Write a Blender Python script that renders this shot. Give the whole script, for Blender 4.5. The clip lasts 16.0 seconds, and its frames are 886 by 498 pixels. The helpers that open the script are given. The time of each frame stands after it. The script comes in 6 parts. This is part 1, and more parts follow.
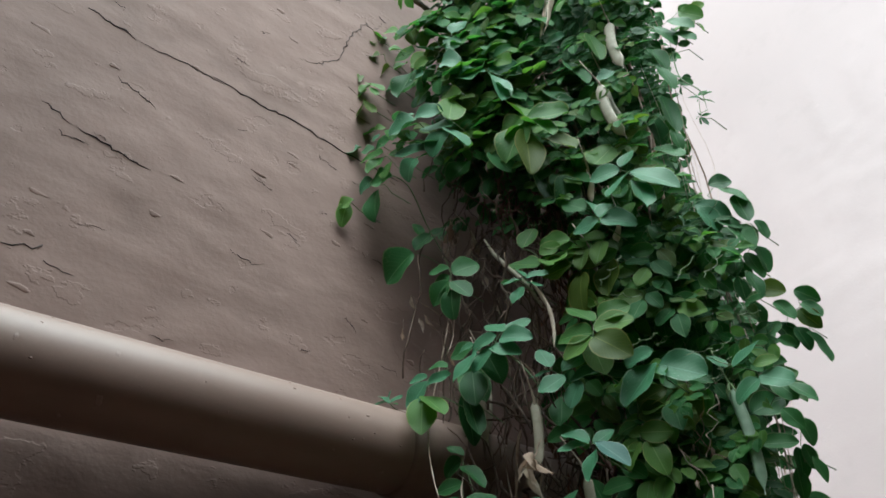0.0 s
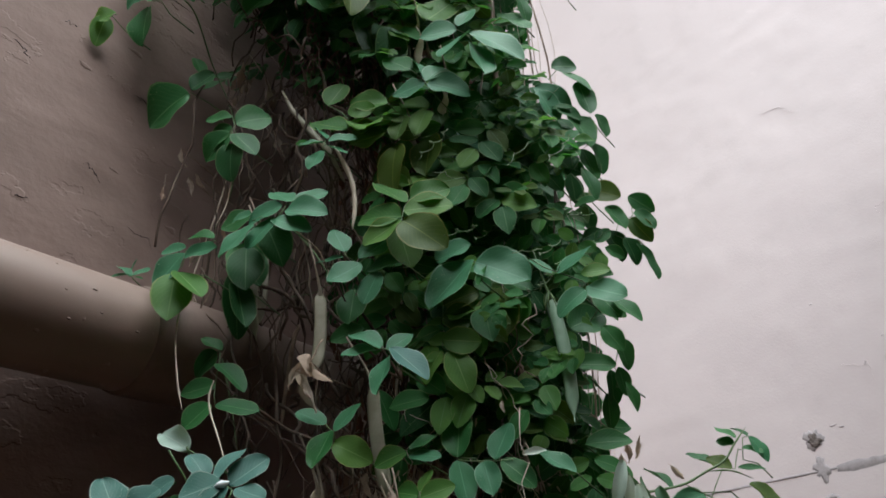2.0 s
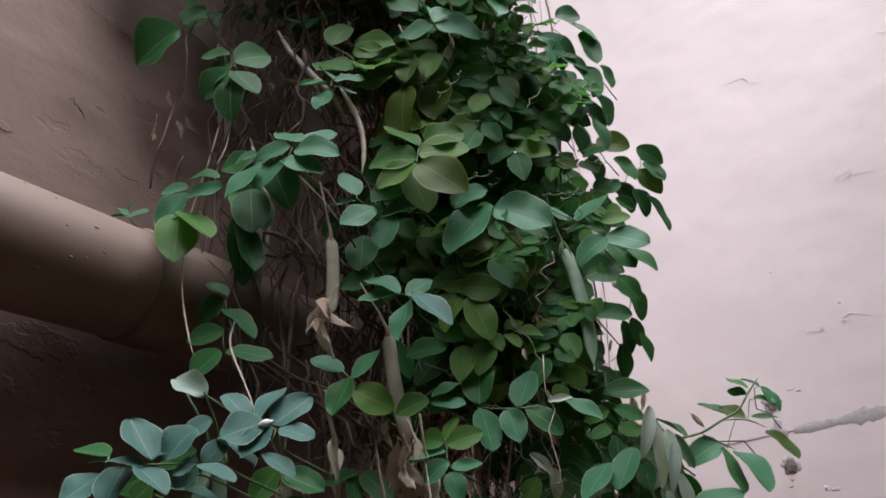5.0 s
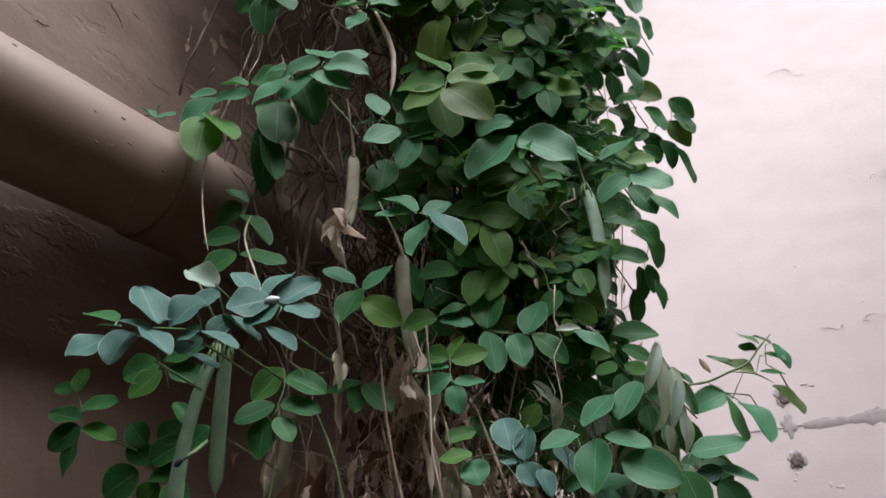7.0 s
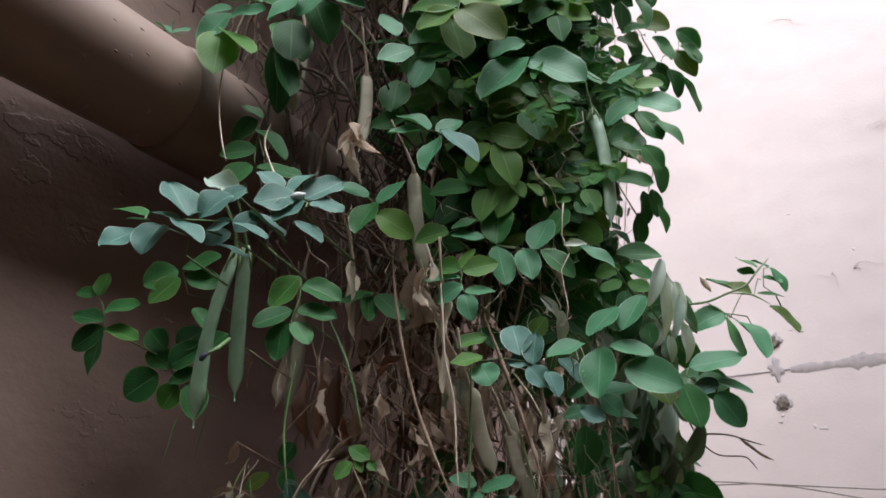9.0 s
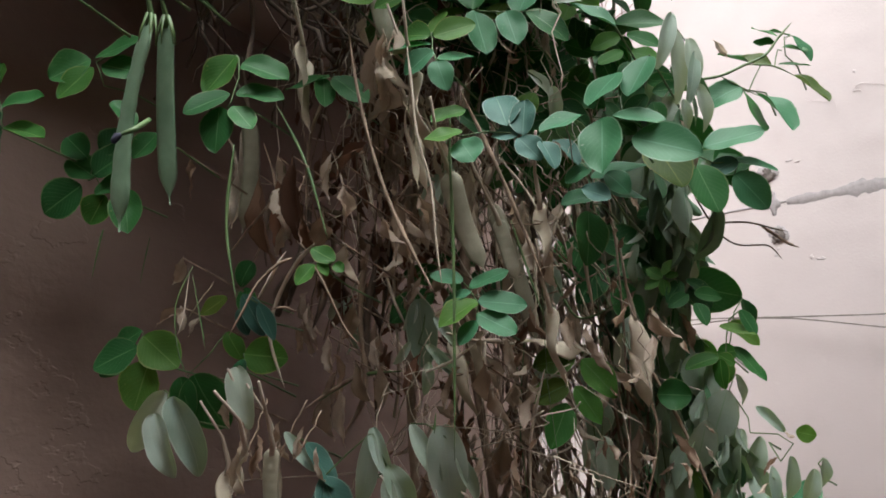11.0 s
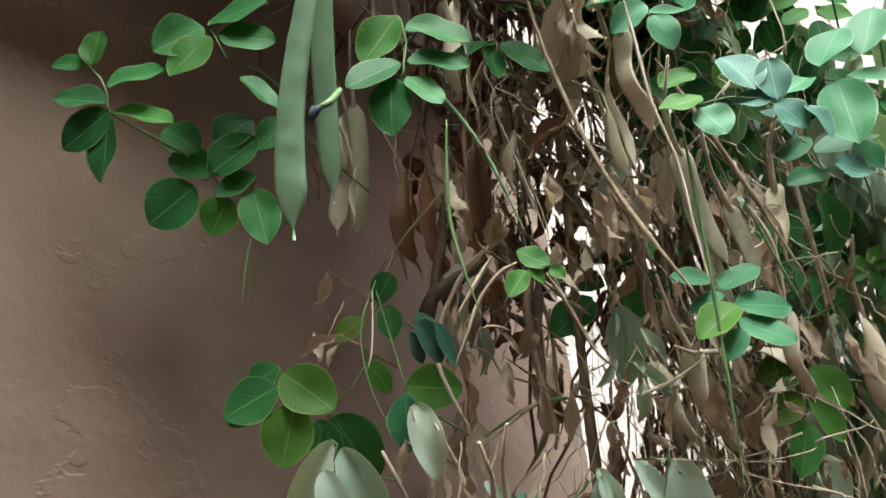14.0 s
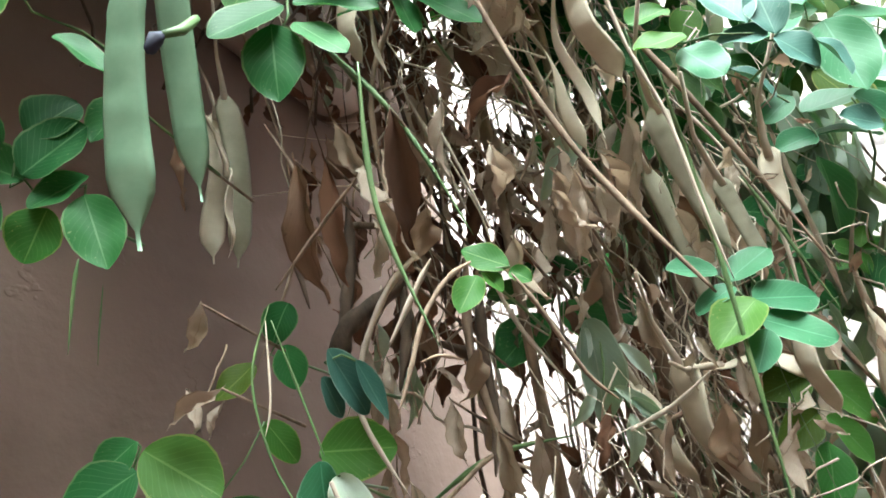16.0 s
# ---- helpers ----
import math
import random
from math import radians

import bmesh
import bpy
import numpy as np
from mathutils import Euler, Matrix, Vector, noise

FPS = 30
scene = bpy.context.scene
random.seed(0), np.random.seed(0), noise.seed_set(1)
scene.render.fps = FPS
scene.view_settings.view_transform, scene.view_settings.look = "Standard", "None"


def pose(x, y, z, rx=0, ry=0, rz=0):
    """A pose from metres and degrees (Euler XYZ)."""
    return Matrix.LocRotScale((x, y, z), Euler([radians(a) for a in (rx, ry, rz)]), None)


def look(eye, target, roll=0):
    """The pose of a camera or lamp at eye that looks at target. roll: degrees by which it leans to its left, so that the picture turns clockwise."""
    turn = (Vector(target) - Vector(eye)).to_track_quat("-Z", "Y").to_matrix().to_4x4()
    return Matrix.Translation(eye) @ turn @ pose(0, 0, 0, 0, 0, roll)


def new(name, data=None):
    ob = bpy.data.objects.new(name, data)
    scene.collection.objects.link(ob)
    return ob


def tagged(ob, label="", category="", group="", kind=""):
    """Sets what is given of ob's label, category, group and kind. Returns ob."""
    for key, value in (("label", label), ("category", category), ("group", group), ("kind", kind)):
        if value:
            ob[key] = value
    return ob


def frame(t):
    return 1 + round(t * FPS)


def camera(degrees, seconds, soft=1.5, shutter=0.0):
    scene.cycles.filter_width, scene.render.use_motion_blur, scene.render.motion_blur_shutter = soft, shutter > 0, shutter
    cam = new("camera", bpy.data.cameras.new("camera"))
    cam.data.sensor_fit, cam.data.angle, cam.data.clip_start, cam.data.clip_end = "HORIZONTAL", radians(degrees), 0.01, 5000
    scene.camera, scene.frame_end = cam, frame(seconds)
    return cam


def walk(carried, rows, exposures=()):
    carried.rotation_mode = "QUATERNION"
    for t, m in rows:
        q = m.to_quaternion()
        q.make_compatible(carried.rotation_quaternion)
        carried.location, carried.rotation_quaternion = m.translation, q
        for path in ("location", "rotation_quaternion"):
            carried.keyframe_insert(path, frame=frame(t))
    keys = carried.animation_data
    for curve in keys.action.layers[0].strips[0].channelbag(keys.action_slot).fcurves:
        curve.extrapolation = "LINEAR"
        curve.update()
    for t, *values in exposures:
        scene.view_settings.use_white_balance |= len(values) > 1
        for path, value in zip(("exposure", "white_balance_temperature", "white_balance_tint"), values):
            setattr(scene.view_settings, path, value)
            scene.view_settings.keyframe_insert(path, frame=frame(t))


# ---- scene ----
cam = camera(57.9, 16.0, soft=1.7)

PATH = [
    (0, (0.13, 0.318, 1.66), (-1.069, 1.315, 2.912), -3.2),
    (0.5, (0.125, 0.324, 1.659), (-1.008, 1.407, 2.902), -3.4),
    (1, (0.118, 0.335, 1.669), (-0.931, 1.49, 2.92), -4.4),
    (1.5, (0.079, 0.368, 1.683), (-0.883, 1.608, 2.924), -5.5),
    (2, (0.05, 0.401, 1.718), (-0.904, 1.841, 2.726), -5.5),
    (2.5, (0.041, 0.415, 1.723), (-0.922, 1.886, 2.677), -7.6),
    (3, (0.035, 0.42, 1.721), (-0.855, 1.947, 2.657), -8.5),
    (3.5, (0.02, 0.405, 1.721), (-0.828, 1.969, 2.634), -8.5),
    (4, (0.006, 0.393, 1.725), (-0.844, 1.962, 2.629), -7.7),
    (4.2, (0.004, 0.391, 1.724), (-0.847, 1.955, 2.635), -7.9),
    (6.3, (-0.001, 0.404, 1.696), (-0.912, 1.917, 2.635), -2.7),
    (6.5, (0.0, 0.405, 1.693), (-0.919, 1.919, 2.621), -2.0),
    (7, (-0.007, 0.409, 1.685), (-0.93, 1.936, 2.59), -1.1),
    (7.5, (-0.008, 0.408, 1.679), (-0.939, 1.943, 2.56), -0.7),
    (8, (-0.008, 0.408, 1.671), (-0.943, 1.962, 2.515), -0.3),
    (8.5, (-0.007, 0.404, 1.666), (-0.943, 1.973, 2.481), -0.4),
    (9, (-0.016, 0.402, 1.661), (-0.947, 1.981, 2.462), -0.4),
    (9.5, (-0.03, 0.423, 1.652), (-0.979, 2.016, 2.4), -1.1),
    (9.7, (-0.034, 0.431, 1.646), (-0.995, 2.033, 2.361), -2.0),
    (11.8, (-0.056, 0.48, 1.635), (-1.005, 2.177, 2.106), -4.5),
    (12, (-0.055, 0.477, 1.617), (-1.006, 2.162, 2.124), -4.7),
    (12.5, (-0.075, 0.45, 1.613), (-1.058, 2.126, 2.084), -6.2),
    (13, (-0.095, 0.425, 1.624), (-1.024, 2.145, 2.044), -9.1),
    (13.5, (-0.131, 0.438, 1.642), (-0.963, 2.209, 2.058), -8.6),
    (14, (-0.176, 0.476, 1.665), (-0.962, 2.242, 2.18), -8.3),
    (14.5, (-0.214, 0.499, 1.683), (-0.904, 2.277, 2.285), -10.9),
    (15, (-0.228, 0.524, 1.683), (-0.793, 2.35, 2.273), -15.0),
    (15.5, (-0.223, 0.529, 1.685), (-0.742, 2.374, 2.256), -15.8),
    (16, (-0.214, 0.54, 1.676), (-0.719, 2.391, 2.241), -15.0),
]
walk(cam, [(t, look(eye, target, roll)) for t, eye, target, roll in PATH],
     [(0, -0.38, 5800, -3), (0.8, -0.5, 5800, -2), (1.5, -0.55, 5800, -2), (2.5, -0.55, 6000, 9), (3.5, -0.55, 6000, 13), (7, -0.25, 6050, 10), (9, -0.05, 6050, 8), (9.7, 0.0, 6100, 6),
      (12, 0.72, 6200, -5), (12.5, 1.15, 6200, -10), (14, 1.15, 6300, -9), (14.5, 1.45, 6300, -9), (15, 1.8, 6200, -7), (16, 1.8, 5900, -9)])

# ---- world, sun, exposure ----
world = bpy.data.worlds.new("overcast_sky")
scene.world = world
world.use_nodes = True
wn = world.node_tree.nodes
sky = wn.new("ShaderNodeTexSky")
sky.sky_type = "NISHITA"
sky.sun_disc = False
sky.sun_elevation = radians(62)
sky.sun_rotation = radians(130)
sky.air_density, sky.dust_density = 1.0, 3.0
wn["Background"].inputs["Strength"].default_value = 0.03
world.node_tree.links.new(sky.outputs["Color"], wn["Background"].inputs["Color"])

sun_data = bpy.data.lights.new("sun", "SUN")
sun_data.energy, sun_data.angle, sun_data.color = 20.0, radians(75), (1.0, 0.975, 0.95)
sun = new("sun", sun_data)
sun.matrix_world = look((0.44, -0.45, 1.15), (0, 0, 0))

# ---- materials ----


class Mat:
    """A small builder for node materials."""

    def __init__(self, name):
        self.m = bpy.data.materials.new(name)
        self.m.use_nodes = True
        self.nt = self.m.node_tree
        self.n, self.l = self.nt.nodes, self.nt.links
        self.bsdf = self.n["Principled BSDF"]

    def node(self, kind, **values):
        nd = self.n.new(kind)
        for key, value in values.items():
            if key == "data_type":
                nd.data_type = value
            elif key == "blend_type":
                nd.blend_type = value
            elif key == "operation":
                nd.operation = value
        return nd

    def link(self, a, b):
        self.l.new(a, b)

    def coords(self, stretch=(1, 1, 1), uv=False):
        tc = self.node("ShaderNodeTexCoord")
        mp = self.node("ShaderNodeMapping")
        mp.inputs["Scale"].default_value = stretch
        self.link(tc.outputs["UV" if uv else "Object"], mp.inputs["Vector"])
        return mp.outputs["Vector"]

    def noise(self, vec, scale, detail=4.0, rough=0.55):
        nd = self.node("ShaderNodeTexNoise")
        nd.inputs["Scale"].default_value, nd.inputs["Detail"].default_value = scale, detail
        nd.inputs["Roughness"].default_value = rough
        self.link(vec, nd.inputs["Vector"])
        return nd.outputs["Fac"]

    def ramp(self, fac, stops):
        nd = self.node("ShaderNodeValToRGB")
        els = nd.color_ramp.elements
        while len(els) < len(stops):
            els.new(0.5)
        for el, (p, c) in zip(els, stops):
            el.position, el.color = p, (*c, 1.0)
        self.link(fac, nd.inputs["Fac"])
        return nd.outputs["Color"]

    def mix(self, fac, a, b, blend="MIX"):
        nd = self.node("ShaderNodeMix", data_type="RGBA", blend_type=blend)
        for sock, value in ((nd.inputs[0], fac), (nd.inputs[6], a), (nd.inputs[7], b)):
            if isinstance(value, bpy.types.NodeSocket):
                self.link(value, sock)
            elif isinstance(value, (int, float)):
                sock.default_value = value
            else:
                sock.default_value = (*value, 1.0)
        return nd.outputs[2]

    def math(self, op, a, b=0.0):
        nd = self.node("ShaderNodeMath", operation=op)
        for sock, value in ((nd.inputs[0], a), (nd.inputs[1], b)):
            if isinstance(value, bpy.types.NodeSocket):
                self.link(value, sock)
            else:
                sock.default_value = value
        return nd.outputs[0]

    def bump(self, height, strength, distance, normal=None):
        nd = self.node("ShaderNodeBump")
        nd.inputs["Strength"].default_value, nd.inputs["Distance"].default_value = strength, distance
        self.link(height, nd.inputs["Height"])
        if normal is not None:
            self.link(normal, nd.inputs["Normal"])
        return nd.outputs["Normal"]

    def done(self, color=None, rough=0.6, normal=None):
        if color is not None:
            if isinstance(color, bpy.types.NodeSocket):
                self.link(color, self.bsdf.inputs["Base Color"])
            else:
                self.bsdf.inputs["Base Color"].default_value = (*color, 1)
        if isinstance(rough, bpy.types.NodeSocket):
            self.link(rough, self.bsdf.inputs["Roughness"])
        else:
            self.bsdf.inputs["Roughness"].default_value = rough
        if normal is not None:
            self.link(normal, self.bsdf.inputs["Normal"])
        return self.m


def plaster(name, tone, stretch, relief, stain=0.55):
    """Painted lumpy plaster with stains, trowel marks and fine grit."""
    k = Mat(name)
    v = k.coords(stretch)
    vp = k.coords()
    big = k.noise(vp, 2.2, 5)
    mid = k.noise(v, 14, 6, 0.6)
    grit = k.noise(vp, 260, 3)
    dark = tuple(c * (1 - 0.36 * stain) for c in tone)
    lite = tuple(min(1, c * 1.12) for c in tone)
    col = k.ramp(big, [(0.3, dark), (0.5, tone), (0.72, lite)])
    worn = k.ramp(mid, [(0.30, (0.74, 0.73, 0.71)), (0.45, (1, 1, 1)), (1.0, (1, 1, 1))])
    col = k.mix(stain, col, worn, "MULTIPLY")
    chips = k.ramp(k.noise(v, 30, 3), [(0.70, (0, 0, 0)), (0.76, (1, 1, 1))])
    chipfac = k.math("MULTIPLY", chips, 0.6 * stain)
    col = k.mix(chipfac, col, tuple(min(1, c * 1.35 + 0.05) for c in tone))
    n1 = k.bump(mid, relief * 0.36, 0.010)
    flake = k.ramp(k.noise(v, 19, 5, 0.6), [(0.34, (0, 0, 0)), (0.36, (0.4, 0.4, 0.4)), (0.60, (0.45, 0.45, 0.45)), (0.615, (0.85, 0.85, 0.85)), (0.70, (0.88, 0.88, 0.88)), (0.72, (1, 1, 1))])
    n1 = k.bump(flake, relief * 0.8, 0.0017, n1)
    n2 = k.bump(k.noise(v, 40, 4, 0.55), relief * 0.3, 0.003, n1)
    n3 = k.bump(grit, 0.25, 0.0008, n2)
    return k.done(col, 0.82, n3)


# Part of the walls' light and shade difference is put into these two tones.
SHADED_PLASTER = (0.200, 0.134, 0.113)
LIT_PLASTER = (0.47, 0.405, 0.408)
mat_wall_left = plaster("painted_plaster_shaded_wall", SHADED_PLASTER, (1, 0.72, 1.15), 0.6)
mat_wall_right = plaster("painted_plaster_lit_wall", LIT_PLASTER, (1, 1, 1), 0.07, 0.14)


def simple(name, a, b, scale, rough, bump=0.0, dist=0.002, stretch=(1, 1, 1)):
    k = Mat(name)
    v = k.coords(stretch)
    f = k.noise(v, scale, 6, 0.6)
    col = k.ramp(f, [(0.3, a), (0.7, b)])
    return k.done(col, rough, k.bump(f, bump, dist) if bump else None)


def pipe_paint():
    k = Mat("painted_pipe")
    v = k.coords((1, 0.25, 1))
    f = k.noise(v, 30, 5)
    spots = k.ramp(k.noise(k.coords(), 90, 2), [(0.70, (0, 0, 0)), (0.74, (1, 1, 1))])
    col = k.ramp(f, [(0.3, (0.205, 0.138, 0.112)), (0.7, (0.262, 0.187, 0.156))])
    col = k.mix(k.math("MULTIPLY", spots, 0.5), col, (0.30, 0.22, 0.19))
    return k.done(col, 0.5, k.bump(spots, 0.25, 0.001, k.bump(f, 0.12, 0.002)))


def leaf_material(name, tones, vein, spot, trans, gloss=0.5, island=False, blotch=0.45):
    """Leaf tissue: tones vary from leaflet to leaflet, pale midrib and side veins, specks, light passing through."""
    grain = 1.0 if island else 0.035
    k = Mat(name)
    tc = k.node("ShaderNodeTexCoord")
    sep = k.node("ShaderNodeSeparateXYZ")
    k.link(tc.outputs["UV"], sep.inputs[0])
    u, v = sep.outputs["X"], sep.outputs["Y"]
    rnd = k.node("ShaderNodeNewGeometry").outputs["Random Per Island"] if island else k.node("ShaderNodeObjectInfo").outputs["Random"]
    col = k.ramp(rnd, [(i / (len(tones) - 1), c) for i, c in enumerate(tones)])
    side = k.math("ABSOLUTE", k.math("SUBTRACT", u, 0.5))
    rib = k.math("LESS_THAN", side, 0.018)
    lat = k.math("SINE", k.math("MULTIPLY", k.math("SUBTRACT", v, k.math("MULTIPLY", side, 0.9)), 58.0))
    lat = k.math("GREATER_THAN", lat, 0.93)
    veins = k.math("MAXIMUM", rib, k.math("MULTIPLY", lat, 0.30))
    ob = k.coords()
    cloud = k.noise(ob, 90 * grain, 4)
    col = k.mix(k.math("MULTIPLY", cloud, blotch), col, tuple(c * 0.55 for c in tones[0]))
    col = k.mix(k.math("MULTIPLY", veins, 0.42), col, vein)
    specks = k.ramp(k.noise(ob, 700 * grain, 2), [(0.64, (0, 0, 0)), (0.70, (1, 1, 1))])
    patch = k.ramp(k.noise(ob, 50 * grain, 2), [(0.52, (0, 0, 0)), (0.66, (1, 1, 1))])
    col = k.mix(k.math("MULTIPLY", k.math("MULTIPLY", specks, patch), 0.55), col, spot)
    edge = k.math("MULTIPLY", k.math("GREATER_THAN", side, 0.465), 0.38)
    col = k.mix(edge, col, spot)
    nrm = k.bump(k.math("ADD", k.math("MULTIPLY", veins, -1.0), cloud), 0.30, 0.0006)
    k.done(col, gloss, nrm)
    k.bsdf.inputs["Specular IOR Level"].default_value = 0.19
    tr = k.node("ShaderNodeBsdfTranslucent")
    bright = k.mix(1.0, col, (1.3, 1.45, 0.7) if tones[0][1] > tones[0][0] else (1.2, 1.1, 0.95), "MULTIPLY")
    k.link(bright, tr.inputs["Color"])
    mx = k.node("ShaderNodeMixShader")
    mx.inputs[0].default_value = trans
    k.link(k.bsdf.outputs[0], mx.inputs[1])
    k.link(tr.outputs[0], mx.inputs[2])
    k.link(mx.outputs[0], k.n["Material Output"].inputs["Surface"])
    return k.m


GREEN = [(0.018, 0.078, 0.024), (0.030, 0.125, 0.034), (0.046, 0.165, 0.044)]
LIGHT = [(0.046, 0.148, 0.030), (0.074, 0.190, 0.038), (0.115, 0.225, 0.044)]
OLIVE = [(0.050, 0.090, 0.016), (0.080, 0.120, 0.018), (0.045, 0.100, 0.022)]
WILT = [(0.27, 0.36, 0.30), (0.48, 0.55, 0.50), (0.34, 0.42, 0.33), (0.58, 0.62, 0.57)]
BLUISH = [(0.040, 0.142, 0.065), (0.067, 0.194, 0.101), (0.050, 0.168, 0.072)]
DUSTY = [(0.045, 0.119, 0.095), (0.073, 0.161, 0.136), (0.057, 0.136, 0.113)]
RUSSET = [(0.19, 0.092, 0.055), (0.13, 0.066, 0.042), (0.25, 0.13, 0.085), (0.10, 0.054, 0.038), (0.36, 0.23, 0.165)]
DRY = [(0.54, 0.42, 0.34), (0.70, 0.61, 0.52), (0.32, 0.20, 0.14), (0.52, 0.45, 0.36), (0.62, 0.51, 0.43), (0.74, 0.67, 0.59), (0.38, 0.27, 0.19)]
PALE_VEIN = (0.16, 0.30, 0.14)
leaf_mats = [
    leaf_material("leaf_deep_green", GREEN, PALE_VEIN, (0.25, 0.32, 0.16), 0.22),
    leaf_material("leaf_light_green", LIGHT, (0.24, 0.40, 0.14), (0.36, 0.36, 0.14), 0.38),
    leaf_material("leaf_olive", OLIVE, (0.20, 0.24, 0.06), (0.30, 0.26, 0.08), 0.35),
    leaf_material("leaf_wilted", WILT, (0.46, 0.52, 0.45), (0.62, 0.66, 0.61), 0.20, 0.6, blotch=0.3),
    leaf_material("leaf_blue_green", BLUISH, (0.14, 0.32, 0.20), (0.30, 0.40, 0.30), 0.18, 0.5),
    leaf_material("leaf_dusty", DUSTY, (0.20, 0.33, 0.26), (0.38, 0.44, 0.38), 0.12, 0.55),
]
mat_russet = leaf_material("leaf_russet", RUSSET, (0.12, 0.06, 0.04), (0.05, 0.03, 0.02), 0.22, 0.8)
mat_dry = leaf_material("leaf_dry", DRY, (0.26, 0.17, 0.10), (0.10, 0.06, 0.035), 0.34, 0.75, blotch=0.8)
# Depth shade put into colour: brighter greens for outer leaves, darker for inner ones.
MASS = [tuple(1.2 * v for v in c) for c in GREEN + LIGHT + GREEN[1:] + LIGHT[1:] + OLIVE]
INNER_DARKER = GREEN + GREEN[:2] + OLIVE[:1]
mat_inner = leaf_material("leaf_mass_inner_darkened", INNER_DARKER, PALE_VEIN, (0.25, 0.32, 0.16), 0.3, 0.6, True)
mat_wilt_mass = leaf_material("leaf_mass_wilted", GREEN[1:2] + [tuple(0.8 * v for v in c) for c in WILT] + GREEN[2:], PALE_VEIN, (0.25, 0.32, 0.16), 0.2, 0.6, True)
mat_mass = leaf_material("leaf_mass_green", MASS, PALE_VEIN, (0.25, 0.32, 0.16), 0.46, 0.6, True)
mat_dry_mass = leaf_material("leaf_mass_dry", [tuple(0.85 * v for v in c) for c in DRY] + DRY[1:3] + [(0.10, 0.06, 0.04)], (0.26, 0.17, 0.10), (0.10, 0.06, 0.035), 0.34, 0.75, True)
mat_russet_mass = leaf_material("leaf_mass_russet", RUSSET, (0.12, 0.06, 0.04), (0.05, 0.03, 0.02), 0.10, 0.8, True)
mat_stem_green = simple("green_stem", (0.06, 0.12, 0.04), (0.13, 0.19, 0.07), 60, 0.55, 0.2, 0.001)
mat_stem_brown = simple("brown_stem", (0.11, 0.072, 0.050), (0.37, 0.265, 0.195), 160, 0.9, 0.8, 0.0012, (1, 1, 0.35))
mat_stem_dark = simple("dark_woody_stem", (0.035, 0.022, 0.016), (0.13, 0.085, 0.06), 120, 0.9, 0.9, 0.0016, (1, 1, 0.4))
mat_stem_pale = simple("pale_dry_stem", (0.35, 0.28, 0.22), (0.60, 0.51, 0.42), 80, 0.8, 0.4, 0.001)
mat_pod_green = simple("pod_green", (0.15, 0.25, 0.16), (0.23, 0.34, 0.23), 55, 0.42, 0.15, 0.001)
mat_pod_tan = simple("pod_tan", (0.44, 0.37, 0.28), (0.64, 0.56, 0.45), 60, 0.65, 0.25, 0.001)
mat_pod_grey = simple("pod_grey_green", (0.23, 0.22, 0.16), (0.37, 0.34, 0.26), 60, 0.6, 0.25, 0.001)
mat_flower = simple("withered_flower", (0.010, 0.011, 0.028), (0.035, 0.035, 0.07), 120, 0.8, 0.4, 0.001)
mat_crack = simple("crack_shadow", (0.03, 0.023, 0.02), (0.06, 0.045, 0.04), 80, 0.95)
mat_mortar = simple("grey_mortar", (0.22, 0.195, 0.20), (0.34, 0.30, 0.31), 90, 0.9, 0.25, 0.001)
mat_chip = simple("bared_undercoat", (0.40, 0.35, 0.355), (0.50, 0.44, 0.445), 90, 0.9, 0.25, 0.001)
mat_hole = simple("dark_hole", (0.05, 0.04, 0.037), (0.16, 0.13, 0.12), 140, 0.95, 0.8, 0.003)
mat_wire = simple("dull_wire", (0.10, 0.085, 0.075), (0.22, 0.19, 0.17), 60, 0.6)
mat_ground = simple("brown_yard_soil", (0.15, 0.092, 0.058), (0.25, 0.16, 0.105), 6, 0.9, 0.4, 0.01)
# for the added walls out of view; tone chosen for its bounce
mat_light_block = simple("light_block_brown", (0.19, 0.14, 0.115), (0.29, 0.22, 0.18), 3, 0.9, 0.3, 0.01)
mat_chalk = simple("dried_chalk", (0.62, 0.64, 0.66), (0.80, 0.82, 0.84), 300, 0.9, 0.3, 0.0006)
mat_pipe = pipe_paint()
mat_socket = simple("dull_brown_socket", (0.140, 0.093, 0.074), (0.200, 0.138, 0.112), 40, 0.6, 0.2, 0.001)

# ---- mesh helpers ----


def link_mesh(name, verts, faces, material, parent=None, uvs=None, smooth=True):
    me = bpy.data.meshes.new(name)
    me.from_pydata([tuple(v) for v in verts], [], faces)
    if uvs is not None:
        lay = me.uv_layers.new(name="UVMap")
        idx = np.empty(len(me.loops), dtype=np.int32)
        me.loops.foreach_get("vertex_index", idx)
        lay.data.foreach_set("uv", np.asarray(uvs, dtype=np.float32)[idx].ravel())
    if smooth:
        me.polygons.foreach_set("use_smooth", [True] * len(me.polygons))
    me.materials.append(material)
    me.update()
    ob = new(name, me)
    if parent is not None:
        ob.parent = parent
    return ob


def thing(name, label, category, at=(0, 0, 0), kind="", group=""):
    ob = new(name)
    ob.empty_display_size = 0.05
    ob.location = at
    return tagged(ob, label, category, group, kind)


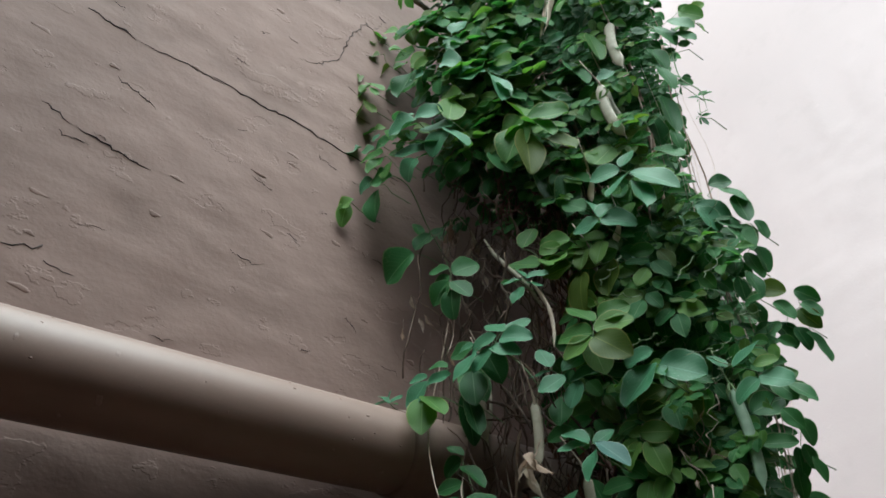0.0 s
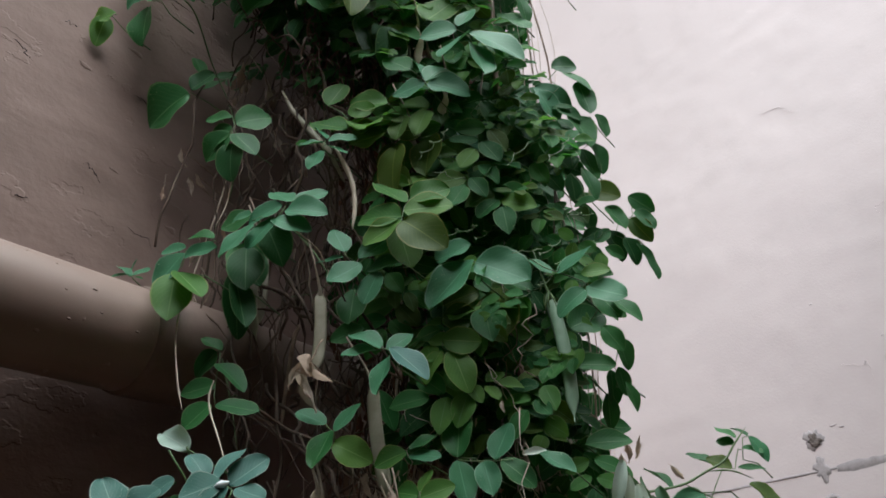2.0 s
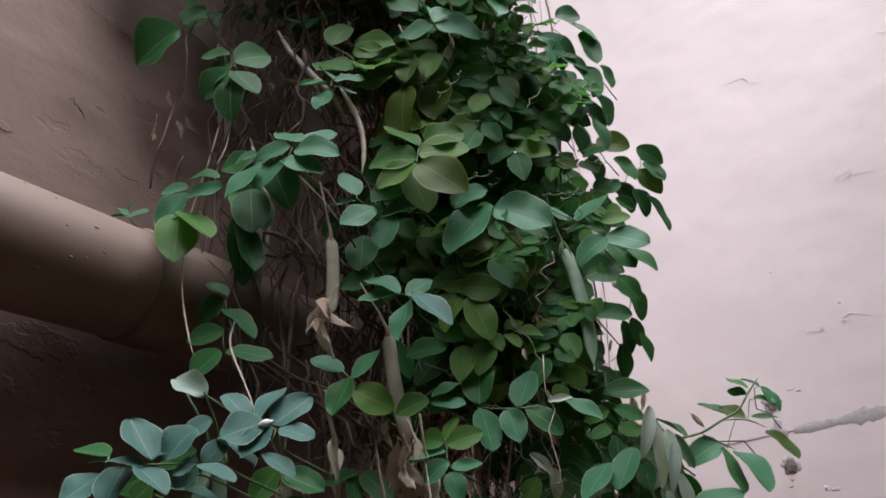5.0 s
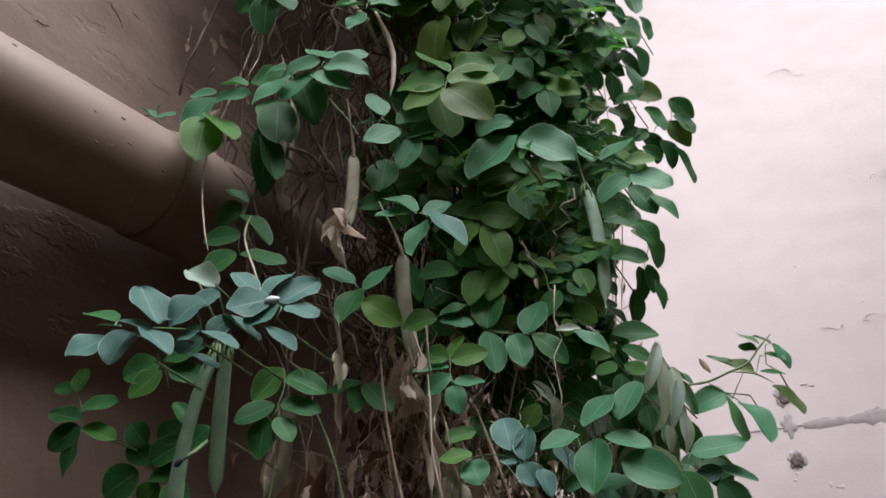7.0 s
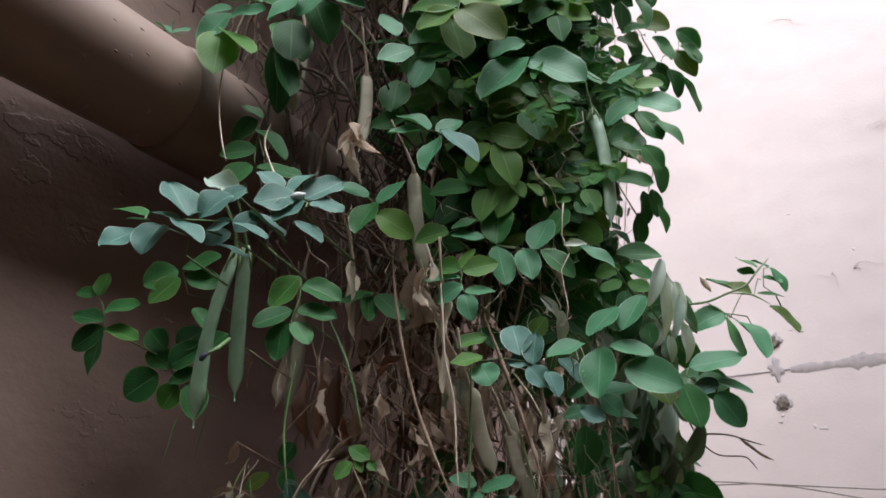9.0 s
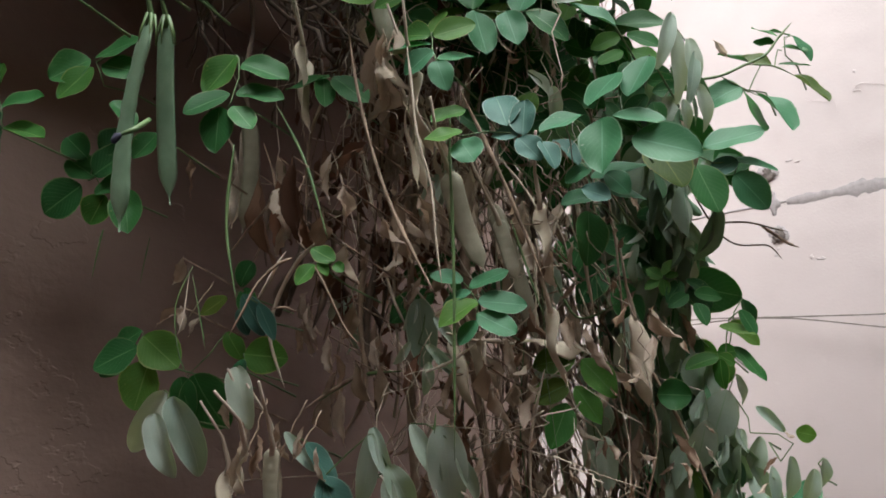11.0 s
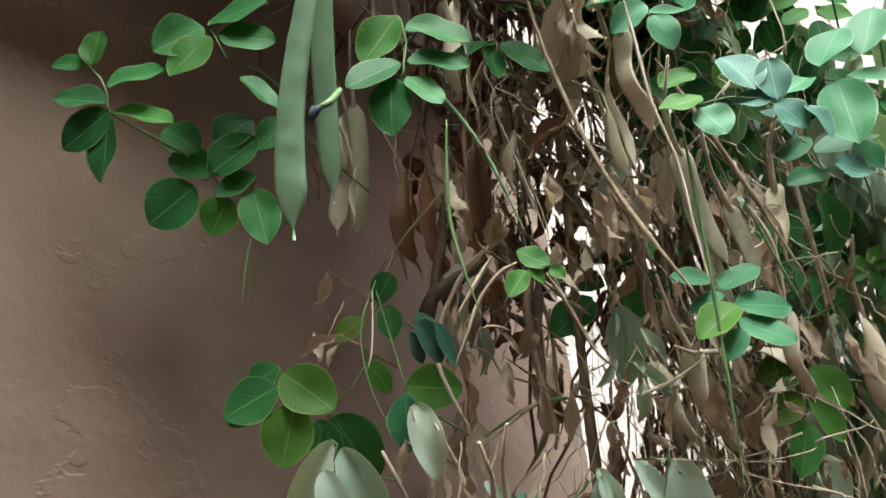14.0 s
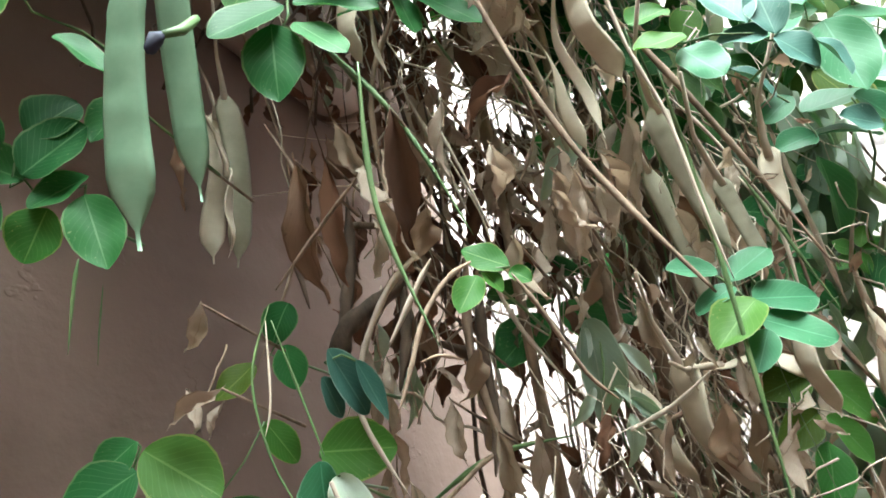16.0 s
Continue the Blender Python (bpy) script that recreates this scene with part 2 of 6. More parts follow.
class Soup:
    """Collects tubes and blades into one mesh."""

    def __init__(self):
        self.v, self.f, self.uv, self.n = [], [], [], 0

    def add(self, verts, faces, uvs=None):
        self.v.append(np.asarray(verts, dtype=float))
        self.uv.append(np.zeros((len(verts), 2)) if uvs is None else uvs)
        self.f.extend([tuple(i + self.n for i in q) for q in faces])
        self.n += len(verts)

    def tube(self, pts, radii, sides=6):
        pts = [Vector(p) for p in pts]
        rings, k = [], len(pts)
        ref = Vector((0.31, 0.77, 0.2))
        for i, p in enumerate(pts):
            d = (pts[min(i + 1, k - 1)] - pts[max(i - 1, 0)]).normalized()
            a = d.cross(ref)
            if a.length < 1e-3:
                a = d.cross(Vector((1, 0, 0)))
            a.normalize()
            b = d.cross(a)
            r = radii[i] if hasattr(radii, "__len__") else radii
            rings += [p + (a * math.cos(t) + b * math.sin(t)) * r for t in [2 * math.pi * j / sides for j in range(sides)]]
        faces = [(i * sides + j, i * sides + (j + 1) % sides, (i + 1) * sides + (j + 1) % sides, (i + 1) * sides + j) for i in range(k - 1) for j in range(sides)]
        faces += [tuple(range(sides))[::-1], tuple((k - 1) * sides + j for j in range(sides))]
        self.add([tuple(v) for v in rings], faces)

    def link(self, name, material, parent=None, uv=True):
        return link_mesh(name, np.concatenate(self.v), self.f, material, parent, np.concatenate(self.uv) if uv else None)


def wander(a, b, n, amp, rng, sag=0.0):
    """Points of a stem from a to b that bends a little on the way."""
    a, b = Vector(a), Vector(b)
    ph = [rng.uniform(0, 6.3) for _ in range(4)]
    fr = [rng.uniform(1.2, 3.2) for _ in range(4)]
    out = []
    for i in range(n):
        t = i / (n - 1)
        p = a.lerp(b, t)
        e = math.sin(math.pi * t) ** 0.5 if 0 < t < 1 else 0
        p += Vector((math.sin(fr[0] * 6.3 * t + ph[0]) + 0.15 * math.sin(fr[1] * 14 * t + ph[1]), math.sin(fr[2] * 6.3 * t + ph[2]) + 0.15 * math.sin(fr[3] * 14 * t + ph[3]), 0)) * amp * e
        p.z -= sag * math.sin(math.pi * t)
        out.append(p)
    return out


# ---- walls ----
X_WALL, Y_WALL, Y_END = -0.403, 1.855, 1.25


def spaced(lo, hi, fine_lo, fine_hi, step, coarse):
    out = list(np.arange(lo, fine_lo - 1e-6, coarse)) + list(np.arange(fine_lo, fine_hi, step)) + list(np.arange(fine_hi, hi, coarse)) + [hi]
    return sorted(set(round(v, 4) for v in out))


def lumps(u, v, amp, stretch):
    """How far the plaster stands out at the place u, v of a wall."""
    q = Vector((u * stretch[0], v * stretch[1], 3.7))
    d = 0.5 * amp * noise.fractal(q * 5.0, 0.9, 2.0, 3) + 0.45 * amp * noise.noise(q * 24.0)
    return d + 3.0 * amp * max(0.0, 0.90 - abs(noise.noise(q * 11.0 + Vector((5, 2, 1)))) - 0.80)


def relief_wall(name, us, vs, place, amp, thick, material, stretch):
    """A thick wall whose front is a lumpy grid; place(u, v, d) gives the point d metres out of its face."""
    nu, nv = len(us), len(vs)
    verts, faces = [], []
    for v in vs:
        for u in us:
            verts.append(place(u, v, lumps(u, v, amp, stretch)))
    for j in range(nv - 1):
        for i in range(nu - 1):
            a = j * nu + i
            faces.append((a, a + 1, a + nu + 1, a + nu))
    base = len(verts)
    for u, v in ((us[0], vs[0]), (us[-1], vs[0]), (us[-1], vs[-1]), (us[0], vs[-1])):
        verts.append(place(u, v, -thick))
    low, high = list(range(nu)), list(range((nv - 1) * nu, nv * nu))
    lef, rig = list(range(0, nv * nu, nu)), list(range(nu - 1, nv * nu, nu))
    faces += [(base, base + 3, base + 2, base + 1), tuple(low[::-1] + [base, base + 1]), tuple(high + [base + 2, base + 3]), tuple(lef + [base + 3, base]), tuple(rig[::-1] + [base + 1, base + 2])]
    return link_mesh(name, verts, faces, material)


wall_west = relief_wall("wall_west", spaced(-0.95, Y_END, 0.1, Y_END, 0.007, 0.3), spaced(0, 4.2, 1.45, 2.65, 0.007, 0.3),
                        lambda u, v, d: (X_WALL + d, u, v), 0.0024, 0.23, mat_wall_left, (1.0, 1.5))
tagged(wall_west, "pinkish brown painted plaster wall with lumps and cracks, toned darker for shade", "wall", kind="structure")
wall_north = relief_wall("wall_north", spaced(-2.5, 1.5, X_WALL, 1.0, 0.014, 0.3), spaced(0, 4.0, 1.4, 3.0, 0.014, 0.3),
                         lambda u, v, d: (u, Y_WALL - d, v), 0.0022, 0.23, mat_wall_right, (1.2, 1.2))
tagged(wall_north, "pale pink painted plaster yard wall, its tone raised to carry bright light", "wall", kind="structure")


def slab(name, lo, hi, material, label, category):
    x0, y0, z0 = lo
    x1, y1, z1 = hi
    v = [(x, y, z) for z in (z0, z1) for y in (y0, y1) for x in (x0, x1)]
    f = [(0, 2, 3, 1), (4, 5, 7, 6), (0, 1, 5, 4), (2, 6, 7, 3), (0, 4, 6, 2), (1, 3, 7, 5)]
    return tagged(link_mesh(name, v, f, material, smooth=False), label, category, kind="structure")


slab("ground", (-60, -60, -0.2), (60, 60, 0.0), mat_ground, "bare trodden brown soil of the yard", "ground")
# two walls added out of view, sized to block low daylight
slab("wall_south", (-0.403, -0.95, 0), (0.62, -0.7, 4.4), mat_light_block, "added unseen wall that holds back daylight from the south", "wall")
slab("wall_east", (0.62, -0.95, 0), (0.87, 1.855, 3.1), mat_light_block, "added unseen wall that holds back daylight from the east", "wall")


def crack(parent, pts, width, rng, axis, material=None, label="dark open crack in the plaster"):
    """A jagged crack or ridge: a thin strip along pts on a wall; axis is the direction out of the wall."""
    s = Soup()
    path = []
    for a, b in zip(pts[:-1], pts[1:]):
        for i in range(8):
            p = Vector(a).lerp(Vector(b), i / 8)
            j = Vector((rng.uniform(-1, 1), rng.uniform(-1, 1), rng.uniform(-1, 1))) * 0.0022
            j -= Vector(axis) * j.dot(Vector(axis))
            p += j
            if axis[0]:
                p.x = X_WALL + lumps(p.y, p.z, 0.0024, (1.0, 1.5)) + 0.0002
            path.append(p)
    path.append(path[-1] + (path[-1] - path[-2]))
    m = len(path)
    radii = [width * (0.35 + 0.65 * abs(math.sin(i * 1.7 + rng.uniform(0, 1)))) * min(1, 5 * min(i + 0.3, m - i - 0.7) / m) for i in range(m)]
    s.tube(path, radii, 5)
    return tagged(s.link("crack", material or mat_crack, parent, False), label)


rng = random.Random(5)
W = X_WALL + 0.0018
crack(wall_west, [(W, 0.347, 2.314), (W, 0.395, 2.308)], 0.0011, rng, (1, 0, 0))
crack(wall_west, [(W, 0.400, 2.304), (W, 0.455, 2.307), (W, 0.486, 2.302)], 0.0006, rng, (1, 0, 0))
crack(wall_west, [(W, 0.455, 2.308), (W, 0.521, 2.301), (W, 0.566, 2.301), (W, 0.626, 2.291), (W, 0.714, 2.285)], 0.0011, rng, (1, 0, 0))
crack(wall_west, [(W, 0.342, 2.181), (W, 0.370, 2.168)], 0.0006, rng, (1, 0, 0))
crack(wall_west, [(W, 0.372, 2.169), (W, 0.410, 2.161), (W, 0.435, 2.155)], 0.0009, rng, (1, 0, 0))
crack(wall_west, [(W, 0.351, 2.034), (W, 0.384, 2.045)], 0.0007, rng, (1, 0, 0))
crack(wall_west, [(W, 0.682, 2.568), (W, 0.663, 2.536), (W, 0.652, 2.542), (W, 0.629, 2.495), (W, 0.618, 2.443), (W, 0.601, 2.426), (W, 0.588, 2.413), (W, 0.565, 2.405)], 0.0006, rng, (1, 0, 0))
crack(wall_west, [(W, 0.391, 2.247), (W, 0.418, 2.236), (W, 0.428, 2.231)], 0.0006, rng, (1, 0, 0))
for i in range(40):
    y, z = rng.uniform(0.1, 0.70), rng.uniform(1.97, 2.58)
    crack(wall_west, [(W, y, z), (W, y + rng.uniform(0.008, 0.03), z + rng.uniform(-0.008, 0.005))], rng.uniform(0.0002, 0.0005), rng, (1, 0, 0))


def flake(y, z, wide, high, lift, seed):
    """A small plate of loose paint on the west wall, its upper edge standing off."""
    r = random.Random(seed)
    n, v, f = 12, [], []
    for k, d in ((1.0, -0.0006), (0.86, 0.25), (0.4, 0.5)):
        for i in range(n):
            t = 2 * math.pi * i / n
            q = k * (1 + 0.32 * math.sin(3 * t + seed) * r.uniform(0.3, 1) + 0.16 * r.uniform(-1, 1))
            dy, dz = wide * math.cos(t) * q, high * math.sin(t) * q - 0.18 * wide * math.cos(t) * q
            out = d if d < 0 else lift * (d + 0.6 * max(0.0, math.sin(t)) * k)
            v.append((X_WALL + lumps(y + dy, z + dz, 0.0024, (1.0, 1.5)) + out, y + dy, z + dz))
    for ring in range(2):
        for i in range(n):
            a, b = ring * n + i, ring * n + (i + 1) % n
            f.append((a, b, b + n, a + n))
    f.append(tuple(range(2 * n, 3 * n)))
    return link_mesh("paint_flake", v, f, mat_wall_left, wall_west)


for i in range(46):
    y, z = rng.uniform(0.12, 0.74), rng.uniform(1.98, 2.58)
    flake(y, z, rng.uniform(0.004, 0.010), rng.uniform(0.001, 0.003), rng.uniform(0.0005, 0.0012), 100 + i)

YW = Y_WALL - 0.0012
for i in range(16):
    x, z = rng.uniform(-0.15, 0.75), rng.uniform(2.05, 3.1)
    pts = [(x, YW, z)]
    for _ in range(3):
        pts.append((pts[-1][0] + rng.uniform(-0.03, 0.05), YW, pts[-1][2] + rng.uniform(-0.05, 0.02)))
    crack(wall_north, pts, 0.0005, rng, (0, -1, 0), mat_wall_right, "fine raised crack in the paint")


def ragged_patch(name, parent, centre, half_w, half_h, proud, material, label, seed, tilt=0.0):
    """A low irregular pad of material on the north wall, with a broken outline."""
    r = random.Random(seed)
    n, v, f = 40, [], []
    cx, cz = centre
    for ring, (k, d) in enumerate(((1.0, -0.001), (0.80, proud), (0.45, proud * 1.1))):
        for i in range(n):
            t = 2 * math.pi * i / n
            c, s = math.cos(t), math.sin(t)
            e = 1.0
            q = k * e * (1 + 0.5 * noise.noise(Vector((c * 1.6 + seed, s * 1.6, ring * 0.2))) + 0.14 * r.uniform(-1, 1))
            x, z = half_w * c * q, half_h * s * q
            v.append((cx + x - z * tilt, Y_WALL - d - lumps(cx + x, cz + z, 0.0022, (1.2, 1.2)) - 0.0006 * noise.noise(Vector((x * 60, z * 60, seed))), cz + z + x * tilt))
    v.append((cx, Y_WALL - proud - lumps(cx, cz, 0.0022, (1.2, 1.2)), cz))
    for ring in range(2):
        for i in range(n):
            a, b = ring * n + i, ring * n + (i + 1) % n
            f.append((a, b, b + n, a + n))
    for i in range(n):
        f.append((2 * n + i, 2 * n + (i + 1) % n, 3 * n))
    return tagged(link_mesh(name, v, f, material, parent), label)


def seam(x0, x1, z0, z1, half, seed):
    """A long low band of bare mortar with broken edges on the north wall."""
    n = int((x1 - x0) / 0.006)
    v, f = [], []
    for i in range(n + 1):
        t = i / n
        x, zc = x0 + (x1 - x0) * t, z0 + (z1 - z0) * t
        h = half * (0.55 + 0.45 * min(1, 8 * t)) * (1 + 0.5 * noise.noise(Vector((x * 22, seed, 0))))
        up = h * (1 + 0.5 * noise.noise(Vector((x * 90, seed, 3))))
        dn = h * (1 + 0.5 * noise.noise(Vector((x * 90, seed, 8))))
        for k, (dz, d) in enumerate(((up, -0.0003), (up * 0.5, 0.0009), (-dn * 0.5, 0.0009), (-dn, -0.0003))):
            v.append((x, Y_WALL - d - lumps(x, zc + dz, 0.0022, (1.2, 1.2)), zc + dz))
    for i in range(n):
        for k in range(3):
            a = i * 4 + k
            f.append((a, a + 1, a + 5, a + 4))
    return tagged(link_mesh("mortar_band", v, f, mat_mortar, wall_north), "grey mortar seam where paint is missing")


seam(-0.185, 0.6, 2.016, 2.0095, 0.0115, 3)
seam(-0.44, -0.185, 2.020, 2.017, 0.0022, 5)
ragged_patch("mortar_patch", wall_north, (-0.208, 2.020), 0.013, 0.020, 0.0009, mat_mortar, "grey mortar where paint is missing", 8)
for i, (x, z, w, h) in enumerate(((-0.17, 2.085, 0.007, 0.002), (-0.158, 2.080, 0.004, 0.002), (-0.150, 1.913, 0.008, 0.003), (-0.164, 1.918, 0.003, 0.004), (-0.21, 1.94, 0.003, 0.002), (-0.215, 1.93, 0.004, 0.002), (-0.14, 2.30, 0.003, 0.002), (-0.05, 2.21, 0.003, 0.003))):
    ragged_patch("mortar_patch", wall_north, (x, z), w, h, 0.0008, mat_chip, "small chipped spot in the paint", 12 + i)
for i, (x, z) in enumerate(((-0.207, 2.069), (-0.206, 1.963))):
    ragged_patch("anchor_hole", wall_north, (x, z), 0.017, 0.018, 0.0012, mat_mortar, "chipped ring round an old hole", 20 + i)
    ragged_patch("anchor_hole", wall_north, (x + 0.001, z - 0.001), 0.0110, 0.012, 0.0024, mat_hole, "dark old fixing hole", 30 + i)

# ---- drain pipe ----
pipe = thing("drain_pipe", "painted round drain pipe fixed along the shaded wall", "pipe", (-0.3555, 0.5, 1.9257))


def along_pipe(y):
    return Vector((-0.0368 * (y - 0.5), y - 0.5, 0.0593 * (y - 0.5)))


s = Soup()
s.tube([along_pipe(y) for y in np.linspace(-0.69, 1.10, 30)], 0.0326, 40)
s.link("pipe_run", mat_pipe, pipe, False)
# socket: slightly wider than the run and a darker brown
s = Soup()
s.tube([along_pipe(y) for y in (0.660, 0.6605, 0.664, 0.775, 0.779, 0.7795)], [0.0322, 0.0338, 0.0345, 0.0345, 0.0338, 0.0322], 40)
tagged(s.link("socket", mat_socket, pipe, False), "pipe socket, darker brown than the pipe run")
s = Soup()
rng = random.Random(17)
for k in range(44):
    y, a, b = rng.uniform(0.05, 0.65), rng.uniform(-0.6, 1.5), rng.uniform(0.0005, 0.0011)
    c = along_pipe(y) + Vector((math.cos(a), 0, math.sin(a))) * 0.0325
    s.tube([c - Vector((0, 1.4 * b, 0)), c - Vector((0, 0.7 * b, 0)), c + Vector((0, 0.7 * b, 0)), c + Vector((0, 1.4 * b, 0))], [0.2 * b, 0.62 * b, 0.62 * b, 0.2 * b], 7)
tagged(s.link("paint_drop", mat_pipe, pipe, False), "hardened drops of paint", kind="stuff")
for y in (-0.25, 1.0):
    s = Soup()
    c = along_pipe(y)
    s.tube([c + Vector((-0.05 + 0.014 * i, 0, 0)) for i in range(2)], 0.012, 12)
    s.tube([c + Vector((0, d, 0.07 * d)) for d in (-0.011, -0.009, 0.009, 0.011)], [0.0340, 0.0355, 0.0355, 0.0340], 40)
    s.link("pipe_clip", mat_pipe, pipe, False)

# ---- loose wires on the yard wall ----
wires = thing("wire_bundle", "thin dull wires strung across the yard wall", "wire", (-0.44, 1.83, 1.843))
for row in (((-0.45, 1.850), (-0.315, 1.837), (-0.25, 1.829), (-0.208, 1.8235), (-0.16, 1.818), (-0.10, 1.811), (0.10, 1.792), (0.61, 1.745)),
            ((-0.45, 1.833), (-0.33, 1.833), (-0.27, 1.831), (-0.208, 1.8215), (-0.16, 1.810), (-0.10, 1.794), (0.10, 1.744), (0.61, 1.62))):
    s = Soup()
    s.tube([(x + 0.44, 0.004 * math.sin(9 * x), z - 1.843) for x, z in row], 0.0012, 6)
    s.link("wire", mat_wire, wires, False)

# ---- leaf meshes ----


def blade(nv, nu, width, fold, droop, wave, rng, notch=0.02, curl=0.0, twist=0.0, point=0.50, teeth=0.0):
    """Grid of one leaflet of length 1 along +y, face to +z; returns vertices, faces, uvs."""
    verts, uvs, faces = [], [], []
    ph = rng.uniform(0, 6)
    for j in range(nv + 1):
        v = 0.5 - 0.5 * math.cos(math.pi * j / nv)
        w = width * 0.5 * (max(0.0, math.sin(math.pi * v ** 0.93)) ** point)
        w *= 1 + teeth * (-1) ** j
        if j in (0, nv):
            w = width * 0.04
        for i in range(nu + 1):
            u = i / nu * 2 - 1
            x = u * w
            y = v - notch * (1 - abs(u)) * (1 if j == nv else 0)
            z = abs(u) * w * fold - droop * v * v + wave * 0.03 * math.sin(9 * v + ph + u * 2.2) * abs(u)
            z += curl * (u * w) ** 2 * 6
            a = twist * v
            x, z = x * math.cos(a) - z * math.sin(a), x * math.sin(a) + z * math.cos(a)
            verts.append((x, y, z))
            uvs.append((i / nu, v))
    for j in range(nv):
        for i in range(nu):
            a = j * (nu + 1) + i
            faces.append((a, a + 1, a + nu + 2, a + nu + 1))
    return np.array(verts), faces, np.array(uvs)


rng = random.Random(21)
green_blades = [blade(19, 4, rng.uniform(0.64, 0.74), rng.uniform(0.12, 0.42), rng.uniform(-0.05, 0.22), rng.uniform(0.4, 1.2), rng, 0.0, 0.0, rng.uniform(-0.2, 0.2), rng.uniform(0.52, 0.64), 0.012) for _ in range(9)]
mass_blades = [blade(10, 4, rng.uniform(0.60, 0.76), rng.uniform(0.1, 0.42), rng.uniform(-0.05, 0.20), rng.uniform(0.4, 1.2), rng, 0.0, 0.0, 0.0, 0.66) for _ in range(7)]
wilt_blades = [blade(12, 4, rng.uniform(0.36, 0.54), rng.uniform(0.5, 1.3), rng.uniform(0.1, 0.35), 1.5, rng, 0.0, 0.0, rng.uniform(-0.5, 0.5)) for _ in range(5)]
dry_blades = [blade(14, 4, rng.uniform(0.20, 0.36), rng.uniform(0.4, 1.6), rng.uniform(-0.2, 0.6), 1.35, rng, 0.0, rng.uniform(-0.5, 1), rng.uniform(-2.0, 2.0), rng.uniform(0.8, 1.3)) for _ in range(14)]
for v, f, uv in dry_blades:
    for p in v:
        p += np.array(noise.noise_vector(Vector(p) * 6.0 + Vector((p[0] * 3, 0, 9)))) * 0.075 + np.array(noise.noise_vector(Vector(p) * 15.0)) * 0.030


def blade_mesh(name, data, material):
    v, f, uv = data
    ob = link_mesh(name, v, f, material, None, uv)
    me = ob.data
    bpy.data.objects.remove(ob)
    return me


leaflet_meshes = {}
for kind in range(6):
    for i, data in enumerate(wilt_blades if kind == 3 else green_blades):
        leaflet_meshes[kind, i] = blade_mesh("leaflet", data, leaf_mats[kind])
dry_meshes = [blade_mesh("dry_leaf", d, mat_dry) for d in dry_blades]
russet_meshes = [blade_mesh("dry_leaf", d, mat_russet) for d in dry_blades]


def leaf_frame(spin, elev, rng, jitter=0.18):
    """Axes of a leaf: along its midrib, across, and out of its face, which looks towards the open yard."""
    e = radians(elev)
    n = Vector((0.42 * math.cos(e), -0.9 * math.cos(e), math.sin(e)))
    n += Vector((rng.uniform(-1, 1), rng.uniform(-1, 1), rng.uniform(-1, 1))) * jitter
    n.normalize()
    r = Vector((0, 0, 1)).cross(n).normalized()
    u = n.cross(r)
    a = radians(spin)
    axis = r * math.cos(a) + u * math.sin(a)
    return axis, axis.cross(n), n


def leaflet_layout(count, rng):
    """Where the leaflets of one compound leaf sit: place along the axis, side, angle, size (all for length 1)."""
    pairs = (count - 1) // 2
    size = {0: 0.95, 1: 0.50, 2: 0.42, 3: 0.36}[pairs]
    out = [(0.0 if pairs == 0 else 1.0 - size * 0.96, 0, rng.uniform(-8, 8), size * rng.uniform(0.95, 1.1))]
    for k in range(pairs):
        s = 1.0 - size * 0.96 - (k + 0.55) * (0.86 - size * 0.80) / pairs
        for side in (-1, 1):
            out.append((max(0.04, s + rng.uniform(-0.02, 0.02)), side, side * rng.uniform(48, 72), size * rng.uniform(0.84, 1.08)))
    return out


def leaflet_matrix(base, axis, across, n, length, item, rng):
    s, side, angle, size = item
    t = radians(angle)
    d = (axis * math.cos(t) + across * math.sin(t)).normalized()
    nn = (n + across * side * rng.uniform(-0.25, 0.15) + axis * rng.uniform(-0.25, 0.25) + Vector((0, 0, 1)) * 0.05).normalized()
    x = d.cross(nn).normalized()
    nn = x.cross(d)
    p = base + axis * (s * length) + d * 0.002
    m = Matrix((x, d, nn)).transposed().to_4x4()
    sc = size * length
    return Matrix.Translation(p) @ m @ Matrix.Diagonal((sc, sc, sc, 1))


